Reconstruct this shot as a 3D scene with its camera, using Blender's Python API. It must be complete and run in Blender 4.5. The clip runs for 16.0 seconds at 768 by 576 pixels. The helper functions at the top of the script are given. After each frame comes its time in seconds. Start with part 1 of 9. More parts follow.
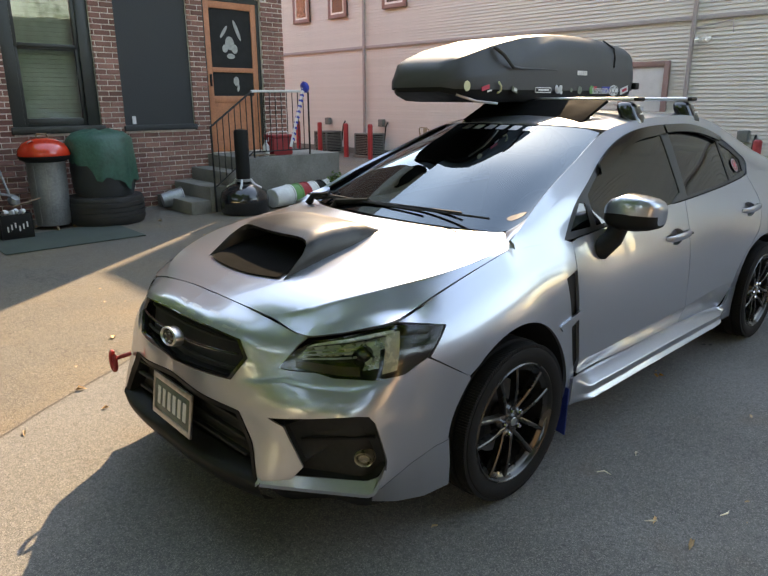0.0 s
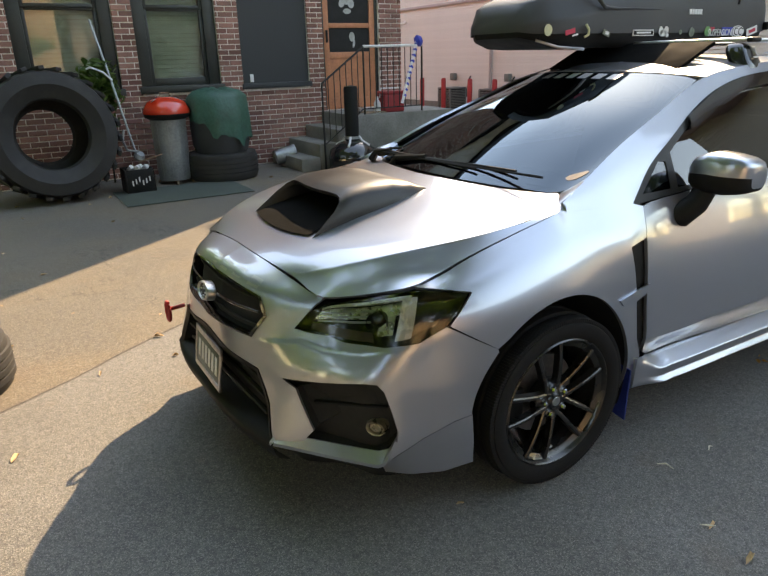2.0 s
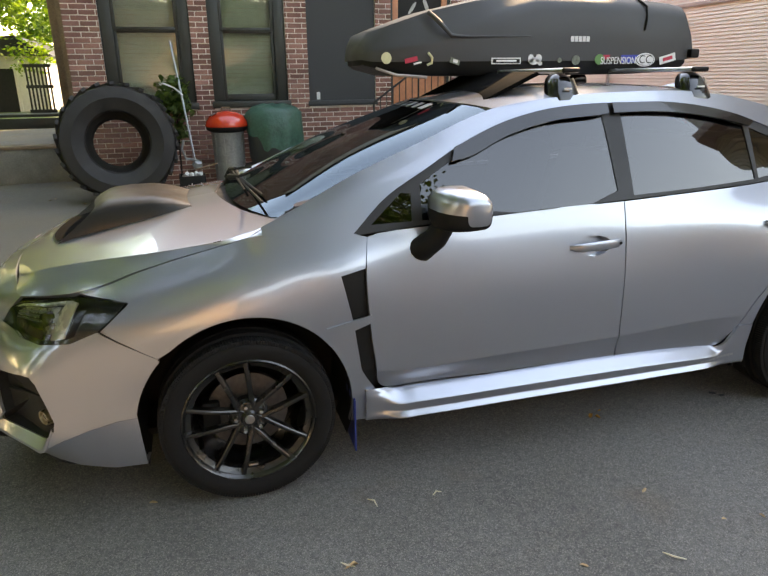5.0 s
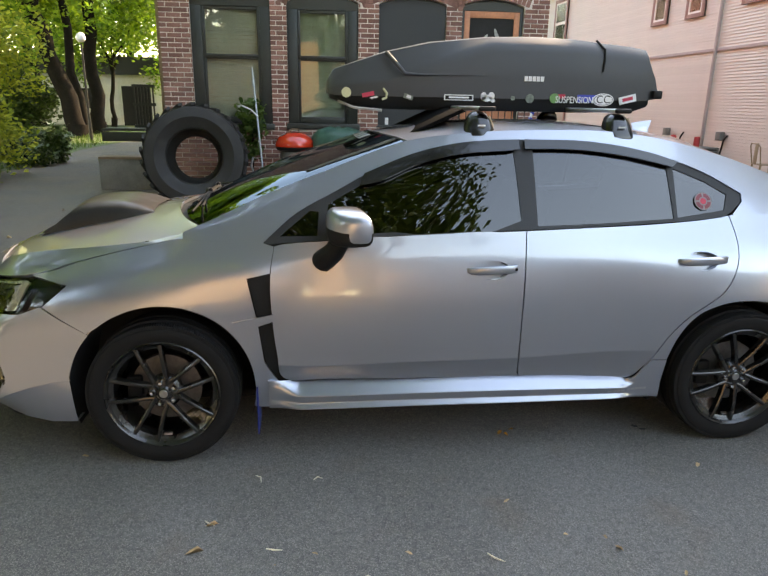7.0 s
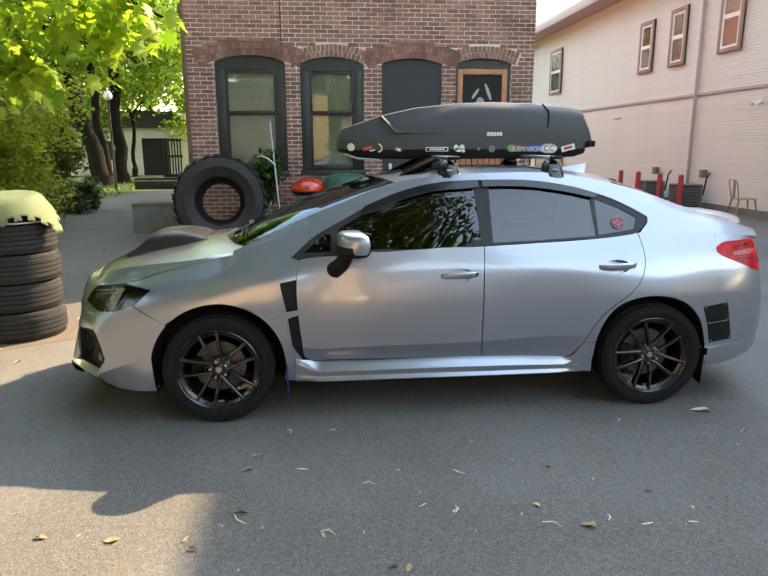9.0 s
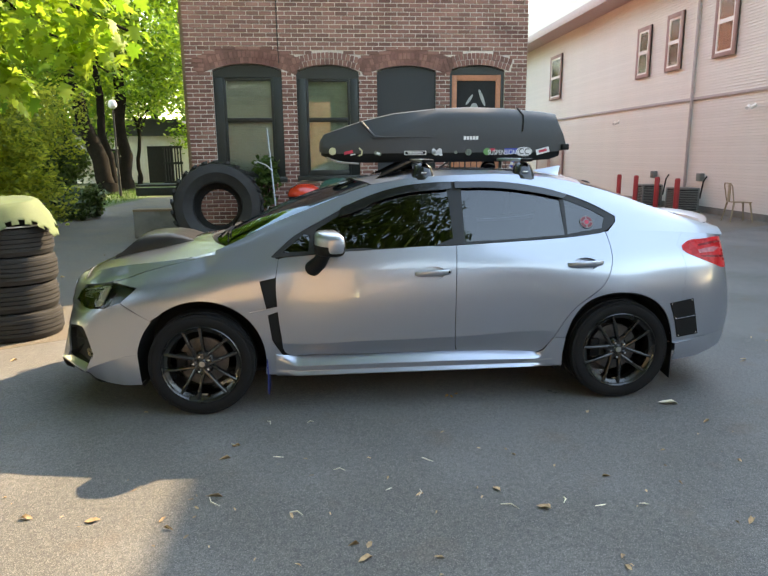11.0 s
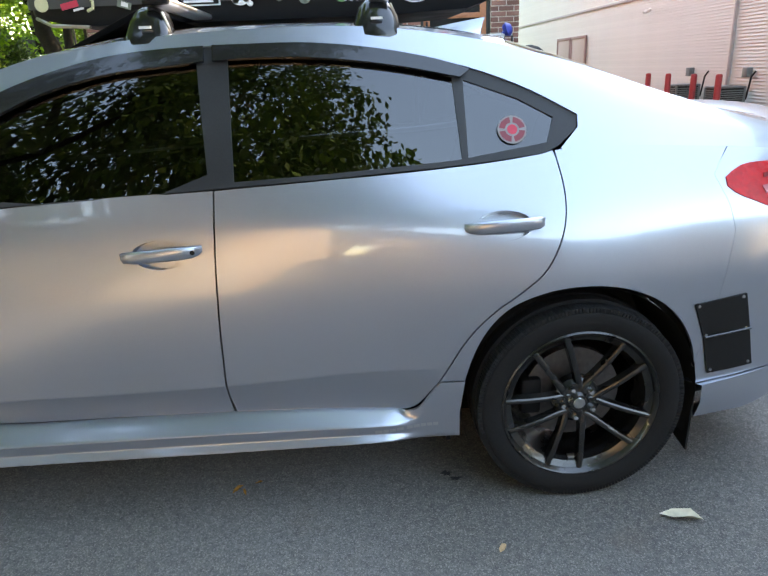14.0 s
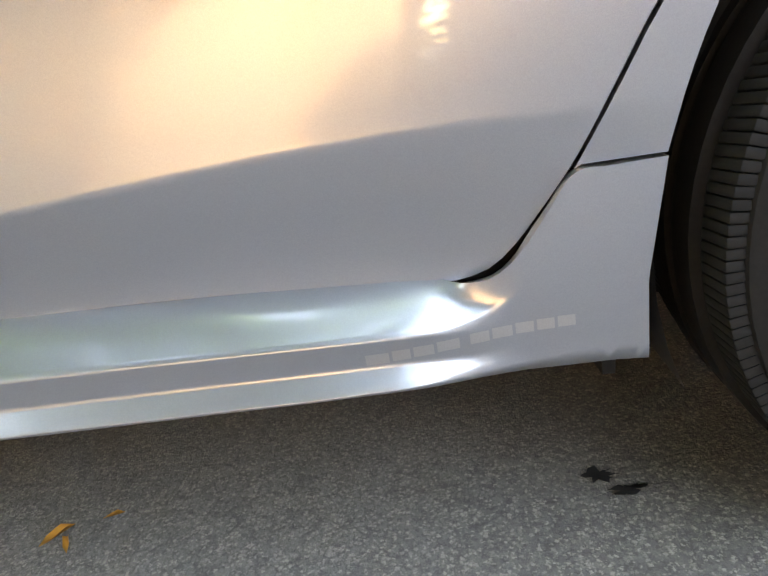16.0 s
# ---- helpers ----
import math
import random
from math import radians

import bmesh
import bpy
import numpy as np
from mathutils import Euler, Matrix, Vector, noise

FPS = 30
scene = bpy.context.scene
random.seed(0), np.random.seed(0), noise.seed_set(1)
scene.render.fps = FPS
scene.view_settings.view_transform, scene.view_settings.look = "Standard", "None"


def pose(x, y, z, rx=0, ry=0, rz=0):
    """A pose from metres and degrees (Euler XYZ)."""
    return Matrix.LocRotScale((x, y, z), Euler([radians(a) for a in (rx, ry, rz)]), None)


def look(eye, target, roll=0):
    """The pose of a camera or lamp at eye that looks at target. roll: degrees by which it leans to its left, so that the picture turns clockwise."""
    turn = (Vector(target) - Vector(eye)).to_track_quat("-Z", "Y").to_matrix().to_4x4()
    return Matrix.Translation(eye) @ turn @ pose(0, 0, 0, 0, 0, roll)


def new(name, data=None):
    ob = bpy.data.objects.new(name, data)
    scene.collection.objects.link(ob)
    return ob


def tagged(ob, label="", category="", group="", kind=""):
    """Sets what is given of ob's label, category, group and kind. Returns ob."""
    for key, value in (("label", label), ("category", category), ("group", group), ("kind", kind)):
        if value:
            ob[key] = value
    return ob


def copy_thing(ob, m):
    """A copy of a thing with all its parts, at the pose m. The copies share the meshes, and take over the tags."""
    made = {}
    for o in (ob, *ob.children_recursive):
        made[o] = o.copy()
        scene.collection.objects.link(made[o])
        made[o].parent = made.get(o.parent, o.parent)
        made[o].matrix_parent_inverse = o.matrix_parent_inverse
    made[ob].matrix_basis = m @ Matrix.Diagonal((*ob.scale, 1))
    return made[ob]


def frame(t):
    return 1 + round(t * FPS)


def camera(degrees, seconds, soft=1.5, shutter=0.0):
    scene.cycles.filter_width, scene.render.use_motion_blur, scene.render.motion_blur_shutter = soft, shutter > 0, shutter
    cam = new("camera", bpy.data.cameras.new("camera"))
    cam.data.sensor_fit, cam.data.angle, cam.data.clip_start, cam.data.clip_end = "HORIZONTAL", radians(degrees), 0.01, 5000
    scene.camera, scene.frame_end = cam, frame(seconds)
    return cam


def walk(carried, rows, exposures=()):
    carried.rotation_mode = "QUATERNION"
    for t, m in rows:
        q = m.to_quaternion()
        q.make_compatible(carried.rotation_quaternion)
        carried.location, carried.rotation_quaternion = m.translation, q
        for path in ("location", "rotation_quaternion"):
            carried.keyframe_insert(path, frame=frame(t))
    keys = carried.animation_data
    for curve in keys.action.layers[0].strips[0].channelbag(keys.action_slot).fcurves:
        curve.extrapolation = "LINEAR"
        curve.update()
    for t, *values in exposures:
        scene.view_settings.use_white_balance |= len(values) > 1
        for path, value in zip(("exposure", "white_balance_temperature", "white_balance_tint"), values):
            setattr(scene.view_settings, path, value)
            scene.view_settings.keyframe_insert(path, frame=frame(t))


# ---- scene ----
cam = camera(62.1, 16.0)
PATH = [
    (0, (-1.851, -2.142, 1.522), (-0.554, -0.729, 0.955), -0.1),
    (0.5, (-1.844, -2.152, 1.516), (-0.607, -0.693, 0.933), -0.2),
    (1, (-1.784, -2.203, 1.519), (-0.661, -0.664, 0.912), -0.6),
    (1.5, (-1.654, -2.284, 1.499), (-0.645, -0.681, 0.855), -1.0),
    (2, (-1.5, -2.253, 1.487), (-0.549, -0.631, 0.807), -1.5),
    (2.5, (-1.263, -2.235, 1.472), (-0.351, -0.604, 0.761), -1.9),
    (3, (-0.949, -2.31, 1.474), (-0.118, -0.643, 0.747), -2.5),
    (3.5, (-0.633, -2.305, 1.479), (0.116, -0.6, 0.748), -3.5),
    (4, (-0.36, -2.448, 1.477), (0.28, -0.692, 0.765), -4.4),
    (4.5, (-0.182, -2.662, 1.49), (0.324, -0.848, 0.817), -2.9),
    (5, (-0.082, -2.959, 1.502), (0.454, -1.137, 0.875), -0.7),
    (5.2, (-0.012, -3.09, 1.515), (0.535, -1.269, 0.897), 0.2),
    (7.3, (0.696, -3.542, 1.553), (0.883, -1.626, 1.011), 0.8),
    (7.5, (0.686, -3.653, 1.561), (0.864, -1.732, 1.035), 0.6),
    (8, (0.631, -3.947, 1.564), (0.8, -2.016, 1.071), 0.3),
    (8.5, (0.635, -4.23, 1.575), (0.805, -2.29, 1.117), 0.1),
    (9, (0.649, -4.451, 1.588), (0.836, -2.507, 1.157), -0.2),
    (9.2, (0.635, -4.531, 1.577), (0.829, -2.584, 1.16), -0.2),
    (11.3, (0.869, -4.637, 1.565), (1.024, -2.686, 1.153), -0.9),
    (11.5, (0.908, -4.531, 1.56), (1.059, -2.581, 1.141), -1.3),
    (12, (1.134, -4.184, 1.546), (1.298, -2.243, 1.093), -2.0),
    (12.5, (1.434, -3.852, 1.552), (1.614, -1.922, 1.057), -2.4),
    (13, (1.64, -3.452, 1.503), (1.819, -1.536, 0.957), -2.3),
    (13.5, (1.879, -3.033, 1.445), (2.016, -1.129, 0.849), -2.5),
    (14, (2.013, -2.536, 1.312), (2.083, -0.647, 0.659), -2.5),
    (14.5, (2.081, -1.974, 1.141), (2.089, -0.121, 0.389), -4.2),
    (15, (2.101, -1.562, 0.744), (2.031, 0.273, -0.047), -7.8),
    (15.2, (2.122, -1.486, 0.63), (1.936, 0.346, -0.15), -8.1),
    (15.3, (2.112, -1.457, 0.592), (1.931, 0.386, -0.163), -8.3),
    (15.5, (2.112, -1.405, 0.555), (1.938, 0.443, -0.188), -8.9),
    (15.6, (2.11, -1.402, 0.538), (1.944, 0.461, -0.17), -8.9),
    (16, (2.115, -1.367, 0.524), (1.914, 0.501, -0.161), -9.7),
]
walk(cam, [(t, look(eye, target, roll)) for t, eye, target, roll in PATH], exposures=[(0, 2.8, 8900, 14), (2.5, 2.8, 9600, 14), (3.5, 2.88, 10500, 18), (4.5, 3.13, 10600, 18), (8, 3.12, 9200, 14), (11.5, 3.06, 8500, 10), (12.5, 3.22, 8000, 11), (13.5, 3.3, 8300, 13), (14.5, 3.72, 8700, 11), (15, 4.05, 10300, 16), (16, 4.42, 10900, 18)])

# ---- light: sun high behind the yard, clear sky ----
SUN_WAY = Vector((-1.05, -0.785, -1.0)).normalized()
world = bpy.data.worlds.new("world")
scene.world = world
world.use_nodes = True
sky = world.node_tree.nodes.new("ShaderNodeTexSky")
sky.sky_type, sky.sun_disc = "NISHITA", False
sky.sun_elevation = math.asin(-SUN_WAY.z)
sky.sun_rotation = math.atan2(-SUN_WAY.x, -SUN_WAY.y)
sky.air_density, sky.dust_density = 1.25, 0.3
back = world.node_tree.nodes["Background"]
back.inputs[1].default_value = 0.15
world.node_tree.links.new(sky.outputs[0], back.inputs[0])
sun = new("sun", bpy.data.lights.new("sun", "SUN"))
sun.data.energy, sun.data.angle, sun.data.color = 1.85, radians(0.53), (1.0, 0.865, 0.69)
sun.matrix_world = look((0, 0, 30), Vector((0, 0, 30)) + SUN_WAY)


# ---- materials ----
def material(name, color, rough=0.6, metal=0.0, vary=0.25, scale=8.0, bump=0.15, grain=60.0, spec=0.5, coat=0.0, dirt=None, dirt_amount=0.0, per_piece=0.0, **extra):
    """A surface with variation at two scales: broad stains and fine grain, with relief from the grain."""
    m = bpy.data.materials.new(name)
    m.use_nodes = True
    nt = m.node_tree
    b = nt.nodes["Principled BSDF"]
    N, Lk = nt.nodes.new, nt.links.new
    tc = N("ShaderNodeTexCoord")
    big, fine = N("ShaderNodeTexNoise"), N("ShaderNodeTexNoise")
    big.inputs["Scale"].default_value, big.inputs["Detail"].default_value = scale, 4
    fine.inputs["Scale"].default_value, fine.inputs["Detail"].default_value = grain, 3
    for n in (big, fine):
        Lk(tc.outputs["Object"], n.inputs["Vector"])
    mix = N("ShaderNodeMath")
    mix.operation = "ADD"
    Lk(big.outputs[0], mix.inputs[0]), Lk(fine.outputs[0], mix.inputs[1])
    fac = N("ShaderNodeMapRange")
    fac.inputs[1].default_value, fac.inputs[2].default_value = 0.65, 1.35
    fac.inputs[3].default_value, fac.inputs[4].default_value = 1 - vary, 1 + vary
    Lk(mix.outputs[0], fac.inputs[0])
    tint = N("ShaderNodeVectorMath")
    tint.operation = "SCALE"
    tint.inputs[0].default_value = color
    last = fac.outputs[0]
    if per_piece:
        info, span, mul = N("ShaderNodeObjectInfo"), N("ShaderNodeMapRange"), N("ShaderNodeMath")
        geo = N("ShaderNodeNewGeometry")
        add = N("ShaderNodeMath")
        add.operation, mul.operation = "ADD", "MULTIPLY"
        frac = N("ShaderNodeMath")
        frac.operation = "FRACT"
        Lk(info.outputs["Random"], add.inputs[0]), Lk(geo.outputs["Random Per Island"], add.inputs[1])
        Lk(add.outputs[0], frac.inputs[0]), Lk(frac.outputs[0], span.inputs[0])
        span.inputs[3].default_value, span.inputs[4].default_value = 1 - per_piece, 1 + per_piece
        Lk(span.outputs[0], mul.inputs[0]), Lk(last, mul.inputs[1])
        last = mul.outputs[0]
    Lk(last, tint.inputs["Scale"])
    out = tint.outputs[0]
    if dirt:
        dn, dr, dm = N("ShaderNodeTexNoise"), N("ShaderNodeMapRange"), N("ShaderNodeMix")
        dn.inputs["Scale"].default_value, dn.inputs["Detail"].default_value = scale * 0.6, 6
        Lk(tc.outputs["Object"], dn.inputs["Vector"]), Lk(dn.outputs[0], dr.inputs[0])
        dr.inputs[1].default_value, dr.inputs[2].default_value, dr.inputs[4].default_value = 0.5, 0.7, dirt_amount
        dm.data_type = "RGBA"
        Lk(dr.outputs[0], dm.inputs[0]), Lk(out, dm.inputs[6])
        dm.inputs[7].default_value = (*dirt, 1)
        out = dm.outputs[2]
    Lk(out, b.inputs["Base Color"])
    rr = N("ShaderNodeMapRange")
    rr.inputs[1].default_value, rr.inputs[2].default_value = 0.3, 0.7
    rr.inputs[3].default_value, rr.inputs[4].default_value = max(0.0, rough - 0.08 * min(1, rough * 3)), min(1, rough + 0.08 * min(1, rough * 3))
    Lk(big.outputs[0], rr.inputs[0]), Lk(rr.outputs[0], b.inputs["Roughness"])
    if bump:
        bp = N("ShaderNodeBump")
        bp.inputs["Strength"].default_value, bp.inputs["Distance"].default_value = bump, 0.3 / grain
        Lk(fine.outputs[0], bp.inputs["Height"]), Lk(bp.outputs[0], b.inputs["Normal"])
    b.inputs["Metallic"].default_value, b.inputs["Specular IOR Level"].default_value = metal, spec
    b.inputs["Coat Weight"].default_value, b.inputs["Coat Roughness"].default_value = coat, 0.03
    for key, value in extra.items():
        b.inputs[key.replace("_", " ")].default_value = value
    return m


def glass(name, color, rough=0.0, ior=1.52, sheen=(1, 1, 1)):
    m = bpy.data.materials.new(name)
    m.use_nodes = True
    nt = m.node_tree
    nt.nodes.remove(nt.nodes["Principled BSDF"])
    tr, gl, mx, fr = (nt.nodes.new("ShaderNode" + k) for k in ("BsdfTransparent", "BsdfGlossy", "MixShader", "Fresnel"))
    tr.inputs[0].default_value = (*color, 1)
    gl.inputs["Roughness"].default_value = rough
    gl.inputs["Color"].default_value = (*sheen, 1)
    fr.inputs[0].default_value = ior
    nt.links.new(fr.outputs[0], mx.inputs[0]), nt.links.new(tr.outputs[0], mx.inputs[1]), nt.links.new(gl.outputs[0], mx.inputs[2])
    nt.links.new(mx.outputs[0], nt.nodes["Material Output"].inputs[0])
    return m


def metallic_paint(name, color, rough, coat):
    """Silver metallic paint: fine flake under a clear coat, with a thin film of dust."""
    m = bpy.data.materials.new(name)
    m.use_nodes = True
    nt = m.node_tree
    b = nt.nodes["Principled BSDF"]
    N, L = nt.nodes.new, nt.links.new
    tc, dust, flake = N("ShaderNodeTexCoord"), N("ShaderNodeTexNoise"), N("ShaderNodeTexVoronoi")
    dust.inputs["Scale"].default_value, dust.inputs["Detail"].default_value = 3.0, 5
    flake.inputs["Scale"].default_value = 1400.0
    for n in (dust, flake):
        L(tc.outputs["Object"], n.inputs["Vector"])
    r, f, tint = N("ShaderNodeMapRange"), N("ShaderNodeMapRange"), N("ShaderNodeVectorMath")
    r.inputs[1].default_value, r.inputs[2].default_value, r.inputs[3].default_value, r.inputs[4].default_value = 0.3, 0.7, rough - 0.005, rough + 0.005
    f.inputs[3].default_value, f.inputs[4].default_value = 0.93, 1.07
    tint.operation = "SCALE"
    tint.inputs[0].default_value = color
    L(dust.outputs[0], r.inputs[0]), L(r.outputs[0], b.inputs["Roughness"])
    L(flake.outputs["Color"], f.inputs[0]), L(f.outputs[0], tint.inputs["Scale"]), L(tint.outputs[0], b.inputs["Base Color"])
    b.inputs["Metallic"].default_value = 0.78
    b.inputs["Coat Weight"].default_value, b.inputs["Coat Roughness"].default_value, b.inputs["Coat IOR"].default_value = coat, 0.04, 1.65
    return m


M_PAINT = metallic_paint("silver_paint", (0.352, 0.379, 0.432), 0.29, 1.0)
M_BLACKGLOSS = material("black_gloss", (0.012, 0.012, 0.013), 0.12, 0, vary=0.1, bump=0, coat=0.5)
M_BLACK = material("black_plastic", (0.010, 0.010, 0.0105), 0.55, 0, vary=0.25, grain=300, bump=0.1, spec=0.2)
M_SCOOP = material("satin_black_plastic", (0.020, 0.019, 0.018), 0.36, 0, vary=0.3, scale=5, grain=200, bump=0.03, spec=0.4)
M_SURROUND = material("satin_black_trim", (0.026, 0.027, 0.029), 0.42, 0, vary=0.2, grain=250, bump=0.05, spec=0.35)
# matt black of the fairing; in the scoop duct it holds deep shade
M_MATTSHADE = material("soot_black", (0.004, 0.004, 0.004), 0.9, 0, vary=0.2, bump=0, spec=0.05)
M_DARK = material("underside_black", (0.012, 0.012, 0.012), 0.8, 0, vary=0.3, bump=0.1)
M_RUBBER = material("tyre_rubber", (0.018, 0.0175, 0.0175), 0.7, 0, vary=0.35, scale=9, grain=180, bump=0.25, dirt=(0.06, 0.055, 0.05), dirt_amount=0.25)
M_CARTYRE = material("clean_tyre_rubber", (0.0125, 0.0125, 0.013), 0.8, 0, vary=0.3, scale=9, grain=180, bump=0.2, spec=0.16)
M_RIM = material("gunmetal_alloy", (0.052, 0.051, 0.050), 0.27, 0.85, vary=0.15, bump=0.02, coat=0.4)
M_DISC = material("worn_brake_steel", (0.14, 0.13, 0.125), 0.45, 0.9, vary=0.3, bump=0.05)
M_STEEL = material("bare_steel", (0.45, 0.44, 0.43), 0.35, 1.0, vary=0.25, bump=0.05)
M_CHROME = material("chrome", (0.8, 0.8, 0.8), 0.1, 1.0, vary=0.05, bump=0)
M_REFLECT = material("lamp_reflector", (0.62, 0.58, 0.50), 0.28, 0.8, vary=0.2, scale=30, bump=0.05)
M_LIGHTGUIDE = material("light_guide", (0.78, 0.74, 0.64), 0.25, 0.2, vary=0.1, scale=30, bump=0.02)
M_FOGLAMP = material("fog_lamp_glass", (0.30, 0.27, 0.2), 0.3, 0.6, vary=0.3, scale=40, bump=0.1)
M_AMBER = material("amber_reflector", (0.10, 0.065, 0.045), 0.25, 0.2, vary=0.2, bump=0.1)
M_TINT = glass("tinted_glass", (0.06, 0.065, 0.07), ior=1.85)
M_SCREEN = glass("windscreen_glass", (0.05, 0.06, 0.06), ior=1.8, sheen=(0.62, 0.76, 0.86))
M_CLEAR = glass("clear_glass", (0.9, 0.92, 0.9))
M_DULLPANE = glass("dusty_pane", (0.9, 0.88, 0.85), 0.15, 1.22)
M_RED = material("red_lens", (0.60, 0.008, 0.014), 0.28, 0, vary=0.2, scale=25, bump=0.05, spec=0.3)
M_BOX = material("roof_box_plastic", (0.045, 0.048, 0.052), 0.52, 0, vary=0.15, scale=3, grain=500, bump=0.25)
M_ALU = material("brushed_aluminium", (0.7, 0.7, 0.7), 0.35, 1.0, vary=0.08, bump=0.03)
M_WHITE = material("white_print", (0.75, 0.75, 0.74), 0.5, vary=0.08, bump=0)
M_BLUE = material("blue_print", (0.03, 0.06, 0.4), 0.5, vary=0.1, bump=0)
M_REDPRINT = material("red_print", (0.6, 0.04, 0.08), 0.5, vary=0.1, bump=0)
M_GREENPRINT = material("green_print", (0.12, 0.3, 0.1), 0.5, vary=0.1, bump=0)
M_YELLOWPRINT = material("pale_yellow_print", (0.6, 0.58, 0.35), 0.5, vary=0.1, bump=0)
M_FADED = material("faded_grey_green_print", (0.16, 0.19, 0.15), 0.6, vary=0.3, scale=60, bump=0)
M_GHOST = metallic_paint("ghost_lettering", (0.45, 0.46, 0.48), 0.40, 0.3)
M_BRICK = material("red_brick", (0.275, 0.138, 0.112), 0.9, vary=0.28, scale=3, grain=90, bump=0.5, per_piece=0.3, spec=0.2, dirt=(0.13, 0.05, 0.045), dirt_amount=0.5)
M_MORTAR = material("mortar", (0.74, 0.66, 0.60), 0.95, vary=0.25, scale=4, grain=120, bump=0.5, spec=0.1)
M_SIDING = material("vinyl_siding", (0.60, 0.570, 0.520), 0.55, vary=0.06, scale=1.0, grain=40, bump=0.08, per_piece=0.03)
M_TRIMPINK = material("mauve_trim_paint", (0.27, 0.165, 0.15), 0.6, vary=0.15, scale=4, bump=0.1)
M_BOARDGREY = material("grey_trim_paint", (0.36, 0.32, 0.31), 0.6, vary=0.1, bump=0.1)
M_DARKTRIM = material("dark_green_paint", (0.018, 0.022, 0.020), 0.45, vary=0.3, scale=4, bump=0.15)
M_PANELGREY = material("dark_grey_board", (0.028, 0.031, 0.034), 0.6, vary=0.2, scale=2, bump=0.1)
M_ORANGEWOOD = material("orange_stained_wood", (0.52, 0.2, 0.1), 0.5, vary=0.2, scale=5, grain=40, bump=0.15)
M_CURTAIN = material("pale_blind", (0.50, 0.52, 0.46), 0.9, vary=0.12, scale=2, grain=12, bump=0.2)
M_CONCRETE = material("weathered_concrete", (0.19, 0.183, 0.165), 0.92, vary=0.3, scale=3, grain=70, bump=0.5, spec=0.2, dirt=(0.1, 0.1, 0.08), dirt_amount=0.6)
M_IRON = material("black_iron", (0.02, 0.02, 0.02), 0.5, 0.3, vary=0.3, bump=0.2)
M_REDPAINT = material("red_paint", (0.36, 0.030, 0.034), 0.5, vary=0.15, bump=0.1)
M_KETTLE = material("red_enamel", (0.62, 0.035, 0.012), 0.18, vary=0.1, scale=6, bump=0.02, coat=0.7)
M_GALV = material("galvanised_steel", (0.36, 0.38, 0.38), 0.45, 0.75, vary=0.2, scale=10, grain=40, bump=0.15)
M_TARP = material("green_tarp", (0.02, 0.085, 0.06), 0.5, vary=0.3, scale=5, grain=25, bump=0.5)
M_FOAM = material("green_foam_mat", (0.125, 0.160, 0.075), 0.8, vary=0.25, scale=6, grain=200, bump=0.3)
M_BARK = material("tree_bark", (0.016, 0.0135, 0.011), 0.95, vary=0.4, scale=5, grain=25, bump=1.0, spec=0.1)
M_WOOD = material("weathered_timber", (0.25, 0.17, 0.11), 0.85, vary=0.3, scale=6, grain=50, bump=0.3)
M_WHITEPAINT = material("white_painted_board", (0.72, 0.70, 0.66), 0.6, vary=0.1, bump=0.1)
M_ACGREEN = material("grey_green_casing", (0.14, 0.15, 0.14), 0.5, vary=0.15, bump=0.1)
M_CHAIR = material("tan_metal_chair", (0.30, 0.25, 0.16), 0.45, 0.3, vary=0.15, bump=0.05)
M_BUCKET = material("white_plastic", (0.62, 0.62, 0.6), 0.5, vary=0.15, bump=0.05)
M_DRYLEAF = material("dry_leaf", (0.42, 0.28, 0.15), 0.8, vary=0.4, scale=20, bump=0.3, per_piece=0.5)
M_PALELEAF = material("pale_dry_leaf", (0.70, 0.64, 0.48), 0.8, vary=0.2, scale=20, bump=0.2, per_piece=0.2)
M_BLUEFLAP = material("blue_mud_flap", (0.008, 0.024, 0.18), 0.5, vary=0.15, bump=0.1)
M_SEAT = material("seat_fabric", (0.02, 0.02, 0.022), 0.9, vary=0.2, bump=0.3)


def leaf_material(name, color, deep, through_light=0.55):
    m = bpy.data.materials.new(name)
    m.use_nodes = True
    nt = m.node_tree
    b, out = nt.nodes["Principled BSDF"], nt.nodes["Material Output"]
    geo, ramp = nt.nodes.new("ShaderNodeNewGeometry"), nt.nodes.new("ShaderNodeMix")
    ramp.data_type = "RGBA"
    ramp.inputs[6].default_value, ramp.inputs[7].default_value = (*deep, 1), (*color, 1)
    tl, mx = nt.nodes.new("ShaderNodeBsdfTranslucent"), nt.nodes.new("ShaderNodeMixShader")
    mx.inputs[0].default_value = through_light
    L = nt.links.new
    L(geo.outputs["Random Per Island"], ramp.inputs[0]), L(ramp.outputs[2], b.inputs["Base Color"]), L(ramp.outputs[2], tl.inputs[0])
    b.inputs["Roughness"].default_value = 0.5
    L(b.outputs[0], mx.inputs[1]), L(tl.outputs[0], mx.inputs[2]), L(mx.outputs[0], out.inputs[0])
    return m


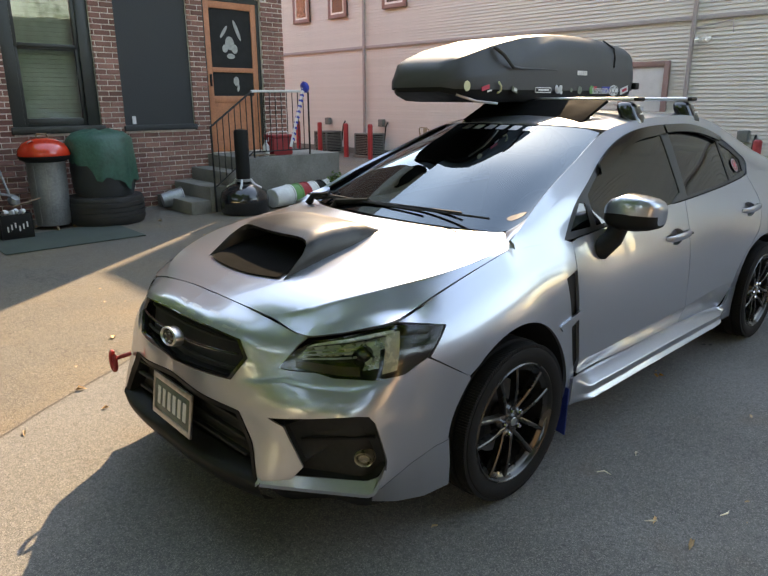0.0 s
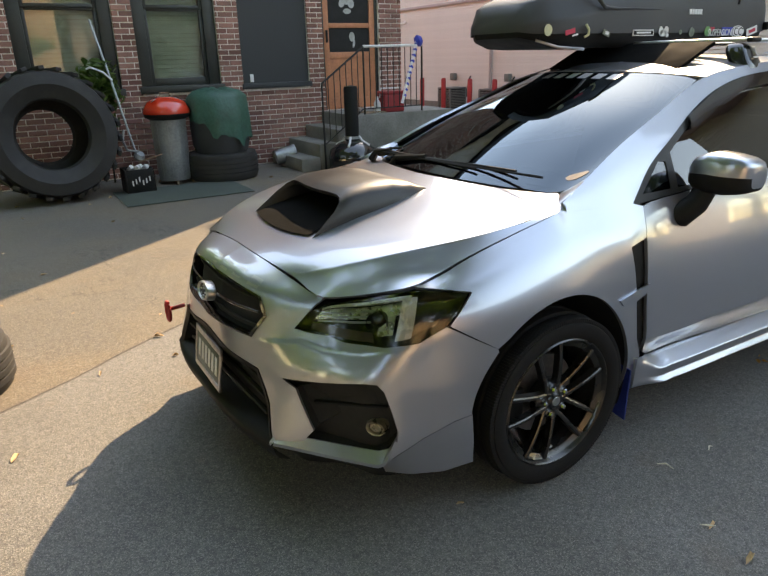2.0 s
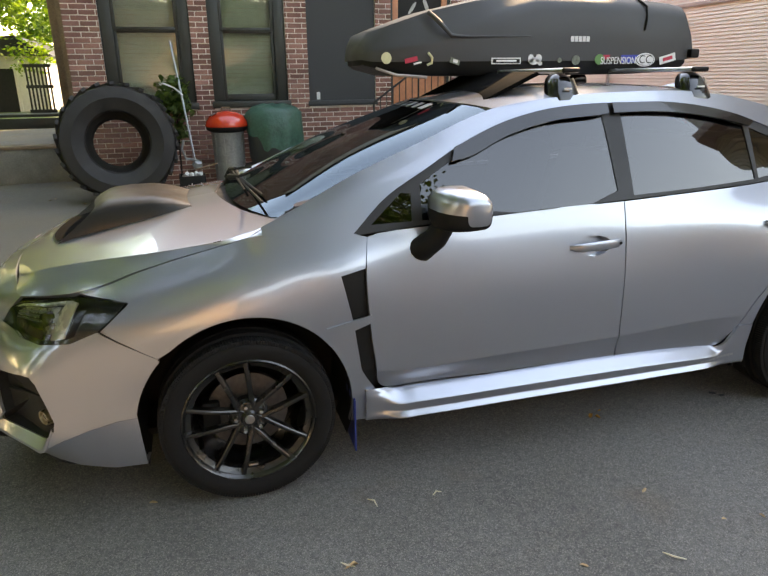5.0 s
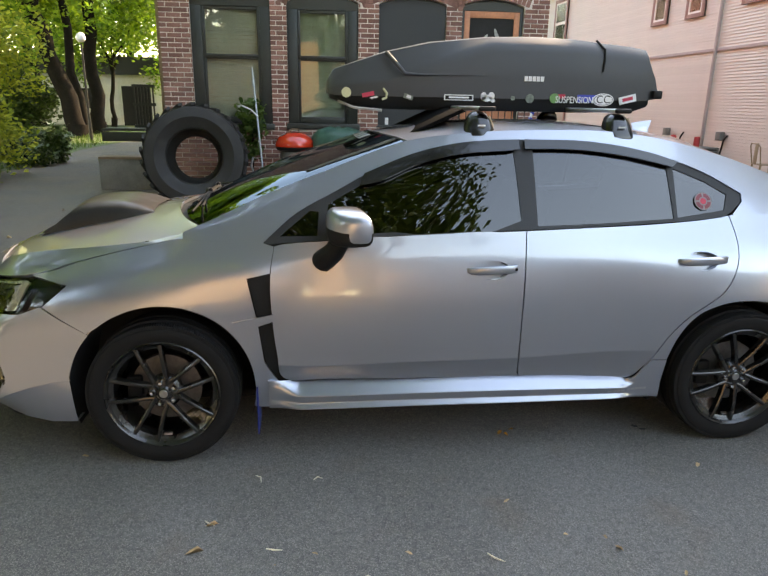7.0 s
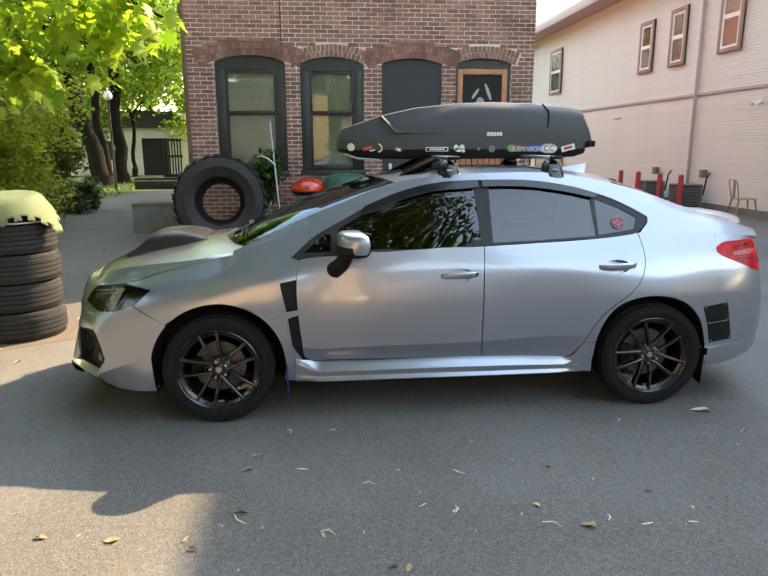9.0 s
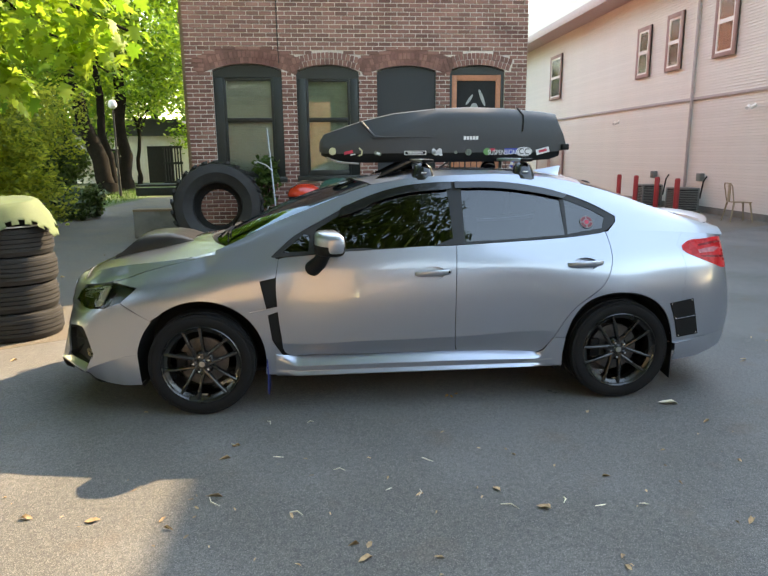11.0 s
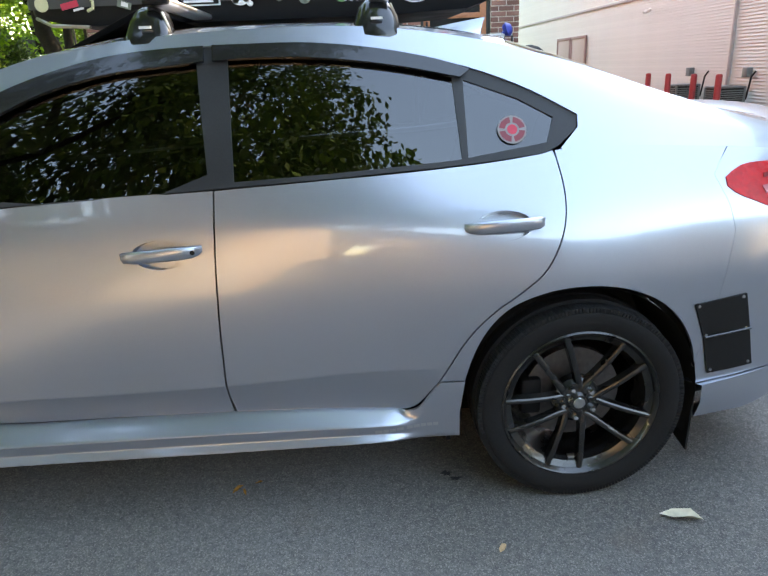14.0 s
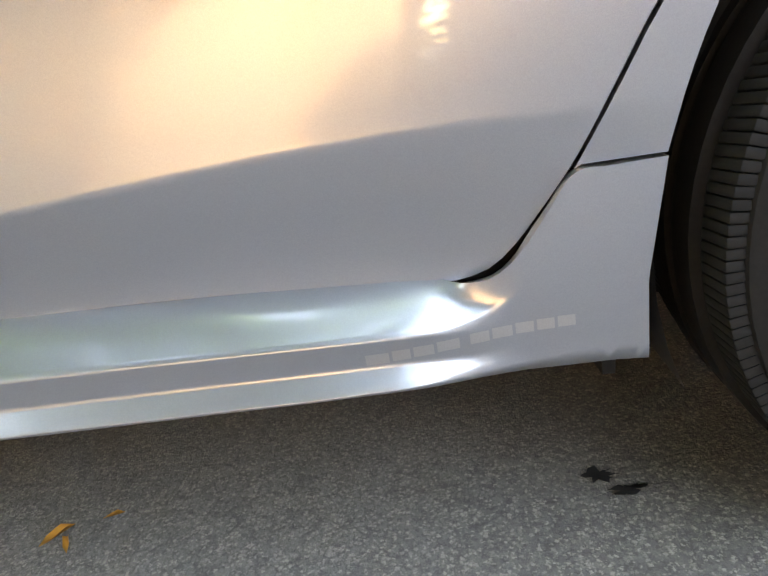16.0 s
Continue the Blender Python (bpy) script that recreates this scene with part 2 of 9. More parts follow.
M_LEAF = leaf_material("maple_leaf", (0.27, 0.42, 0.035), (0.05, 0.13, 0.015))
# brighter copy of the maple leaf: sunlight from behind put into the colour
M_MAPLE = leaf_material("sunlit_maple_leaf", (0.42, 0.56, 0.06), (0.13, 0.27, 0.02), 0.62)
# hedge yellow-green is lifted, with sunlight put into the colour
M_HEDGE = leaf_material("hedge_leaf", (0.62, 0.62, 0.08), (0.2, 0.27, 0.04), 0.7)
# darkened copy of the leaf: shade is put into the colour
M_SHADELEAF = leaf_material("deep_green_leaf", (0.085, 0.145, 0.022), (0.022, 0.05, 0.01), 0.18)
M_GRASS = leaf_material("grass_blade", (0.12, 0.2, 0.04), (0.04, 0.09, 0.02))


def asphalt():
    """Worn asphalt with light stone chips, older and paler beyond the car, cracked."""
    m = bpy.data.materials.new("asphalt")
    m.use_nodes = True
    nt = m.node_tree
    b = nt.nodes["Principled BSDF"]
    N, L = nt.nodes.new, nt.links.new
    geo = N("ShaderNodeNewGeometry")
    def tex(kind, scale, detail=3):
        n = N(kind)
        n.inputs["Scale"].default_value = scale
        if "Detail" in n.inputs:
            n.inputs["Detail"].default_value = 0 if "Voronoi" in kind else detail
        L(geo.outputs["Position"], n.inputs["Vector"])
        return n
    def span(src, a, c, lo, hi):
        n = N("ShaderNodeMapRange")
        n.inputs[1].default_value, n.inputs[2].default_value, n.inputs[3].default_value, n.inputs[4].default_value = a, c, lo, hi
        L(src, n.inputs[0])
        return n.outputs[0]
    def mix(fac, a, c):
        n = N("ShaderNodeMix")
        n.data_type = "RGBA"
        L(fac, n.inputs[0])
        for k, v in ((6, a), (7, c)):
            if isinstance(v, tuple):
                n.inputs[k].default_value = (*v, 1)
            else:
                L(v, n.inputs[k])
        return n.outputs[2]
    def math_(op, a, c):
        n = N("ShaderNodeMath")
        n.operation = op
        for k, v in ((0, a), (1, c)):
            if isinstance(v, (int, float)):
                n.inputs[k].default_value = v
            else:
                L(v, n.inputs[k])
        return n.outputs[0]
    sep = N("ShaderNodeSeparateXYZ")
    L(geo.outputs["Position"], sep.inputs[0])
    wob = tex("ShaderNodeTexNoise", 1.5)
    # the joint between new and old paving runs across in front of the car
    edge = math_("SUBTRACT", math_("SUBTRACT", sep.outputs[1], math_("MULTIPLY", sep.outputs[0], 0.62)), 1.92)
    edge = math_("ADD", edge, math_("MULTIPLY", math_("SUBTRACT", wob.outputs[0], 0.5), 0.12))
    old = span(edge, -0.02, 0.02, 0, 1)
    stone = tex("ShaderNodeTexVoronoi", 200)
    jit, off, moved = tex("ShaderNodeTexNoise", 260, 2), N("ShaderNodeVectorMath"), N("ShaderNodeVectorMath")
    off.operation, moved.operation = "SCALE", "ADD"
    off.inputs["Scale"].default_value = 0.009
    L(jit.outputs["Color"], off.inputs[0]), L(off.outputs[0], moved.inputs[0]), L(geo.outputs["Position"], moved.inputs[1])
    L(moved.outputs[0], stone.inputs["Vector"])
    split = N("ShaderNodeSeparateColor")
    L(stone.outputs["Color"], split.inputs[0])
    chips = math_("MULTIPLY", span(split.outputs[0], 0.35, 0.9, 0, 1), span(stone.outputs["Distance"], 0.35, 0.7, 1, 0))
    binder = math_("MULTIPLY", span(stone.outputs["Distance"], 0.3, 0.55, 0, 0.5), span(split.outputs[1], 0.2, 0.9, 0.2, 1))
    fine = tex("ShaderNodeTexNoise", 500, 2)
    broad = tex("ShaderNodeTexNoise", 1.1, 5)
    base = mix(old, (0.184, 0.179, 0.174), (0.175, 0.138, 0.098))
    worn = tex("ShaderNodeTexNoise", 0.75, 6)
    base = mix(span(worn.outputs[0], 0.42, 0.58, 0.65, 0), base, (0.108, 0.104, 0.099))
    base = mix(span(broad.outputs[0], 0.4, 0.65, 0, 0.3), base, (0.150, 0.138, 0.12))
    mott = tex("ShaderNodeTexNoise", 38, 5)
    base = mix(span(mott.outputs[0], 0.36, 0.52, 0.22, 0), base, (0.05, 0.046, 0.042))
    base = mix(span(mott.outputs[0], 0.5, 0.7, 0, 0.14), base, (0.27, 0.245, 0.205))
    base = mix(math_("MULTIPLY", chips, 0.42), base, (0.46, 0.43, 0.37))
    base = mix(binder, base, (0.035, 0.034, 0.033))
    rust = tex("ShaderNodeTexNoise", 2.7, 4)
    base = mix(span(rust.outputs[0], 0.6, 0.8, 0, 0.35), base, (0.16, 0.1, 0.06))
    crack = tex("ShaderNodeTexVoronoi", 0.42)
    crack.feature = "DISTANCE_TO_EDGE"
    warp = N("ShaderNodeVectorMath")
    warp.operation = "ADD"
    wn = tex("ShaderNodeTexNoise", 3.0)
    L(geo.outputs["Position"], warp.inputs[0]), L(wn.outputs["Color"], warp.inputs[1])
    L(warp.outputs[0], crack.inputs["Vector"])
    line = span(crack.outputs[0], 0.0, 0.006, 0.5, 0)
    line = math_("MULTIPLY", line, old)
    joint = span(math_("ABSOLUTE", edge, 0), 0.0, 0.018, 0.8, 0)
    dark = math_("MAXIMUM", line, joint)
    base = mix(dark, base, (0.03, 0.028, 0.025))
    L(base, b.inputs["Base Color"])
    L(span(fine.outputs[0], 0.3, 0.7, 0.7, 0.95), b.inputs["Roughness"])
    b.inputs["Specular IOR Level"].default_value = 0.3
    bp = N("ShaderNodeBump")
    bp.inputs["Strength"].default_value, bp.inputs["Distance"].default_value = 0.45, 0.004
    h = math_("SUBTRACT", math_("ADD", stone.outputs["Distance"], fine.outputs[0]), math_("MULTIPLY", dark, 2.0))
    L(h, bp.inputs["Height"]), L(bp.outputs[0], b.inputs["Normal"])
    return m


M_ASPHALT = asphalt()


# ---- building helpers ----
def mesh_of(bm, name, mat, smooth=None):
    me = bpy.data.meshes.new(name)
    bm.normal_update()
    bm.to_mesh(me)
    bm.free()
    for k in mat if isinstance(mat, (list, tuple)) else [mat]:
        me.materials.append(k)
    if smooth is not None:
        me.shade_smooth()
        if smooth < 180:
            me.set_sharp_from_angle(angle=radians(smooth))
    return me


def part(name, bm, mat, parent=None, label="", smooth=35, at=None):
    ob = new(name, mesh_of(bm, name, mat, smooth))
    if parent is not None:
        ob.parent = parent
    if at is not None:
        ob.matrix_basis = at
    return tagged(ob, label)


def thing(name, label, category, at=(0, 0, 0), turn=0.0, group="", kind=""):
    ob = new(name)
    ob.empty_display_size = 0.1
    ob.matrix_basis = pose(*at, 0, 0, turn)
    return tagged(ob, label, category, group, kind)


def add_box(bm, lo, hi, bevel=0.0, m=None, seg=2):
    r = bmesh.ops.create_cube(bm, size=1.0)
    vs = r["verts"]
    c = [(a + b) / 2 for a, b in zip(lo, hi)]
    d = [abs(b - a) for a, b in zip(lo, hi)]
    bmesh.ops.scale(bm, vec=d, verts=vs)
    bmesh.ops.translate(bm, vec=c, verts=vs)
    if bevel:
        es = list({e for v in vs for e in v.link_edges})
        r = bmesh.ops.bevel(bm, geom=es, offset=min(bevel, min(d) * 0.45), segments=seg, profile=0.5, affect="EDGES", clamp_overlap=True)
        vs = list({v for f in r["faces"] for v in f.verts} | {v for v in vs if v.is_valid})
    if m is not None:
        bmesh.ops.transform(bm, matrix=m, verts=vs)
    return vs


def box(lo, hi, bevel=0.0, m=None):
    bm = bmesh.new()
    add_box(bm, lo, hi, bevel, m)
    return bm


def add_tube(bm, pts, radius, seg=10, caps=True):
    """A round bar along a line of points; radius may be a list."""
    pts = [Vector(p) for p in pts]
    rad = radius if isinstance(radius, (list, tuple)) else [radius] * len(pts)
    rings, ref = [], None
    for i, p in enumerate(pts):
        d = (pts[min(i + 1, len(pts) - 1)] - pts[max(i - 1, 0)]).normalized()
        if ref is None:
            ref = d.orthogonal().normalized()
        ref = (ref - d * ref.dot(d)).normalized()
        o = d.cross(ref)
        rings.append([bm.verts.new(p + rad[i] * (math.cos(2 * math.pi * k / seg) * ref + math.sin(2 * math.pi * k / seg) * o)) for k in range(seg)])
    for a, b in zip(rings, rings[1:]):
        for k in range(seg):
            bm.faces.new((a[k], a[(k + 1) % seg], b[(k + 1) % seg], b[k]))
    if caps:
        bm.faces.new(rings[0][::-1]), bm.faces.new(rings[-1])


def tube(pts, radius, seg=10):
    bm = bmesh.new()
    add_tube(bm, pts, radius, seg)
    return bm


def add_lathe(bm, prof, seg=48, m=None, closed=False):
    """Turns a profile of (radius, height) about the z axis."""
    rings = []
    for r, h in prof:
        if r < 1e-5:
            rings.append([bm.verts.new((0, 0, h))])
        else:
            rings.append([bm.verts.new((r * math.cos(2 * math.pi * k / seg), r * math.sin(2 * math.pi * k / seg), h)) for k in range(seg)])
    pairs = list(zip(rings, rings[1:])) + ([(rings[-1], rings[0])] if closed else [])
    for a, b in pairs:
        for k in range(seg):
            k2 = (k + 1) % seg
            if len(a) == 1 and len(b) == 1:
                continue
            if len(a) == 1:
                bm.faces.new((a[0], b[k], b[k2]))
            elif len(b) == 1:
                bm.faces.new((a[k], b[0], a[k2])[::-1])
            else:
                bm.faces.new((a[k], a[k2], b[k2], b[k]))
    vs = [v for r in rings for v in r]
    if m is not None:
        bmesh.ops.transform(bm, matrix=m, verts=vs)
    return vs


def lathe(prof, seg=48, m=None, closed=False):
    bm = bmesh.new()
    add_lathe(bm, prof, seg, m, closed)
    bmesh.ops.recalc_face_normals(bm, faces=bm.faces)
    return bm


def prism(poly, axis, a, b, bevel=0.0):
    """A polygon of 2D points pushed through from a to b along an axis ('x', 'y' or 'z')."""
    bm = bmesh.new()
    order = {"x": lambda p, h: (h, p[0], p[1]), "y": lambda p, h: (p[0], h, p[1]), "z": lambda p, h: (p[0], p[1], h)}[axis]
    lo = [bm.verts.new(order(p, a)) for p in poly]
    hi = [bm.verts.new(order(p, b)) for p in poly]
    bm.faces.new(lo), bm.faces.new(hi[::-1])
    n = len(poly)
    for k in range(n):
        bm.faces.new((lo[k], hi[k], hi[(k + 1) % n], lo[(k + 1) % n]))
    bmesh.ops.recalc_face_normals(bm, faces=bm.faces)
    if bevel:
        bmesh.ops.bevel(bm, geom=list(bm.edges), offset=bevel, segments=2, profile=0.5, affect="EDGES", clamp_overlap=True)
    return bm


def letters(text, size, depth=0.001):
    """The mesh of a word in the built-in font, lying in the xz plane and facing -y."""
    cu = bpy.data.curves.new("word", "FONT")
    cu.body, cu.size, cu.extrude, cu.align_x, cu.align_y = text, size, depth, "CENTER", "CENTER"
    ob = bpy.data.objects.new("word", cu)
    scene.collection.objects.link(ob)
    me = bpy.data.meshes.new_from_object(ob.evaluated_get(bpy.context.evaluated_depsgraph_get()))
    bpy.data.objects.remove(ob)
    bm = bmesh.new()
    bm.from_mesh(me)
    bpy.data.meshes.remove(me)
    bmesh.ops.rotate(bm, cent=(0, 0, 0), matrix=Matrix.Rotation(radians(90), 3, "X"), verts=bm.verts)
    return bm

# ---- ground ----
bm = bmesh.new()
bmesh.ops.create_grid(bm, x_segments=1, y_segments=1, size=400)
ground = part("ground", bm, M_ASPHALT)
tagged(ground, "worn grey asphalt yard, cracked and littered with dry leaves", "ground", kind="structure")


# ---- brick building along y = 7.15 ----
WALL_Y, BRICK_L, BRICK_H, JOINT = 7.15, .203, .0575, .0135
OPENINGS = [  # x0, x1, sill, spring line, arch rise
    (-1.12, .07, 1.09, 3.00, .12), (.32, 1.42, 1.10, 2.98, .12), (1.74, 2.80, 1.12, 2.99, .10), (3.05, 4.05, .72, 3.00, .10)]
BX0, BX1, BTOP = -1.57, 4.45, 6.9
brick_building = thing("brick_building", "old red brick house with arched windows and dark trim", "house", kind="structure")


def arch_top(op, x):
    x0, x1, _, spring, rise = op
    t = (x - (x0 + x1) / 2) / ((x1 - x0) / 2)
    return spring + rise * (1 - t * t)


def backing():
    """The mortar core of the wall, with the openings cut through."""
    bm = bmesh.new()
    def loop(pts):
        vs = [bm.verts.new((x, WALL_Y + .005, z)) for x, z in pts]
        for a, b in zip(vs, vs[1:] + vs[:1]):
            bm.edges.new((a, b))
    loop([(BX0, 0), (BX1, 0), (BX1, BTOP), (BX0, BTOP)])
    for op in OPENINGS:
        x0, x1, sill, spring, rise = op
        loop([(x0, sill), (x1, sill)] + [(x, arch_top(op, x) + .016) for x in np.linspace(x1, x0, 13)])
    bmesh.ops.triangle_fill(bm, edges=list(bm.edges), use_beauty=True)
    r = bmesh.ops.extrude_face_region(bm, geom=list(bm.faces))
    bmesh.ops.translate(bm, vec=(0, .30, 0), verts=[v for v in r["geom"] if isinstance(v, bmesh.types.BMVert)])
    bmesh.ops.recalc_face_normals(bm, faces=bm.faces)
    return bm
part("mortar_core", backing(), M_MORTAR, brick_building, "pale mortar")
for lo, hi in (((BX0, WALL_Y + .312, 0), (BX0 + .3, 24, BTOP)), ((BX1 - .3, WALL_Y + .312, 0), (BX1, 24, BTOP)), ((BX0 + .3, 23.7, 0), (BX1 - .3, 24, BTOP))):
    part("side_wall", box(lo, hi), M_BRICK, brick_building)
part("roof", box((BX0 - .2, WALL_Y - .2, BTOP), (BX1 + .2, 24.2, BTOP + .25)), M_PANELGREY, brick_building)
part("room_floor", box((BX0 + .3, WALL_Y + .4, .6), (BX1 - .3, 23.7, .7)), M_WOOD, brick_building)


def window_unit(op, blind, glazed=True):
    """A dark painted sash window set back in its arched opening."""
    x0, x1, sill, spring, rise = op
    w = thing("sash_window", "dark green sash window with a pale blind behind the glass", "window", kind="structure", group="brick house windows")
    y = WALL_Y + .045
    head = [(x, arch_top(op, x)) for x in np.linspace(x0, x1, 13)]
    part("arched_head", prism([(x0, spring - .10), (x1, spring - .10)] + head[::-1], "y", y, y + .08), M_DARKTRIM, w)
    for a, b, c, d in ((x0, x0 + .16, sill, spring - .10), (x1 - .16, x1, sill, spring - .10)):
        part("casing", box((a, y + .002, c), (b, y + .10, d), .006), M_DARKTRIM, w)
    part("window_sill", box((x0 - .03, WALL_Y - .05, sill), (x1 + .03, y + .10, sill + .09), .008), M_DARKTRIM, w)
    gx0, gx1, gz0, gz1 = x0 + .16, x1 - .16, sill + .09, spring - .10
    mid = 2.19
    for z0, z1, dy in ((gz0, mid, .045), (mid - .02, gz1, .02)):
        fr = bmesh.new()
        bt = .10 if z0 == gz0 else .045
        for lo, hi in (((gx0, y + dy, z0), (gx0 + .045, y + dy + .04, z1)), ((gx1 - .045, y + dy, z0), (gx1, y + dy + .04, z1)), ((gx0 + .045, y + dy, z0), (gx1 - .045, y + dy + .04, z0 + bt)), ((gx0 + .045, y + dy, z1 - .05), (gx1 - .045, y + dy + .04, z1))):
            add_box(fr, lo, hi, .004)
        part("sash_frame", fr, M_DARKTRIM, w)
        pane = part("pane", box((gx0 + .04, y + dy + .018, z0 + .02), (gx1 - .04, y + dy + .022, z1 - .02)), M_CLEAR, w)
    bm = bmesh.new()
    n = 30
    for k in range(n):
        z = gz0 + (gz1 - gz0) * k / n
        add_box(bm, (gx0 + .02, y + .16 + .004 * math.sin(k), z), (gx1 - .02, y + .166 + .004 * math.sin(k), z + (gz1 - gz0) / n * .96))
    part("blind", bm, blind, w, "pale slatted blind")


# second window's blind takes the panes' grey-green reflection into its colour
M_BLIND_REFLECT = material("greenish_blind", (0.36, 0.42, 0.33), 0.9, vary=0.15, scale=2, grain=12, bump=0.2)
window_unit(OPENINGS[0], M_CURTAIN)
window_unit(OPENINGS[1], M_BLIND_REFLECT)
x0, x1, sill, spring, rise = OPENINGS[2]
w = thing("boarded_window", "arched window closed with a dark grey board", "window", kind="structure")
op = OPENINGS[2]
part("board", prism([(x0, sill + .05), (x1, sill + .05)] + [(x, arch_top(op, x)) for x in np.linspace(x1, x0, 13)], "y", WALL_Y + .05, WALL_Y + .08), M_PANELGREY, w)
part("window_sill", box((x0 - .02, WALL_Y - .04, sill - .02), (x1 + .02, WALL_Y + .12, sill + .055), .008), M_PANELGREY, w)
part("padlock_tag", box((1.86, WALL_Y + .036, 1.19), (1.915, WALL_Y + .05, 1.30), .006), M_WHITE, w, "small white tag")

# orange screen door in the last opening
d = thing("door_1", "orange stained screen door with dark mesh panes", "door", kind="structure")
x0, x1, sill, spring, rise = OPENINGS[3]
op = OPENINGS[3]
y = WALL_Y + .06
part("arched_head", prism([(x0, 2.95), (x1, 2.95)] + [(x, arch_top(op, x)) for x in np.linspace(x1, x0, 13)], "y", y, y + .08), M_DARKTRIM, d)
for a, b in ((x0, x0 + .05), (x1 - .05, x1)):
    part("door_jamb", box((a, y, sill), (b, y + .12, 2.95), .004), M_DARKTRIM, d)
dx0, dx1, dz0, dz1 = x0 + .052, x1 - .052, sill + .01, 2.945
for lo, hi in (((dx0, dz0), (dx0 + .09, dz1)), ((dx1 - .09, dz0), (dx1, dz1)), ((dx0 + .09, dz1 - .10), (dx1 - .09, dz1)), ((dx0 + .09, 1.93), (dx1 - .09, 2.0)), ((dx0 + .09, 1.48), (dx1 - .09, 1.58)), ((dx0 + .09, dz0), (dx1 - .09, dz0 + .16))):
    part("door_rail", box((lo[0], y + .01, lo[1]), (hi[0], y + .045, hi[1]), .005), M_ORANGEWOOD, d)
part("kick_panel", box((dx0 + .09, y + .022, dz0 + .16), (dx1 - .09, y + .036, 1.48)), M_ORANGEWOOD, d)
for z0, z1 in ((1.58, 1.93), (2.0, dz1 - .10)):
    part("screen", box((dx0 + .09, y + .028, z0), (dx1 - .09, y + .032, z1)), M_DARK, d, "dark mesh screen")
bm = bmesh.new()
for cx, cz, rx, rz, tilt in ((3.52, 2.36, .075, .10, 0), (3.43, 2.52, .025, .11, 35), (3.66, 2.55, .03, .16, -22), (3.44, 2.28, .05, .06, 20), (3.60, 2.28, .055, .07, -10), (3.53, 2.17, .07, .04, 0), (3.60, 1.80, .05, .07, 0), (3.63, 1.70, .02, .06, 10)):
    add_lathe(bm, [(0, .002), (1, .0)], 14, pose(cx, y + .026, cz, 90, tilt, 0) @ Matrix.Diagonal((rx, rz, 1, 1)))
part("pale_decal", bm, material("faded_decal", (0.4, 0.4, 0.38), 0.7, vary=0.3, scale=20, bump=0), d, "faded pale decal on the screen")
part("door_handle", box((dx0 + .03, y - .03, 1.72), (dx0 + .055, y + .01, 1.90), .008), M_IRON, d)
# cable down the brickwork, and the pale corner pipe
cable = part("wall_cable", tube([(.02, WALL_Y - .012, 6.8), (.018, WALL_Y - .012, 3.6), (.03, WALL_Y - .012, 3.13)], .008, 6), M_IRON)
tagged(cable, "dark cable running down the brick wall", "cable", kind="structure")
pipe = part("corner_board", box((-1.65, WALL_Y + .16, 0), (-1.575, WALL_Y + .30, 6.8), .01), M_WOOD)
tagged(pipe, "weathered tan corner board of the brick house", "trim", kind="structure")

# ---- clapboard house along x = 10.5 ----
SX = 10.5
sided_house = thing("sided_house", "tall pale clapboard house with mauve window trim", "house", kind="structure")
part("wall_core", box((SX + .03, -6, 0), (SX + 8, 44, 6.25)), M_BOARDGREY, sided_house)
part("upper_storey", box((SX - .30, -6, 6.5), (SX + 8, 11.35, 9.65)), M_SIDING, sided_house)
part("upper_storey", box((SX + .3, 11.35, 6.5), (SX + 8, 44, 8.2)), M_SIDING, sided_house)
part("eave", box((SX - .80, -6.2, 6.20), (SX + 8.2, 44.2, 6.5), .03), material("pink_beige_soffit", (0.40, 0.31, 0.30), 0.6, vary=0.15), sided_house)
part("plinth", box((SX - .02, -6, 0), (SX + .03, 44, .16)), M_CONCRETE, sided_house)
bm = bmesh.new()
sec = [(.028, 0), (-.008, .002), (-.010, .006), (.008, .072), (.028, .072)]
lo = [bm.verts.new((x, -6, z)) for x, z in sec]
hi = [bm.verts.new((x, 44, z)) for x, z in sec]
for k in range(5):
    bm.faces.new((lo[k], hi[k], hi[(k + 1) % 5], lo[(k + 1) % 5]))
bm.faces.new(lo[::-1]), bm.faces.new(hi)
bmesh.ops.recalc_face_normals(bm, faces=bm.faces)
board_mesh = mesh_of(bm, "siding_board", M_SIDING)
for k in range(88):
    ob = new("siding_board", board_mesh)
    ob.parent, ob.location = sided_house, (SX, 0, .16 + k * .0692)
part("belt_board", box((SX - .045, -6, 2.86), (SX - .016, 44, 2.94), .006), M_BOARDGREY, sided_house, "grey belt board")


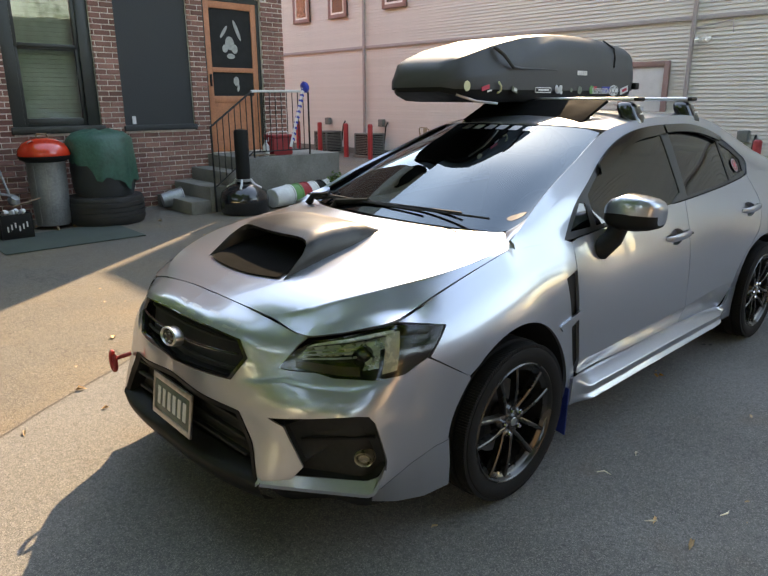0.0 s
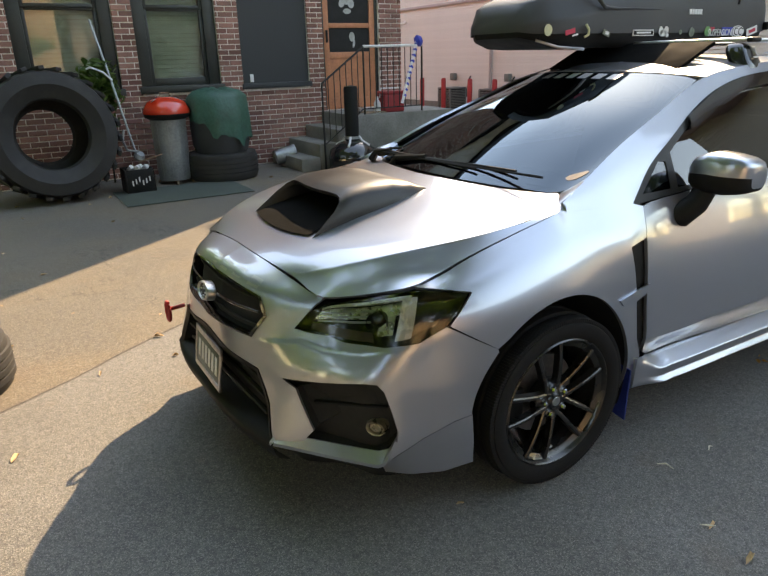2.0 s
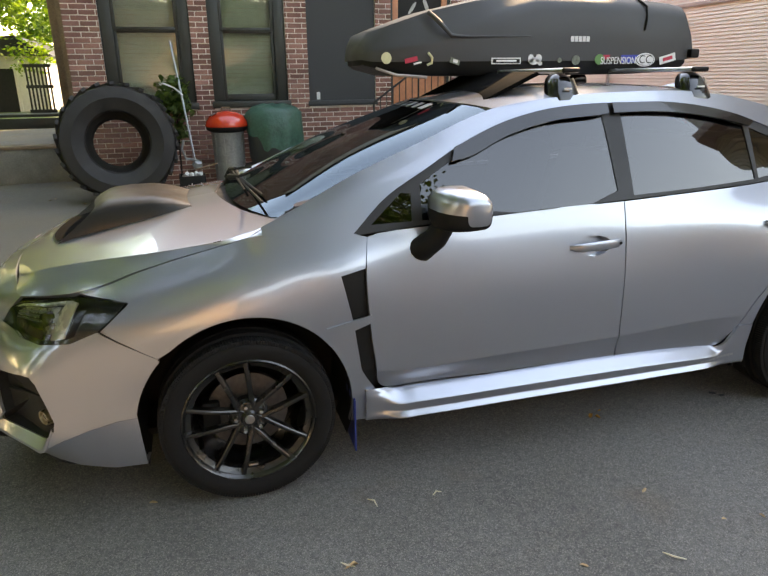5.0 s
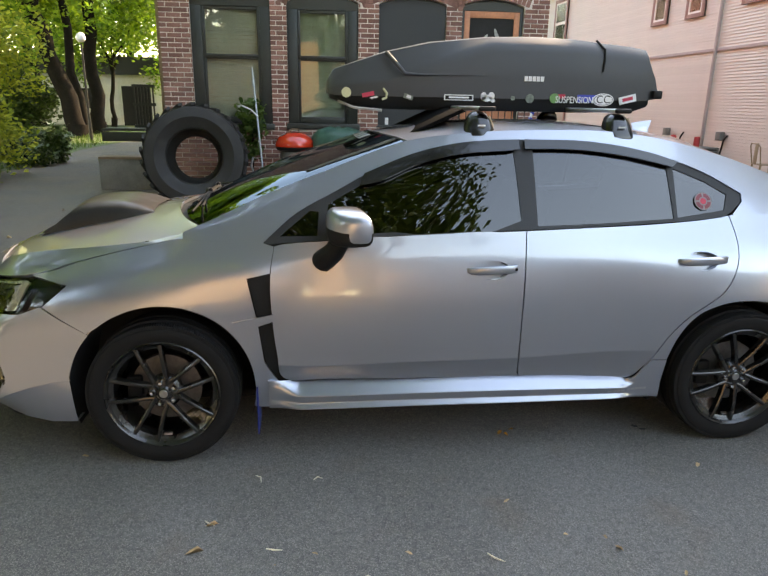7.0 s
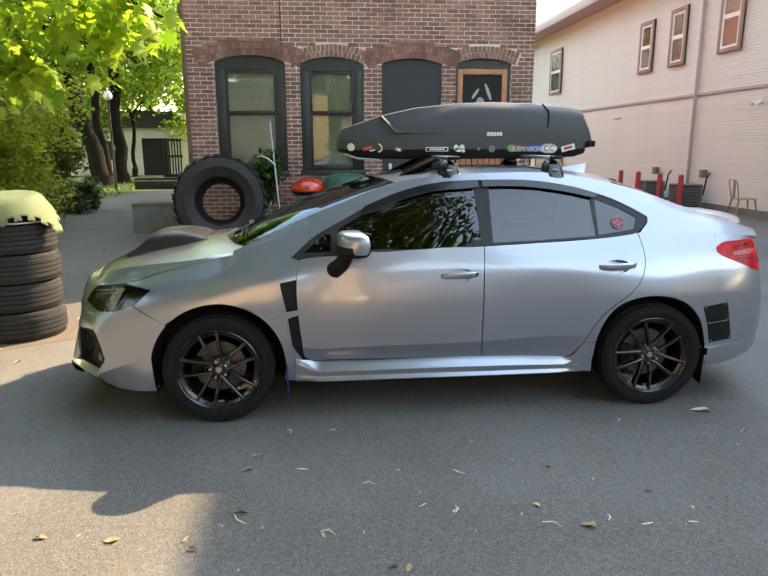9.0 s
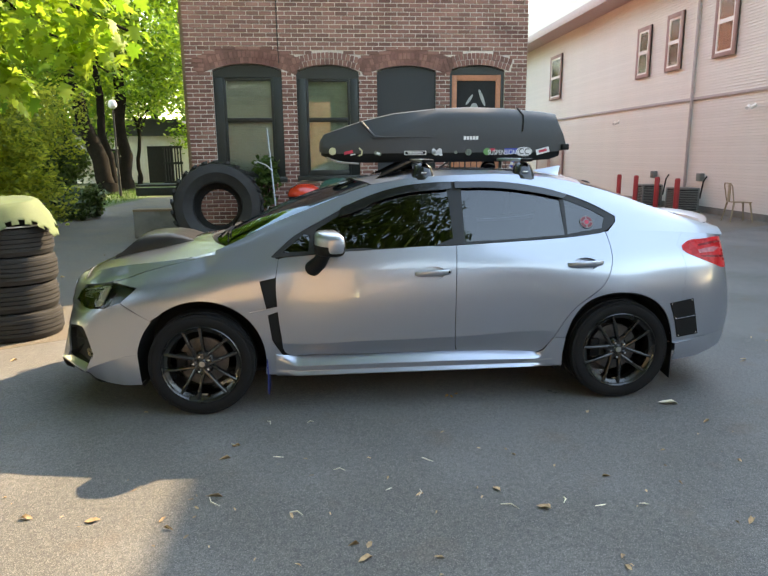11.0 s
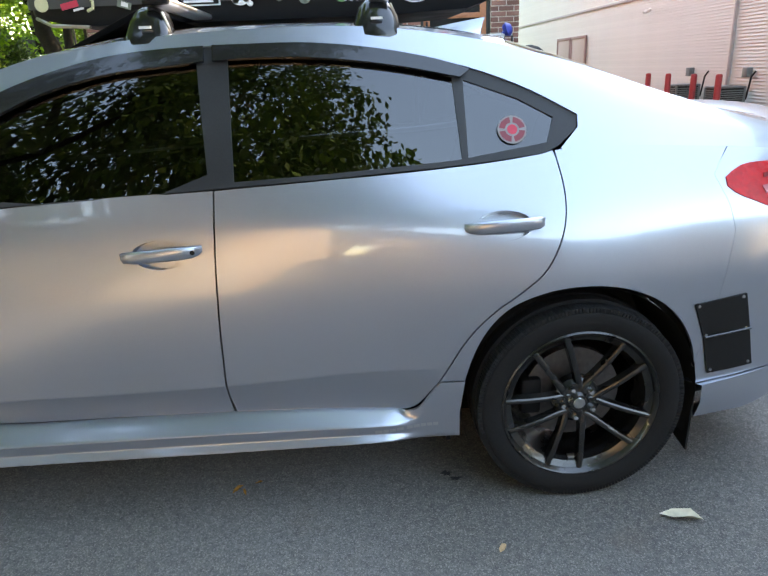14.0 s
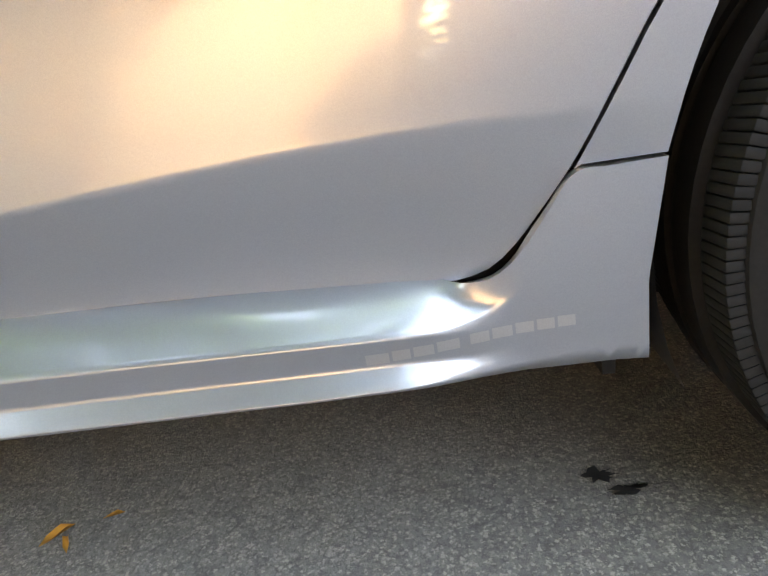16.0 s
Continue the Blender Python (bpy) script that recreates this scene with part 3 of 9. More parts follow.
M_PEACHBLIND = material("peach_blind", (0.78, 0.54, 0.42), 0.8, vary=0.08, scale=2, bump=0.1)
M_SHADE = material("grey_blind", (0.17, 0.15, 0.145), 0.8, vary=0.1, scale=2, bump=0.1)
def house_window(y0, y1, z0, z1):
    w = thing("house_window", "mauve framed sash window with a dark lower screen", "window", kind="structure", group="clapboard house windows")
    part("window_frame", box((SX - .05, y0, z0), (SX - .02, y1, z1)), M_DARK, w)
    for lo, hi in (((y0, z0), (y0 + .11, z1)), ((y1 - .11, z0), (y1, z1)), ((y0 + .11, z1 - .12), (y1 - .11, z1)), ((y0 + .11, z0), (y1 - .11, z0 + .10))):
        part("window_trim", box((SX - .085, lo[0], lo[1]), (SX - .03, hi[0], hi[1]), .006), M_TRIMPINK, w)
    m = (z0 + z1) / 2
    for a, b, mat in ((z0 + .10, m, M_SHADE), (m, z1 - .12, M_PEACHBLIND)):
        fr = bmesh.new()
        for lo, hi in (((y0 + .11, a), (y0 + .16, b)), ((y1 - .16, a), (y1 - .11, b)), ((y0 + .16, a), (y1 - .16, a + .05)), ((y0 + .16, b - .05), (y1 - .16, b))):
            add_box(fr, (SX - .07, lo[0], lo[1]), (SX - .045, hi[0], hi[1]))
        part("sash", fr, M_WHITEPAINT, w)
        part("pane", box((SX - .06, y0 + .15, a + .04), (SX - .057, y1 - .15, b - .04)), M_DULLPANE, w)
        part("blind", box((SX - .054, y0 + .15, a + .04), (SX - .051, y1 - .15, b - .04)), mat, w)
for q in ((14.53, 15.35, 3.75, 5.22), (12.78, 13.60, 3.75, 5.26), (10.40, 11.30, 3.80, 5.45), (21.9, 23.2, 3.73, 5.5)):
    house_window(*q)


def house_door(y0, y1, z1, mat):
    w = thing("side_door", "pale grey door in a mauve frame", "door", kind="structure")
    part("door_panel", box((SX - .055, y0 + .10, .16), (SX - .025, y1 - .10, z1 - .10), .006), mat, w)
    for lo, hi in (((y0, .16), (y0 + .10, z1)), ((y1 - .10, .16), (y1, z1)), ((y0 + .10, z1 - .10), (y1 - .10, z1))):
        part("door_trim", box((SX - .085, lo[0], lo[1]), (SX - .026, hi[0], hi[1]), .006), M_TRIMPINK, w)
M_PALEDOOR = material("pale_door_paint", (0.55, 0.54, 0.53), 0.5, vary=0.08)
house_door(3.44, 4.40, 2.20, M_PALEDOOR)
house_door(21.3, 22.9, 2.10, material("tan_door_paint", (0.38, 0.30, 0.27), 0.5, vary=0.1))
house_door(23.0, 24.6, 2.10, material("tan_door_paint", (0.38, 0.30, 0.27), 0.5, vary=0.1))
for y in (12.05, 3.10):
    ds = part("downspout", box((SX - .10, y - .034, .55), (SX - .03, y + .034, 6.3), .012), M_BOARDGREY)
    tagged(ds, "grey rectangular downspout on the clapboard wall", "downspout", kind="structure", group="downspouts")
for y, z in ((16.4, 2.52), (9.5, 2.56), (2.9, 2.55)):
    s = thing("security_light", "white twin security light on the wall", "light", (SX - .03, y, z), group="security lights")
    part("base", lathe([(0, .03), (.05, .03), (.055, 0)], 16, pose(0, 0, 0, 0, -90)), M_WHITEPAINT, s)
    for dy in (-.09, .09):
        part("lamp_head", lathe([(0, .07), (.03, .07), (.045, -.05), (.042, -.06), (0, -.05)], 16, pose(-.10, dy, -.03, 0, 60, 30 if dy > 0 else -30)), M_WHITEPAINT, s)
cond = part("conduit", tube([(SX - .05, 3.15, 2.60), (SX - .05, 3.15, 2.72), (SX - .05, 2.45, 2.82), (SX - .05, 2.42, 2.62)], .012, 8), M_BOARDGREY)
tagged(cond, "thin grey conduit on the clapboard wall", "conduit", kind="structure")


def bollard_mesh():
    return lathe([(0, .905), (.045, .90), (.062, .88), (.065, .86), (.065, 0), (0, 0)], 20)
first = None
for x, y in ((9.5, 10.75), (9.5, 11.75), (9.5, 12.93), (9.5, 13.99), (9.45, 1.45)):
    if first is None:
        first = part("bollard", bollard_mesh(), M_REDPAINT, at=pose(x, y, 0))
        tagged(first, "red painted steel bollard on the asphalt", "bollard", group="red bollards")
    else:
        copy_thing(first, pose(x, y, 0))


def ac_unit(x, y, turn=0):
    a = thing("air_conditioner", "grey green outdoor air conditioner by the wall", "air conditioner", (x, y, 0), turn, group="air conditioners")
    part("base_pad", box((-.33, -.33, 0), (.33, .33, .06), .01), M_CONCRETE, a)
    part("casing", box((-.27, -.27, .06), (.27, .27, .60), .02), M_DARK, a)
    for k in range(11):
        z = .10 + k * .044
        lv = bmesh.new()
        for s in (-1, 1):
            add_box(lv, (-.285, .275 * s - .008, z), (.285, .275 * s + .008, z + .022))
            add_box(lv, (.275 * s - .008, -.267, z), (.275 * s + .008, .267, z + .022))
        part("louvre", lv, M_ACGREEN, a)
    part("top_cover", box((-.295, -.295, .60), (.295, .295, .64), .015), M_ACGREEN, a)
    for sx in (-1, 1):
        for sy in (-1, 1):
            part("corner_post", box((.275 * sx - .02, .275 * sy - .02, .06), (.275 * sx + .02, .275 * sy + .02, .61), .004), M_ACGREEN, a)
    part("pipe", tube([(.27, -.22, .35), (.34, -.23, .36), (.40, -.23, .80), (.48, -.23, .92)], .02, 8), M_BLACK, a)
for y in (13.2, 11.35, 2.05):
    ac_unit(10.0, y)
for y in (13.7, 11.3, 2.0):
    b = part("meter_box", box((SX - .16, y - .09, .80), (SX - .022, y + .09, 1.0), .02), M_ACGREEN)
    tagged(b, "small grey meter box on the clapboard wall", "meter", group="meter boxes")

ch = thing("metal_chair", "tan metal cafe chair standing by the wall", "chair", (9.95, 8.95, 0), 80)
part("seat", box((-.20, -.20, .435), (.20, .20, .45), .012), M_CHAIR, ch)
for sx, sy in ((-1, -1), (1, -1), (-1, 1), (1, 1)):
    part("leg", tube([(.17 * sx, .17 * sy, .44), (.23 * sx, .24 * sy, 0)], [.022, .014], 8), M_CHAIR, ch)
part("back_frame", tube([(-.18, .18, .44), (-.20, .25, .80), (-.14, .27, .86), (.14, .27, .86), (.20, .25, .80), (.18, .18, .44)], .013, 8), M_CHAIR, ch)
part("back_splat", box((-.07, .215, .45), (.07, .225, .85), .004, pose(0, -.0, 0, -0)), M_CHAIR, ch)

# ---- porch, drive and lawn beyond ----
p = thing("porch", "weathered timber porch post and dark boards", "porch", kind="structure")
part("post", box((-2.10, 9.45, 0), (-1.95, 9.60, 4.2), .01), M_WOOD, p)
part("beam", box((-2.12, 9.43, 4.2), (-1.57, 9.62, 4.4), .01), M_WOOD, p)
for k in range(4):
    part("board", box((-2.95, 8.45 + .16 * k, .98), (-1.75, 8.59 + .16 * k, 1.02), .004), M_DARKTRIM, p)
part("board", box((-2.95, 8.44, .80), (-1.75, 8.47, .96), .004), M_DARKTRIM, p)
part("step", box((-2.95, 8.1, .52), (-1.75, 8.42, .56), .006), M_WOOD, p)
part("step", box((-2.95, 8.12, .0), (-1.75, 8.40, .52), .004), M_CONCRETE, p)
for k in range(7):
    part("baluster", box((-2.50 + k * .055, 8.98, 1.0), (-2.475 + k * .055, 9.01, 1.75)), M_DARKTRIM, p)
for z in (1.02, 1.4, 1.72):
    part("gate_rail", box((-2.52, 8.975, z), (-2.12, 9.015, z + .05)), M_DARKTRIM, p)
grass = bmesh.new()
lawn_poly = [(-60, 6), (-7.5, 6), (-5.6, 11.5), (-6.2, 17), (-6.0, 21), (-1.0, 24.5), (10, 27.2), (10, 70), (-60, 70)]
vs = [grass.verts.new((x, y, .006)) for x, y in lawn_poly]
grass.faces.new(vs)
lawn = part("lawn", grass, material("lawn_soil", (0.07, 0.10, 0.03), 0.95, vary=0.5, scale=1.2, grain=30, bump=0.8))
tagged(lawn, "patchy sunlit lawn beside the drive", "lawn", kind="structure")


def blades(name, n, place, size, mat, label, cat, seed):
    """Many small upright blades in one mesh."""
    r = random.Random(seed)
    verts, faces = [], []
    for _ in range(n):
        x, y = place(r)
        a, h = r.uniform(0, 6.28), size * r.uniform(.5, 1.3)
        dx, dy = math.cos(a) * size * .10, math.sin(a) * size * .10
        bx, by = r.uniform(-.4, .4) * h, r.uniform(-.4, .4) * h
        k = len(verts)
        verts += [(x - dx, y - dy, 0), (x + dx, y + dy, 0), (x + bx, y + by, h)]
        faces.append((k, k + 1, k + 2))
    me = bpy.data.meshes.new(name)
    me.from_pydata(verts, [], faces)
    me.materials.append(mat)
    ob = new(name, me)
    return tagged(ob, label, cat, kind="stuff")
def on_lawn(r):
    while True:
        x, y = r.uniform(-16, -5.3), r.uniform(9, 27)
        if x < -5.5 - .5 * r.random() - (0.6 if y > 14 else 0):
            return x, y
blades("grass", 9000, on_lawn, .16, M_GRASS, "rough grass along the drive", "grass", 3)


# ---- foliage ----
def leaves(name, clumps, n, size, mat, seed, droop=.3):
    """A crown of many small bent leaves gathered in clumps (x, y, z, radius)."""
    r = random.Random(seed)
    weights = [c[3] ** 2.2 for c in clumps]
    verts, faces = [], []
    for _ in range(n):
        cx, cy, cz, rad = r.choices(clumps, weights)[0]
        while True:
            p = Vector((r.uniform(-1, 1), r.uniform(-1, 1), r.uniform(-1, 1)))
            if p.length <= 1 and r.random() < .25 + .75 * p.length:
                break
        p = Vector((cx, cy, cz)) + p * rad * (1 + .25 * r.uniform(-1, 1))
        q = Euler((r.uniform(-.9, .9), r.uniform(-.9, .9), r.uniform(0, 6.28))).to_matrix()
        s = size * r.uniform(.6, 1.35)
        k = len(verts)
        for a, b, c in ((-.5, 0, 0), (-.12, -.36, -.06), (.55, 0, -droop * .5), (-.12, .36, -.06)):
            verts.append(tuple(p + q @ Vector((a, b, c)) * s))
        faces += [(k, k + 1, k + 2), (k, k + 2, k + 3)]
    me = bpy.data.meshes.new(name)
    me.from_pydata(verts, [], faces)
    me.materials.append(mat)
    return me


def limb(bm, a, b, r0, r1, seed, n=7, seg=9):
    r = random.Random(seed)
    a, b = Vector(a), Vector(b)
    pts = [a.lerp(b, k / (n - 1)) + (Vector((r.uniform(-1, 1), r.uniform(-1, 1), 0)) * (b - a).length * .025 if 0 < k < n - 1 else Vector()) for k in range(n)]
    add_tube(bm, pts, [r0 + (r1 - r0) * k / (n - 1) for k in range(n)], seg)
    return pts


def tree(x, y, lean, height, girth, crown, n, seed, label, leaf=.14, base=None, mat=None):
    t = thing("tree", label, "tree", (x, y, 0))
    r = random.Random(seed)
    bm = bmesh.new()
    fork = Vector((lean[0] * .45, lean[1] * .45, height * .45))
    limb(bm, (0, 0, -.1), fork, girth, girth * .68, seed, 8, 12)
    add_lathe(bm, [(girth * 1.5, -.05), (girth * 1.2, .15), (girth * 1.02, .5)], 12)
    tips = []
    for k in range(6):
        a = k * 1.05 + r.random()
        end = Vector((lean[0] + math.cos(a) * crown * .55, lean[1] + math.sin(a) * crown * .55, height * r.uniform(.72, .98)))
        pts = limb(bm, fork if k % 2 else fork * .85, end, girth * .45, girth * .08, seed + k, 7, 7)
        tips += [end, pts[4]]
    part("trunk", bm, M_BARK, t, "dark furrowed trunk and limbs", smooth=60)
    clumps = []
    for _ in range(26):
        a, d = r.uniform(0, 6.28), crown * math.sqrt(r.random())
        z = (base if base else height * .45) + (height * 1.05 - (base if base else height * .45)) * r.random()
        clumps.append((lean[0] + math.cos(a) * d, lean[1] + math.sin(a) * d, z, crown * r.uniform(.16, .34)))
    clumps += [(p.x, p.y, p.z, crown * .22) for p in tips]
    ob = new("crown", leaves("crown", clumps, n, leaf, mat or M_LEAF, seed))
    ob.parent = t
    return t
LT = "tall maple with a dark trunk and sunlit leaves"
tree(-8.35, 23.5, (-3.0, 0), 12, .36, 4.5, 14000, 11, LT, .2, 4.6)
tree(-8.5, 24.7, (-1.2, .3), 13, .2, 4.0, 11000, 12, LT, .2, 4.8)
tree(-8.45, 26.3, (-.1, .5), 13, .30, 4.6, 14000, 13, LT, .2, 4.0)
tree(-12.5, 22, (-1, 0), 12, .3, 4.6, 13000, 14, LT, .22, 1.6)
tree(-4.4, 33, (.4, 0), 9, .2, 3.2, 7000, 15, "small tree with reddish thin twigs and leaves", .2, 2.8)
tree(-14, 34, (0, 0), 14, .35, 5.5, 8000, 17, LT, .28, 3.0)
tree(-20, 26, (0, 0), 14, .35, 6, 8000, 18, LT, .28, 2.0)
for x, y, sd in ((-12, 47, 71), (-21, 44, 72), (-5, 52, 73), (-28, 36, 74)):
    tree(x, y, (0, 0), 14, .35, 5.5, 7000, sd, LT, .42, 1.2)
tree(-7.9, 11.8, (-.2, .2), 18, .32, 4.4, 26000, 20, LT, .36, 6.6)
tree(-9.8, 33.2, (.3, 0), 7.5, .12, 3.4, 9000, 22, "young tree in front of the white house", .2, 2.7)
tree(-8.8, 8.6, (-.3, .3), 15.5, .3, 4.4, 22000, 19, LT, .34, 5.6)
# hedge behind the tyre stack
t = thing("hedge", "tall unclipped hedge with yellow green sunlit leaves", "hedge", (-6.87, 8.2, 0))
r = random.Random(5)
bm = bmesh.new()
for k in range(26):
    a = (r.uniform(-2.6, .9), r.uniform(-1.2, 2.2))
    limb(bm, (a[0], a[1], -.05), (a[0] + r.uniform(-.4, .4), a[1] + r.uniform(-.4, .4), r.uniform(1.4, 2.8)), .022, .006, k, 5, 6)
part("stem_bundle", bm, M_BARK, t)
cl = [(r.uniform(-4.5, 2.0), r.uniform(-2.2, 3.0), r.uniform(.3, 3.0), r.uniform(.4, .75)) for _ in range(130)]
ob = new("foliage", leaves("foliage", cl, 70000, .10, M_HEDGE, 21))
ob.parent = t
# dark shrubs under the trees, with shade put into the leaf colour
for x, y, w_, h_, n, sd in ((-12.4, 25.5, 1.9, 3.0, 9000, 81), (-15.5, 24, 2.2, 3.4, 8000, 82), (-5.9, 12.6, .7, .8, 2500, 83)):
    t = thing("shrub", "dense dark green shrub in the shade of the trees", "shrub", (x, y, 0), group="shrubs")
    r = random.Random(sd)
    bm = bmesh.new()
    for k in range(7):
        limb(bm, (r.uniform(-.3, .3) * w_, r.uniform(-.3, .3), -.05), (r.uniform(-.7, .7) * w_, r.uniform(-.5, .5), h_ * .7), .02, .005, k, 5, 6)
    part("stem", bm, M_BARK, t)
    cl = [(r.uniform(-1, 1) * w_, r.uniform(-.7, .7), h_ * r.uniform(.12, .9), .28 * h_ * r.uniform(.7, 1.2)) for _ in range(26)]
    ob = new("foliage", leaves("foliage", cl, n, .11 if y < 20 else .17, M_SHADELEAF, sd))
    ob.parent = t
# leafy twig that hangs over the yard near the path
t = thing("young_maple", "young maple with a low branch of bright green leaves", "tree", (0, 0, 0))
bm = bmesh.new()
limb(bm, (-4.3, -4.3, -.1), (-4.1, -4.1, 3.2), .13, .09, 8, 8, 10)
limb(bm, (-4.1, -4.1, 3.15), (-4.6, -4.8, 7.5), .085, .02, 9, 8, 8)
limb(bm, (-4.1, -4.1, 3.4), (-2.2, -5.0, 7.0), .07, .02, 10, 8, 8)
limb(bm, (-2.9, -4.7, 5.6), (1.2, -5.8, 7.2), .05, .012, 12, 7, 8)
limb(bm, (-4.1, -4.1, 3.05), (-.55, -2.55, 2.28), .045, .012, 3, 9, 8)
limb(bm, (-.55, -2.55, 2.28), (.22, -2.42, 1.95), .012, .004, 4, 6, 6)
limb(bm, (-.75, -2.62, 2.32), (-.28, -2.40, 1.80), .010, .003, 5, 6, 6)
limb(bm, (-.35, -2.5, 2.19), (.06, -2.2, 1.86), .006, .003, 6, 5, 6)
part("twig", bm, M_BARK, t, smooth=60)
def maple(seed, clumps, n, size):
    """Five-lobed leaves hanging from a twig."""
    r = random.Random(seed)
    verts, faces = [], []
    for _ in range(n):
        cx, cy, cz, rad = r.choice(clumps)
        p = Vector((cx, cy, cz + .05)) + Vector((r.gauss(0, .62), r.gauss(0, .62), r.gauss(0, .45))) * rad
        q = Euler((r.uniform(-.8, .8), r.uniform(.1, 1.2), r.uniform(0, 6.28))).to_matrix()
        s = size * r.uniform(.7, 1.3)
        k = len(verts)
        rim = [(0, -.02), (.05, -.28), (.22, -.20), (.35, -.42), (.42, -.18), (.66, -.26), (.62, -.09), (.95, 0), (.62, .09), (.66, .26), (.42, .18), (.35, .42), (.22, .20), (.05, .28)]
        verts.append(tuple(p + q @ Vector((.35, 0, 0)) * s))
        for a, b in rim:
            verts.append(tuple(p + q @ Vector((a, b, -.35 * b * b - .12 * a * a)) * s))
        m = len(rim)
        faces += [(k, k + 1 + i, k + 1 + (i + 1) % m) for i in range(m)]
    me = bpy.data.meshes.new("leaf_cluster")
    me.from_pydata(verts, [], faces)
    me.materials.append(M_MAPLE)
    me.shade_smooth()
    return me
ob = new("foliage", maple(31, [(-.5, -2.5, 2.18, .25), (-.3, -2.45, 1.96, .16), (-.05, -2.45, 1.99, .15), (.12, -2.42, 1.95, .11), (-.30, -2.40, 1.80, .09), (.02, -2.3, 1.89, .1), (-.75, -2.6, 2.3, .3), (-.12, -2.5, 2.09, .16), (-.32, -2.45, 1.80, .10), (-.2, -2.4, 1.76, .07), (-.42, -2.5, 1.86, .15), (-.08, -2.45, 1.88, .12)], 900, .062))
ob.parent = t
tagged(ob, "lobed leaves with backlight put into their bright green", kind="stuff")
# the crown wears the darkened leaf, shade put into its colour
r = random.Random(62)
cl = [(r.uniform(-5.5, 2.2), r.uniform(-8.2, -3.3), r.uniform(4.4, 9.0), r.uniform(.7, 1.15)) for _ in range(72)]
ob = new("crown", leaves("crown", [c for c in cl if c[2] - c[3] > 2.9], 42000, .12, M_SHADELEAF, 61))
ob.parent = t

r = random.Random(64)
cl = [(r.uniform(-1.8, 2.8), r.uniform(-4.4, -1.4), r.uniform(6.9, 9.6), r.uniform(.45, .85)) for _ in range(24)]
ob = new("high_branch", leaves("high_branch", cl, 16000, .13, M_LEAF, 65))
ob.parent = t
bm = bmesh.new()
limb(bm, (-2.2, -5.0, 7.0), (1.8, -2.6, 8.6), .035, .010, 14, 8, 8)
part("limb", bm, M_BARK, t, smooth=60)
cl = [(r.uniform(-6.5, -.6), r.uniform(-2.6, 1.6), r.uniform(7.2, 10.0), r.uniform(.5, .95)) for _ in range(30)]
ob = new("high_branch", leaves("high_branch", cl, 18000, .14, M_LEAF, 66))
ob.parent = t
bm = bmesh.new()
limb(bm, (-2.6, -5.0, 6.6), (-3.4, .6, 8.8), .05, .012, 15, 8, 8)
part("limb", bm, M_BARK, t, smooth=60)

# far white house, street lamp, parked car beyond the trees
h = thing("white_house", "white painted house with a dark doorway beyond the trees", "house", kind="structure")
part("wall", box((-16.5, 35.6, 0), (-6.9, 42, 2.75), .01), M_WHITEPAINT, h)
part("roof", prism([(-17, 2.75), (-6.4, 2.75), (-8, 3.7), (-15.5, 3.7)], "y", 35.2, 42.4), M_PANELGREY, h)
part("doorway", box((-9.9, 35.52, 0), (-8.4, 35.6, 2.15), .01), M_DARK, h)
for a, b in ((-10.05, -9.9), (-8.4, -8.25)):
    part("door_trim", box((a, 35.50, 0), (b, 35.6, 2.25), .01), M_WHITEPAINT, h)
for x in (-12.2, -14.2, -15.6):
    win = part("window", box((x, 35.55, .9), (x + .7, 35.6, 2.0)), M_DARK, h)
    part("shutter", box((x - .3, 35.54, .85), (x - .05, 35.6, 2.05)), M_DARKTRIM, win)
far = thing("grey_house", "pale distant house across the street", "house", kind="structure")
part("wall", box((-7, 58, 0), (6, 66, 7)), M_WHITEPAINT, far)
part("roof", prism([(-7.5, 7), (6.5, 7), (-.5, 10.5)], "y", 57.5, 66.5), M_PANELGREY, far)
for x in (-6, -3.5, -1):
    part("window", box((x, 57.95, 1.2), (x + .9, 58, 2.6)), M_DARK, far)
lampost = thing("street_lamp", "street lamp with a white globe on a dark post", "street lamp", (-7.15, 21, 0))
part("post", tube([(0, 0, 0), (0, 0, 1), (0, 0, 3.3)], [.06, .045, .035], 10), M_IRON, lampost)
part("globe", lathe([(0, .30), (.10, .27), (.16, .15), (.15, .05), (.08, -.02), (0, -.02)], 20, Matrix.Translation((0, 0, 3.36))), M_WHITE, lampost)

# trees behind the path, which the glass and paint mirror
LB = "leafy tree at the edge of the yard"
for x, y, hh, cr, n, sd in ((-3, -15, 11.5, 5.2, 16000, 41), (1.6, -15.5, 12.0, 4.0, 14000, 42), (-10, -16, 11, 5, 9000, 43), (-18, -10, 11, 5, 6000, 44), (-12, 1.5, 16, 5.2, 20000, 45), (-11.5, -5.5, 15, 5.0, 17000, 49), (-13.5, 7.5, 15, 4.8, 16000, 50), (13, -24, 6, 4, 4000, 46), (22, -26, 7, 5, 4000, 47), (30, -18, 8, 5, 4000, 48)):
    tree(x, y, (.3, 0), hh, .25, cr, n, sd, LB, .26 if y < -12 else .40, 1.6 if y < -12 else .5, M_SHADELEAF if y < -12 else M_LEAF)
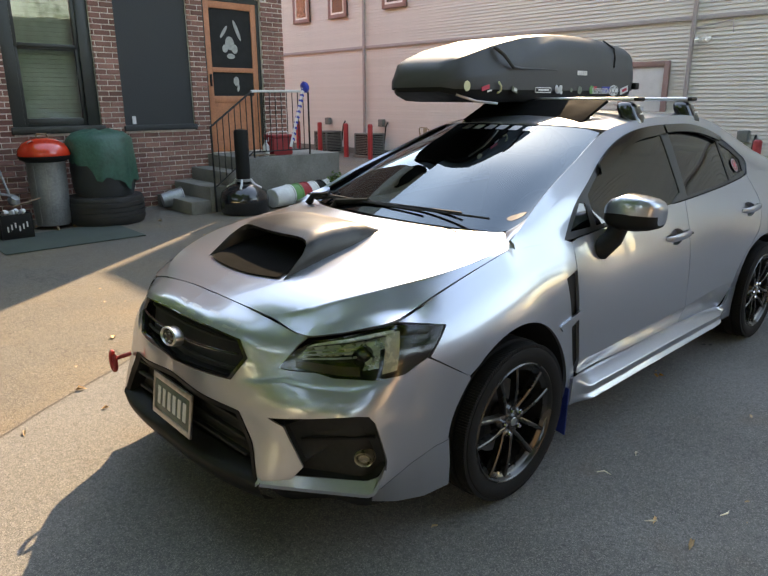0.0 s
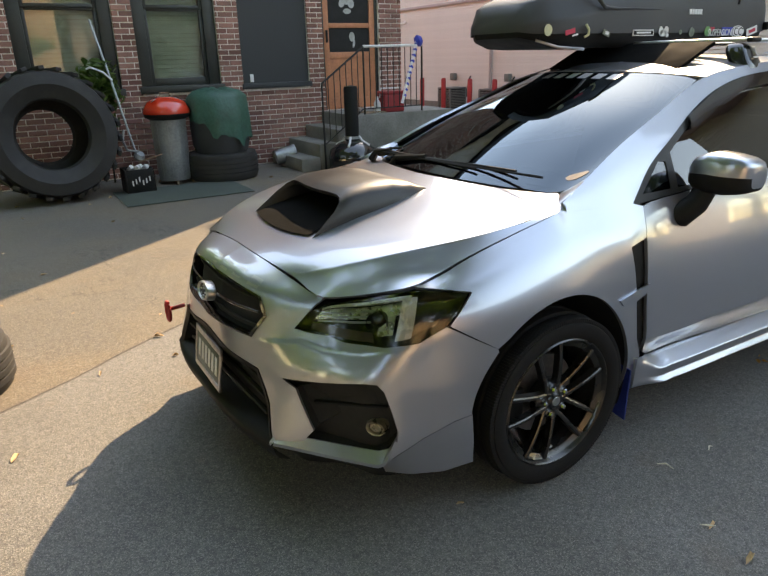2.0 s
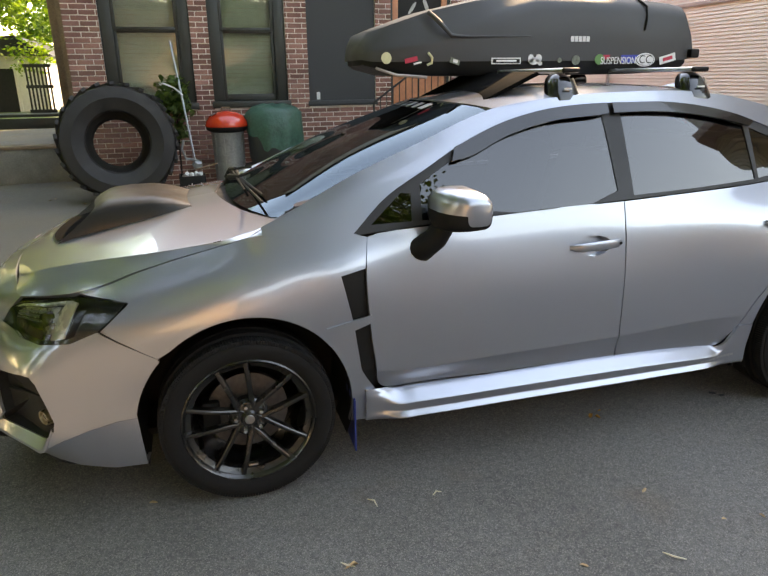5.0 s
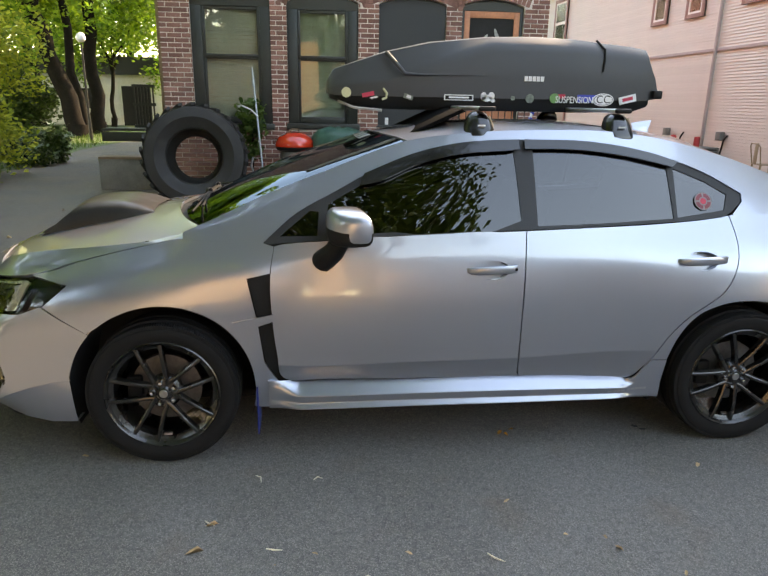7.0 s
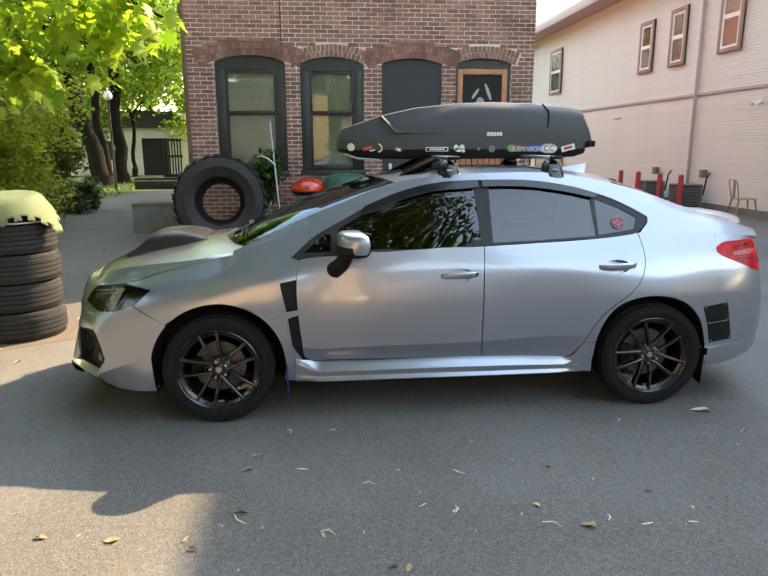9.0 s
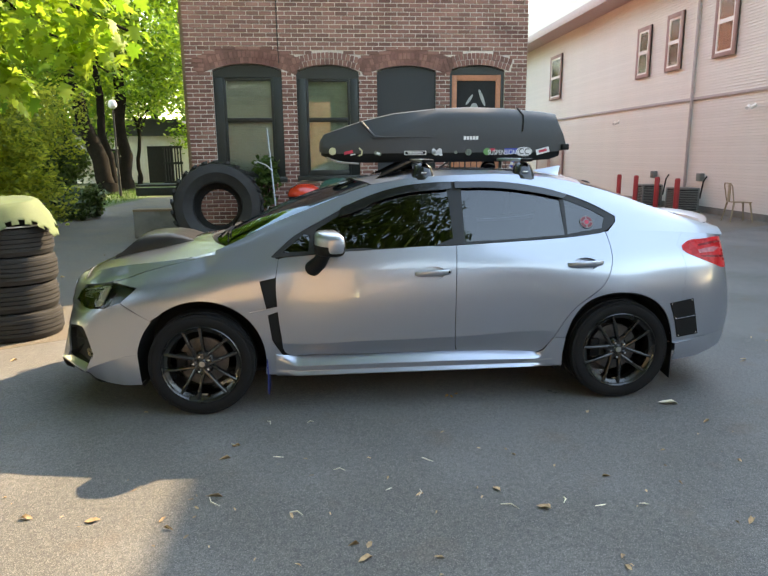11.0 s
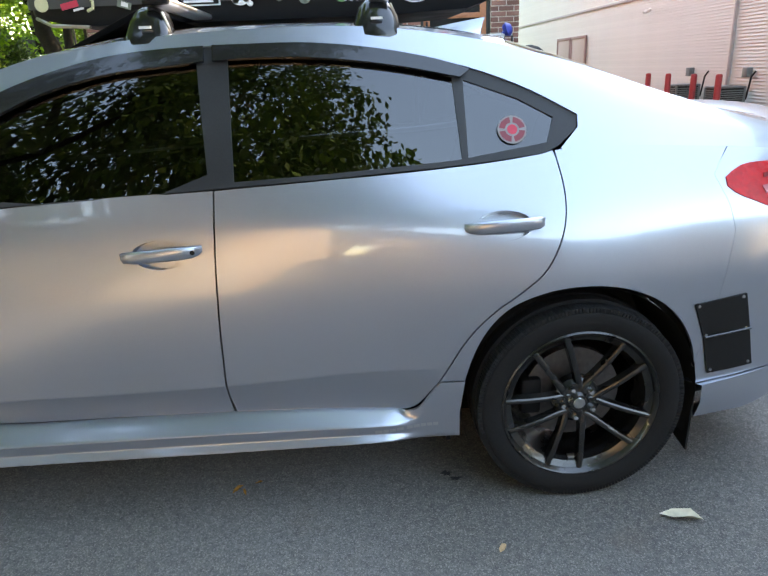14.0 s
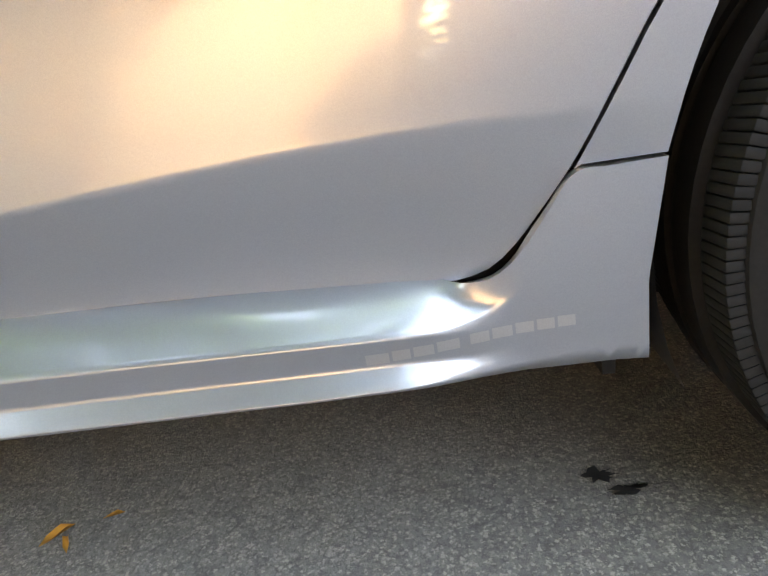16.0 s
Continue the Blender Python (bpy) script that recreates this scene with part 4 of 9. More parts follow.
# low garage block across the yard, in the sun
garage = thing("garage_block", "low peach painted garage block across the yard", "garage", kind="structure")
M_PEACH = material("peach_stucco", (0.64, 0.45, 0.28), 0.8, vary=0.12, scale=1.5, grain=30, bump=0.2)
GY = -9.3
part("wall", box((-14, GY - 5, 0), (1.0, GY, 4.0), .02), M_PEACH, garage)
part("roof", box((-14.2, GY - 5.2, 4.0), (1.2, GY + .2, 4.2), .02), M_PANELGREY, garage)
for k in range(4):
    x = -12.6 + 3.4 * k
    d = part("garage_door", box((x, GY + .003, 0), (x + 2.4, GY + .04, 2.1), .008), material("cream_door_paint", (0.58, 0.48, 0.36), 0.5, vary=0.1) if k == 0 else bpy.data.materials["cream_door_paint"], garage)
    for j in range(3):
        part("door_groove", box((x + .02, GY + .041, .5 + .52 * j), (x + 2.38, GY + .046, .53 + .52 * j)), M_BOARDGREY, d)
# unseen grey shingled house further along the yard, added for the doors to mirror
slate = thing("grey_neighbour_house", "unseen grey shingled house added for the car doors to mirror", "house", kind="structure")
# pale grey, set to lift the doors' reflections
M_SHINGLE = material("grey_shingle", (0.42, 0.385, 0.38), 0.85, vary=0.2, scale=2, grain=25, bump=0.3)
part("wall", box((1.6, GY - 6.5, 0), (16, GY - 1.5, 3.2), .02), M_SHINGLE, slate)
part("roof", prism([(GY - 7, 3.2), (GY - 1.1, 3.2), (GY - 4, 4.7)], "x", 1.3, 16.3), M_PANELGREY, slate)
for x in (4.2, 8.4, 12.6):
    win = part("window", box((x, GY - 1.497, 1.0), (x + .9, GY - 1.46, 2.5)), M_WHITEPAINT, slate)
    part("pane", box((x + .08, GY - 1.459, 1.1), (x + .82, GY - 1.45, 2.4)), M_BLACKGLOSS, win)

# ---- the car: front axle at x = 0, nose towards -x, its left side towards -y ----
def hermite(knots, pts, t):
    """Smooth curve through pts (n, ..., 3) at knots, for an array t."""
    k, p = np.asarray(knots, float), np.asarray(pts, float)
    d = np.diff(k)
    slope = np.diff(p, axis=0) / d.reshape((-1,) + (1,) * (p.ndim - 1))
    m = np.empty_like(p)
    m[0], m[-1] = slope[0], slope[-1]
    w = (d[1:] / (d[:-1] + d[1:])).reshape((-1,) + (1,) * (p.ndim - 1))
    m[1:-1] = w * slope[:-1] + (1 - w) * slope[1:]
    i = np.clip(np.searchsorted(k, t, "right") - 1, 0, len(k) - 2)
    h = d[i]
    s = (t - k[i]) / h
    sh = (-1,) + (1,) * (p.ndim - 1)
    s, h = s.reshape(sh), h.reshape(sh)
    return (2 * s**3 - 3 * s**2 + 1) * p[i] + (s**3 - 2 * s**2 + s) * h * m[i] + (-2 * s**3 + 3 * s**2) * p[i + 1] + (s**3 - s**2) * h * m[i + 1]


class Net:
    """A smooth surface through a net of points: columns (u) of rows (v)."""
    def __init__(self, cols, mirror=False):
        p = np.array(cols, float)
        self.p, self.edges = p, ()
        mid = p[:, p.shape[1] // 2]
        self.ku = np.concatenate([[0], np.cumsum(np.linalg.norm(np.diff(mid, axis=0), axis=1))])
        avg = np.linalg.norm(np.diff(p, axis=1), axis=2).mean(axis=0)
        self.kv = np.concatenate([[0], np.cumsum(avg)])
        uu, vv = np.meshgrid(np.linspace(0, self.ku[-1], 320), np.linspace(0, self.kv[-1], 120), indexing="ij")
        self.su, self.sv = uu.ravel(), vv.ravel()
        self.sp = self.at(self.su, self.sv)

    def at(self, u, v):
        u, v = np.clip(np.asarray(u, float), 0, self.ku[-1]), np.clip(np.asarray(v, float), 0, self.kv[-1])
        rows = hermite(self.ku, self.p, u)                  # (n, rows, 3)
        k, d = self.kv, np.diff(self.kv)
        out = np.empty((len(u), 3))
        slope = np.diff(rows, axis=1) / d[None, :, None]
        m = np.empty_like(rows)
        m[:, 0], m[:, -1] = slope[:, 0], slope[:, -1]
        w = (d[1:] / (d[:-1] + d[1:]))[None, :, None]
        m[:, 1:-1] = w * slope[:, :-1] + (1 - w) * slope[:, 1:]
        i = np.clip(np.searchsorted(k, v, "right") - 1, 0, len(k) - 2)
        n = np.arange(len(u))
        h = d[i][:, None]
        s = ((v - k[i]) / d[i])[:, None]
        out = (2 * s**3 - 3 * s**2 + 1) * rows[n, i] + (s**3 - 2 * s**2 + s) * h * m[n, i] + (-2 * s**3 + 3 * s**2) * rows[n, i + 1] + (s**3 - s**2) * h * m[n, i + 1]
        return out

    def normal(self, u, v):
        e = 2e-3
        a = self.at(np.minimum(u + e, self.ku[-1]), v) - self.at(np.maximum(u - e, 0), v)
        b = self.at(u, np.minimum(v + e, self.kv[-1])) - self.at(u, np.maximum(v - e, 0))
        n = np.cross(a, b)
        return n / np.maximum(np.linalg.norm(n, axis=1), 1e-9)[:, None]

    def find(self, pts, axes, near=None):
        """The (u, v) whose place agrees best with pts in the axes named; near: keep to samples that pass this test."""
        ax = ["xyz".index(a) for a in axes]
        ok = np.ones(len(self.su), bool) if near is None else near(self.sp)
        sp, su, sv = self.sp[ok][:, ax], self.su[ok], self.sv[ok]
        res = []
        for q in pts:
            i = np.argmin(((sp - q) ** 2).sum(1))
            u, v = su[i], sv[i]
            for _ in range(4):
                e = 1e-3
                f = self.at([u, u + e, u], [v, v, v + e])[:, ax]
                J = np.stack([(f[1] - f[0]) / e, (f[2] - f[0]) / e], 1)
                step = np.linalg.lstsq(J, np.asarray(q) - f[0], rcond=0.05)[0]
                step = np.clip(step, -0.02, 0.02)
                u, v = float(np.clip(u + step[0], 0, self.ku[-1])), float(np.clip(v + step[1], 0, self.kv[-1]))
            res.append((u, v))
        return res


def dense(poly, step, closed=True):
    out = []
    n = len(poly)
    for k in range(n if closed else n - 1):
        a, b = np.array(poly[k], float), np.array(poly[(k + 1) % n], float)
        c = max(1, int(np.linalg.norm(b - a) / step))
        out += [tuple(a + (b - a) * i / c) for i in range(c)]
    if not closed:
        out.append(tuple(poly[-1]))
    return out


def smooth_line(pts, n=8):
    """A smooth line through 2D points."""
    p = np.array(pts, float)
    k = np.concatenate([[0], np.cumsum(np.linalg.norm(np.diff(p, axis=0), axis=1))])
    t = np.linspace(0, k[-1], (len(pts) - 1) * n + 1)
    return [tuple(q) for q in hermite(k, p, t)]


def panel(name, net, uv, mat, parent, label="", step=0.04, lift=0.0, depth=0.014, mirror=True, holes=(), shade=None):
    """A sheet cut from a net along the closed line uv, its edge turned inwards by depth. Mirrored panels are made for both sides of the car."""
    bm = bmesh.new()
    for ring in (uv, *holes):
        vs = [bm.verts.new((u, v, 0)) for u, v in ring]
        for a, b in zip(vs, vs[1:] + vs[:1]):
            bm.edges.new((a, b))
    bmesh.ops.triangle_fill(bm, edges=list(bm.edges), use_beauty=True)
    us, vv = [q[0] for q in uv], [q[1] for q in uv]
    for axis, lo, hi in ((0, min(us), max(us)), (1, min(vv), max(vv))):
        c = max(1, int((hi - lo) / step))
        no = (1, 0, 0) if axis == 0 else (0, 1, 0)
        for i in range(1, c):
            co = [0, 0, 0]
            co[axis] = lo + (hi - lo) * i / c
            if axis == 1 and any(abs(co[1] - k) < step * .3 for k in net.edges):
                continue
            bmesh.ops.bisect_plane(bm, geom=list(bm.verts) + list(bm.edges) + list(bm.faces), plane_co=co, plane_no=no, dist=1e-5)
    for k in net.edges:
        if min(vv) < k < max(vv):
            bmesh.ops.bisect_plane(bm, geom=list(bm.verts) + list(bm.edges) + list(bm.faces), plane_co=(0, k, 0), plane_no=(0, 1, 0), dist=1e-5)
    bm.verts.index_update()
    U, V = np.array([v.co.x for v in bm.verts]), np.array([v.co.y for v in bm.verts])
    P, Nn = net.at(U, V), net.normal(U, V)
    if (Nn[:, 1].mean() > 0.2) or (abs(Nn[:, 1].mean()) <= 0.2 and Nn[:, 2].mean() < -0.2) or (abs(Nn[:, 1].mean()) <= 0.2 and abs(Nn[:, 2].mean()) <= 0.2 and Nn[:, 0].mean() > 0):
        Nn = -Nn
    P = P + Nn * lift
    if shade:
        Nn = shade(P, Nn)
    faces = [[v.index for v in f.verts] for f in bm.faces]
    rim = [(e.verts[0].index, e.verts[1].index) for e in bm.edges if len(e.link_faces) == 1]
    bm.free()
    verts = [tuple(p) for p in P]
    normals = [tuple(n) for n in Nn]
    made = []
    # orientation: faces should look along the normals
    fixed = []
    for f in faces:
        ring3 = P[f]
        fn = np.cross(ring3, np.roll(ring3, -1, axis=0)).sum(axis=0)
        fixed.append(f if fn @ Nn[f[0]] >= 0 else f[::-1])
    if depth:
        ids = sorted({k for e in rim for k in e})
        top, low = {}, {}
        for k in ids:
            top[k] = len(verts)
            verts.append(verts[k]), normals.append(None)
            low[k] = len(verts)
            verts.append(tuple(P[k] - Nn[k] * depth)), normals.append(None)
        for a, b in rim:
            fixed.append([top[a], top[b], low[b], low[a]])
    for s in ((1, -1) if mirror else (1,)):
        me = bpy.data.meshes.new(name)
        me.from_pydata([(x, y * s, z) for x, y, z in verts], [], [f if s == 1 else f[::-1] for f in fixed])
        me.materials.append(mat)
        me.shade_smooth()
        me.update()
        cn = []
        vn = [tuple(q.vector) for q in me.vertex_normals]
        for k, q in enumerate(normals):
            cn.append((q[0], q[1] * s, q[2]) if q is not None else vn[k])
        me.normals_split_custom_set_from_vertices(cn)
        ob = new(name, me)
        ob.parent = parent
        made.append(tagged(ob, label))
    return made


def column(x, rows):
    """A column of the body from (x, half-width, height) rows; x None takes the column's own."""
    return [((x if r[0] is None else r[0]), -r[1], r[2]) for r in rows]


CAR = thing("car", "silver metallic sedan with tinted windows and roof bars", "car")
BODY = Net([
    column(0, [(-.890, 0, .19), (-.945, 0, .32), (-.955, 0, .45), (-.948, 0, .58), (-.928, 0, .69), (-.885, 0, .785), (-.79, 0, .838)]),
    column(0, [(-.875, .22, .19), (-.935, .22, .32), (-.942, .22, .45), (-.934, .22, .58), (-.908, .22, .69), (-.868, .22, .78), (-.78, .22, .832)]),
    column(0, [(-.855, .40, .20), (-.910, .40, .31), (-.900, .40, .45), (-.878, .40, .58), (-.846, .40, .69), (-.815, .40, .76), (-.755, .40, .808)]),
    column(0, [(-.845, .53, .20), (-.905, .53, .305), (-.868, .53, .45), (-.835, .53, .58), (-.785, .52, .68), (-.755, .52, .745), (-.722, .53, .783)]),
    column(0, [(-.735, .64, .20), (-.797, .66, .30), (-.785, .665, .45), (-.770, .665, .58), (-.705, .65, .69), (-.655, .645, .765), (-.620, .635, .797)]),
    column(0, [(-.660, .745, .19), (-.690, .79, .295), (-.690, .785, .45), (-.675, .785, .58), (-.610, .77, .69), (-.550, .745, .785), (-.505, .72, .825)]),
    column(0, [(-.48, .79, .18), (-.50, .825, .30), (-.50, .825, .45), (-.49, .825, .58), (-.47, .815, .70), (-.42, .778, .80), (-.40, .725, .845)]),
    column(-.33, [(None, .81, .19), (None, .84, .32), (None, .84, .45), (None, .845, .59), (None, .838, .71), (-.32, .792, .81), (-.30, .728, .88)]),
    column(0, [(None, .82, .20), (None, .845, .33), (None, .85, .45), (None, .85, .60), (None, .845, .73), (None, .80, .85), (None, .724, .952)]),
    column(.11, [(None, .815, .205), (None, .842, .335), (None, .846, .45), (None, .845, .60), (None, .838, .73), (None, .797, .855), (None, .722, .974)]),
    column(.26, [(None, .805, .21), (None, .832, .34), (None, .834, .45), (None, .830, .60), (None, .824, .73), (None, .794, .855), (None, .728, .970)]),
    column(.40, [(None, .80, .22), (None, .825, .34), (None, .825, .45), (None, .82, .60), (None, .815, .73), (None, .792, .85), (None, .735, .964)]),
    column(.56, [(None, .80, .22), (None, .79, .345), (None, .818, .428), (None, .812, .60), (None, .802, .73), (None, .776, .86), (None, .740, .960)]),
    column(1.05, [(None, .80, .22), (None, .786, .34), (None, .816, .430), (None, .812, .60), (None, .801, .73), (None, .773, .87), (None, .738, .990)]),
    column(1.60, [(None, .80, .21), (None, .786, .335), (None, .816, .437), (None, .812, .60), (None, .801, .735), (None, .773, .88), (None, .733, 1.008)]),
    column(2.08, [(None, .80, .21), (None, .792, .335), (None, .816, .457), (None, .814, .60), (None, .805, .74), (None, .780, .89), (None, .718, 1.028)]),
    column(2.36, [(None, .80, .205), (None, .820, .34), (None, .828, .455), (None, .832, .60), (None, .823, .74), (None, .787, .895), (None, .700, 1.045)]),
    column(2.66, [(None, .80, .20), (None, .838, .34), (None, .846, .455), (None, .850, .60), (None, .840, .74), (None, .793, .90), (None, .690, 1.070)]),
    column(3.00, [(None, .765, .21), (None, .805, .335), (None, .812, .455), (None, .818, .60), (None, .814, .74), (None, .777, .90), (None, .690, 1.060)]),
    column(3.21, [(3.18, .74, .22), (None, .79, .345), (None, .797, .455), (None, .80, .60), (None, .796, .74), (None, .762, .90), (None, .690, 1.045)]),
    column(3.40, [(3.33, .66, .25), (None, .725, .36), (3.42, .735, .46), (3.42, .735, .60), (3.40, .735, .74), (3.37, .72, .90), (3.35, .665, 1.035)]),
    column(3.54, [(3.45, .48, .27), (None, .50, .37), (3.56, .50, .46), (3.55, .50, .60), (3.52, .50, .74), (3.48, .50, .90), (3.46, .48, 1.045)]),
    column(3.60, [(3.50, 0, .27), (None, 0, .37), (3.62, 0, .46), (3.61, 0, .60), (3.58, 0, .74), (3.54, 0, .90), (3.51, 0, 1.05)]),
])
def creased(net):
    """Adds rows close to the third one, sharp on the doors and smooth elsewhere."""
    cols, kv = [], net.kv
    below, above = kv[2] - .12 * (kv[2] - kv[1]), kv[2] + .07 * (kv[3] - kv[2])
    for k, u in enumerate(net.ku):
        c = net.p[k]
        soft = net.at([u, u], [below, above])
        hard = np.array([c[2] + .12 * (c[1] - c[2]), c[2] + .07 * (c[3] - c[2])])
        w = float(np.interp(c[3][0], [.40, .56, 2.08, 2.5], [0, 1, 1, 0]))
        q = soft * (1 - w) + hard * w
        cols.append([c[0], c[1], q[0], c[2], q[1], *c[3:]])
    net = Net(cols)
    k = net.kv
    net.edges = (k[2], (k[2] + k[3]) / 2, k[3], (k[3] + k[4]) / 2, k[4])
    return net
BODY = creased(BODY)
GREEN = Net([
    [(x, -wb, zb), (x, -(wb * .62 + wt * .38) - .006, zb + (zt - zb) * .38), (x, -(wb * .25 + wt * .75) - .008, zb + (zt - zb) * .75), (x, -wt, zt)]
    for x, zb, wb, zt, wt in (
        (.10, .972, .726, .990, .712), (.28, .966, .732, 1.064, .668), (.45, .952, .737, 1.142, .635), (.75, .972, .738, 1.255, .582), (1.10, .990, .738, 1.378, .528),
        (1.40, 1.000, .735, 1.418, .532), (1.73, 1.012, .730, 1.433, .534), (2.06, 1.026, .718, 1.428, .528), (2.36, 1.042, .700, 1.388, .522),
        (2.66, 1.068, .690, 1.312, .525), (3.00, 1.060, .690, 1.195, .560), (3.21, 1.045, .690, 1.125, .605), (3.40, 1.03, .68, 1.075, .62))])
SCREEN = Net([
    [(.05, 0, 1.022), (.50, 0, 1.232), (.97, 0, 1.400)],
    [(.075, -.30, 1.020), (.52, -.285, 1.228), (.99, -.25, 1.394)],
    [(.145, -.52, 1.016), (.58, -.465, 1.214), (1.05, -.40, 1.385)],
    [(.205, -.612, 1.014), (.635, -.530, 1.212), (1.08, -.46, 1.378)],
    [(.305, -.652, 1.054), (.685, -.575, 1.212), (1.10, -.50, 1.372)],
])
ROOF = Net([
    [(1.10, -.528, 1.378), (1.07, -.42, 1.388), (1.00, -.22, 1.400), (.965, 0, 1.404)],
    [(1.40, -.532, 1.418), (1.38, -.42, 1.436), (1.36, -.22, 1.450), (1.36, 0, 1.455)],
    [(1.73, -.534, 1.433), (1.73, -.42, 1.450), (1.73, -.22, 1.463), (1.73, 0, 1.468)],
    [(2.06, -.528, 1.428), (2.06, -.42, 1.443), (2.06, -.22, 1.455), (2.07, 0, 1.460)],
    [(2.36, -.522, 1.388), (2.37, -.42, 1.406), (2.40, -.22, 1.420), (2.43, 0, 1.424)],
    [(2.48, -.522, 1.360), (2.50, -.42, 1.378), (2.54, -.22, 1.394), (2.58, 0, 1.398)],
])
REARGLASS = Net([
    [(2.49, -.50, 1.355), (2.51, -.40, 1.372), (2.55, -.2, 1.388), (2.59, 0, 1.392)],
    [(2.78, -.52, 1.262), (2.80, -.40, 1.282), (2.84, -.2, 1.294), (2.87, 0, 1.298)],
    [(3.05, -.53, 1.160), (3.08, -.40, 1.172), (3.12, -.2, 1.180), (3.14, 0, 1.183)],
])
TRUNK = Net([
    [(3.03, -.60, 1.140), (3.07, -.40, 1.168), (3.11, -.2, 1.176), (3.13, 0, 1.178)],
    [(3.20, -.64, 1.098), (3.25, -.40, 1.122), (3.28, -.2, 1.130), (3.29, 0, 1.132)],
    [(3.36, -.655, 1.058), (3.40, -.42, 1.098), (3.43, -.2, 1.106), (3.45, 0, 1.108)],
    [(3.40, -.66, 1.035), (3.46, -.42, 1.072), (3.49, -.2, 1.080), (3.51, 0, 1.082)],
])
def folded_hood():
    """Rows from the wing's seam over a sharp fold to the middle line; columns from the front edge to the cowl."""
    seam = [(-.505, -.72, .827), (-.46, -.722, .837), (-.405, -.724, .851), (-.30, -.726, .880), (-.16, -.726, .916), (-.05, -.724, .941), (.03, -.722, .958)]
    fold = [(-.747, -.375, .814), (-.665, -.478, .852), (-.565, -.556, .883), (-.43, -.630, .911), (-.25, -.688, .935), (-.10, -.706, .952), (.01, -.706, .966)]
    middle = [(-.788, 0, .841), (-.705, 0, .876), (-.61, 0, .908), (-.46, 0, .941), (-.29, 0, .972), (-.14, 0, 1.002), (-.04, 0, 1.017)]
    edge = [(-.66, -.60, .794), (-.725, -.53, .786)]
    cols = []
    for k, (a, c, m) in enumerate(zip(seam, fold, middle)):
        a, c, m = np.array(a), np.array(c), np.array(m)
        dip = (1, .52, .24, .07, 0, 0, 0)[k]
        outer = [a + (c - a) * w + dip * (np.array(e) - (np.array(seam[0]) + (np.array(fold[0]) - np.array(seam[0])) * w)) for w, e in zip((.40, .66), edge)]
        outer.append(c + (outer[1] - c) * .10)
        inner = [np.array([m[0] + (c[0] - m[0]) * w ** 2, c[1] * w, m[2] + (c[2] - m[2]) * w ** 2]) for w in (.965, .72, .36)]
        cols.append([a] + outer + [c] + inner + [m])
    cols.append([(.075, -.721, .969), (.115, -.692, .984), (.150, -.664, .998), (.178, -.640, 1.006), (.190, -.628, 1.010), (.178, -.605, 1.010), (.10, -.45, 1.012), (.03, -.23, 1.021), (.0, 0, 1.024)])
    return Net(cols)
HOOD = folded_hood()


def fitted_hood(net, body):
    """Denser hood whose outer edge lies exactly on the body's top line, for a clean seam."""
    us = np.linspace(0, net.ku[-1], 25)
    top = body.at(np.linspace(0, body.ku[-1], 900), np.full(900, body.kv[-1]))
    side = top[(top[:, 0] > -.52) & (top[:, 0] < .5)]
    cols = []
    for k, u in enumerate(us):
        c = net.at(np.full(len(net.kv), u), net.kv)
        want = np.array([c[0][0], np.interp(c[0][0], side[:, 0], side[:, 1]), np.interp(c[0][0], side[:, 0], side[:, 2])])
        d = want - c[0] + np.array([0, .002, .001])
        for j, w in ((0, 1.0), (1, .55), (2, .2)):
            c[j] += d * w
        cols.append(c)
    return Net(cols)
HOOD = fitted_hood(HOOD, BODY)


class Sculpted:
    """A net with an offset along its normal, so that shelves and ridges can be pressed into it."""
    def __init__(self, net, offset):
        self.net, self.offset = net, offset
        self.ku, self.kv, self.edges, self.find = net.ku, net.kv, net.edges, net.find

    def at(self, u, v):
        p, n = self.net.at(u, v), self.net.normal(np.asarray(u, float), np.asarray(v, float))
        n = np.where(((n[:, 1] > .05) | ((abs(n[:, 1]) <= .05) & (n[:, 2] < 0)))[:, None], -n, n)
        n = np.where((n[:, 2] < -.6)[:, None], -n, n)
        return p + n * self.offset(p)[:, None]

    normal = Net.normal


def smoothstep(a, b, x):
    t = np.clip((x - a) / (b - a), 0, 1)
    return t * t * (3 - 2 * t)


def line_xz(pts, n=6, step=0.03):
    return dense(smooth_line(pts, n) if n else pts, step, closed=False)


def arc(cx, cz, r, a0, a1, n=24, rx=None):
    return [(cx + (rx or r) * math.cos(radians(a0 + (a1 - a0) * k / n)), cz + r * math.sin(radians(a0 + (a1 - a0) * k / n))) for k in range(n + 1)]


def side_cut(*lines, near=None):
    """A closed line on the body's side from pieces given in (x, z)."""
    pts = []
    for ln in lines:
        for q in ln:
            if not pts or math.hypot(q[0] - pts[-1][0], q[1] - pts[-1][1]) > 0.004:
                pts.append(q)
    if math.hypot(pts[0][0] - pts[-1][0], pts[0][1] - pts[-1][1]) < 0.004:
        pts.pop()
    return pts


def tidy(uv):
    out = []
    for q in uv:
        if not out or math.hypot(q[0] - out[-1][0], q[1] - out[-1][1]) > 0.004:
            out.append(q)
    while math.hypot(out[0][0] - out[-1][0], out[0][1] - out[-1][1]) < 0.004:
        out.pop()
    return out
GAP = 0.0025
on_side = lambda sp: (sp[:, 0] > -0.72) & (sp[:, 0] < 3.44)
FA, RA = (.027, .33, .388), (2.664, .318, .362)          # wheel arches: centre and radius

TOPMARK = [(9.0, 9.0)]
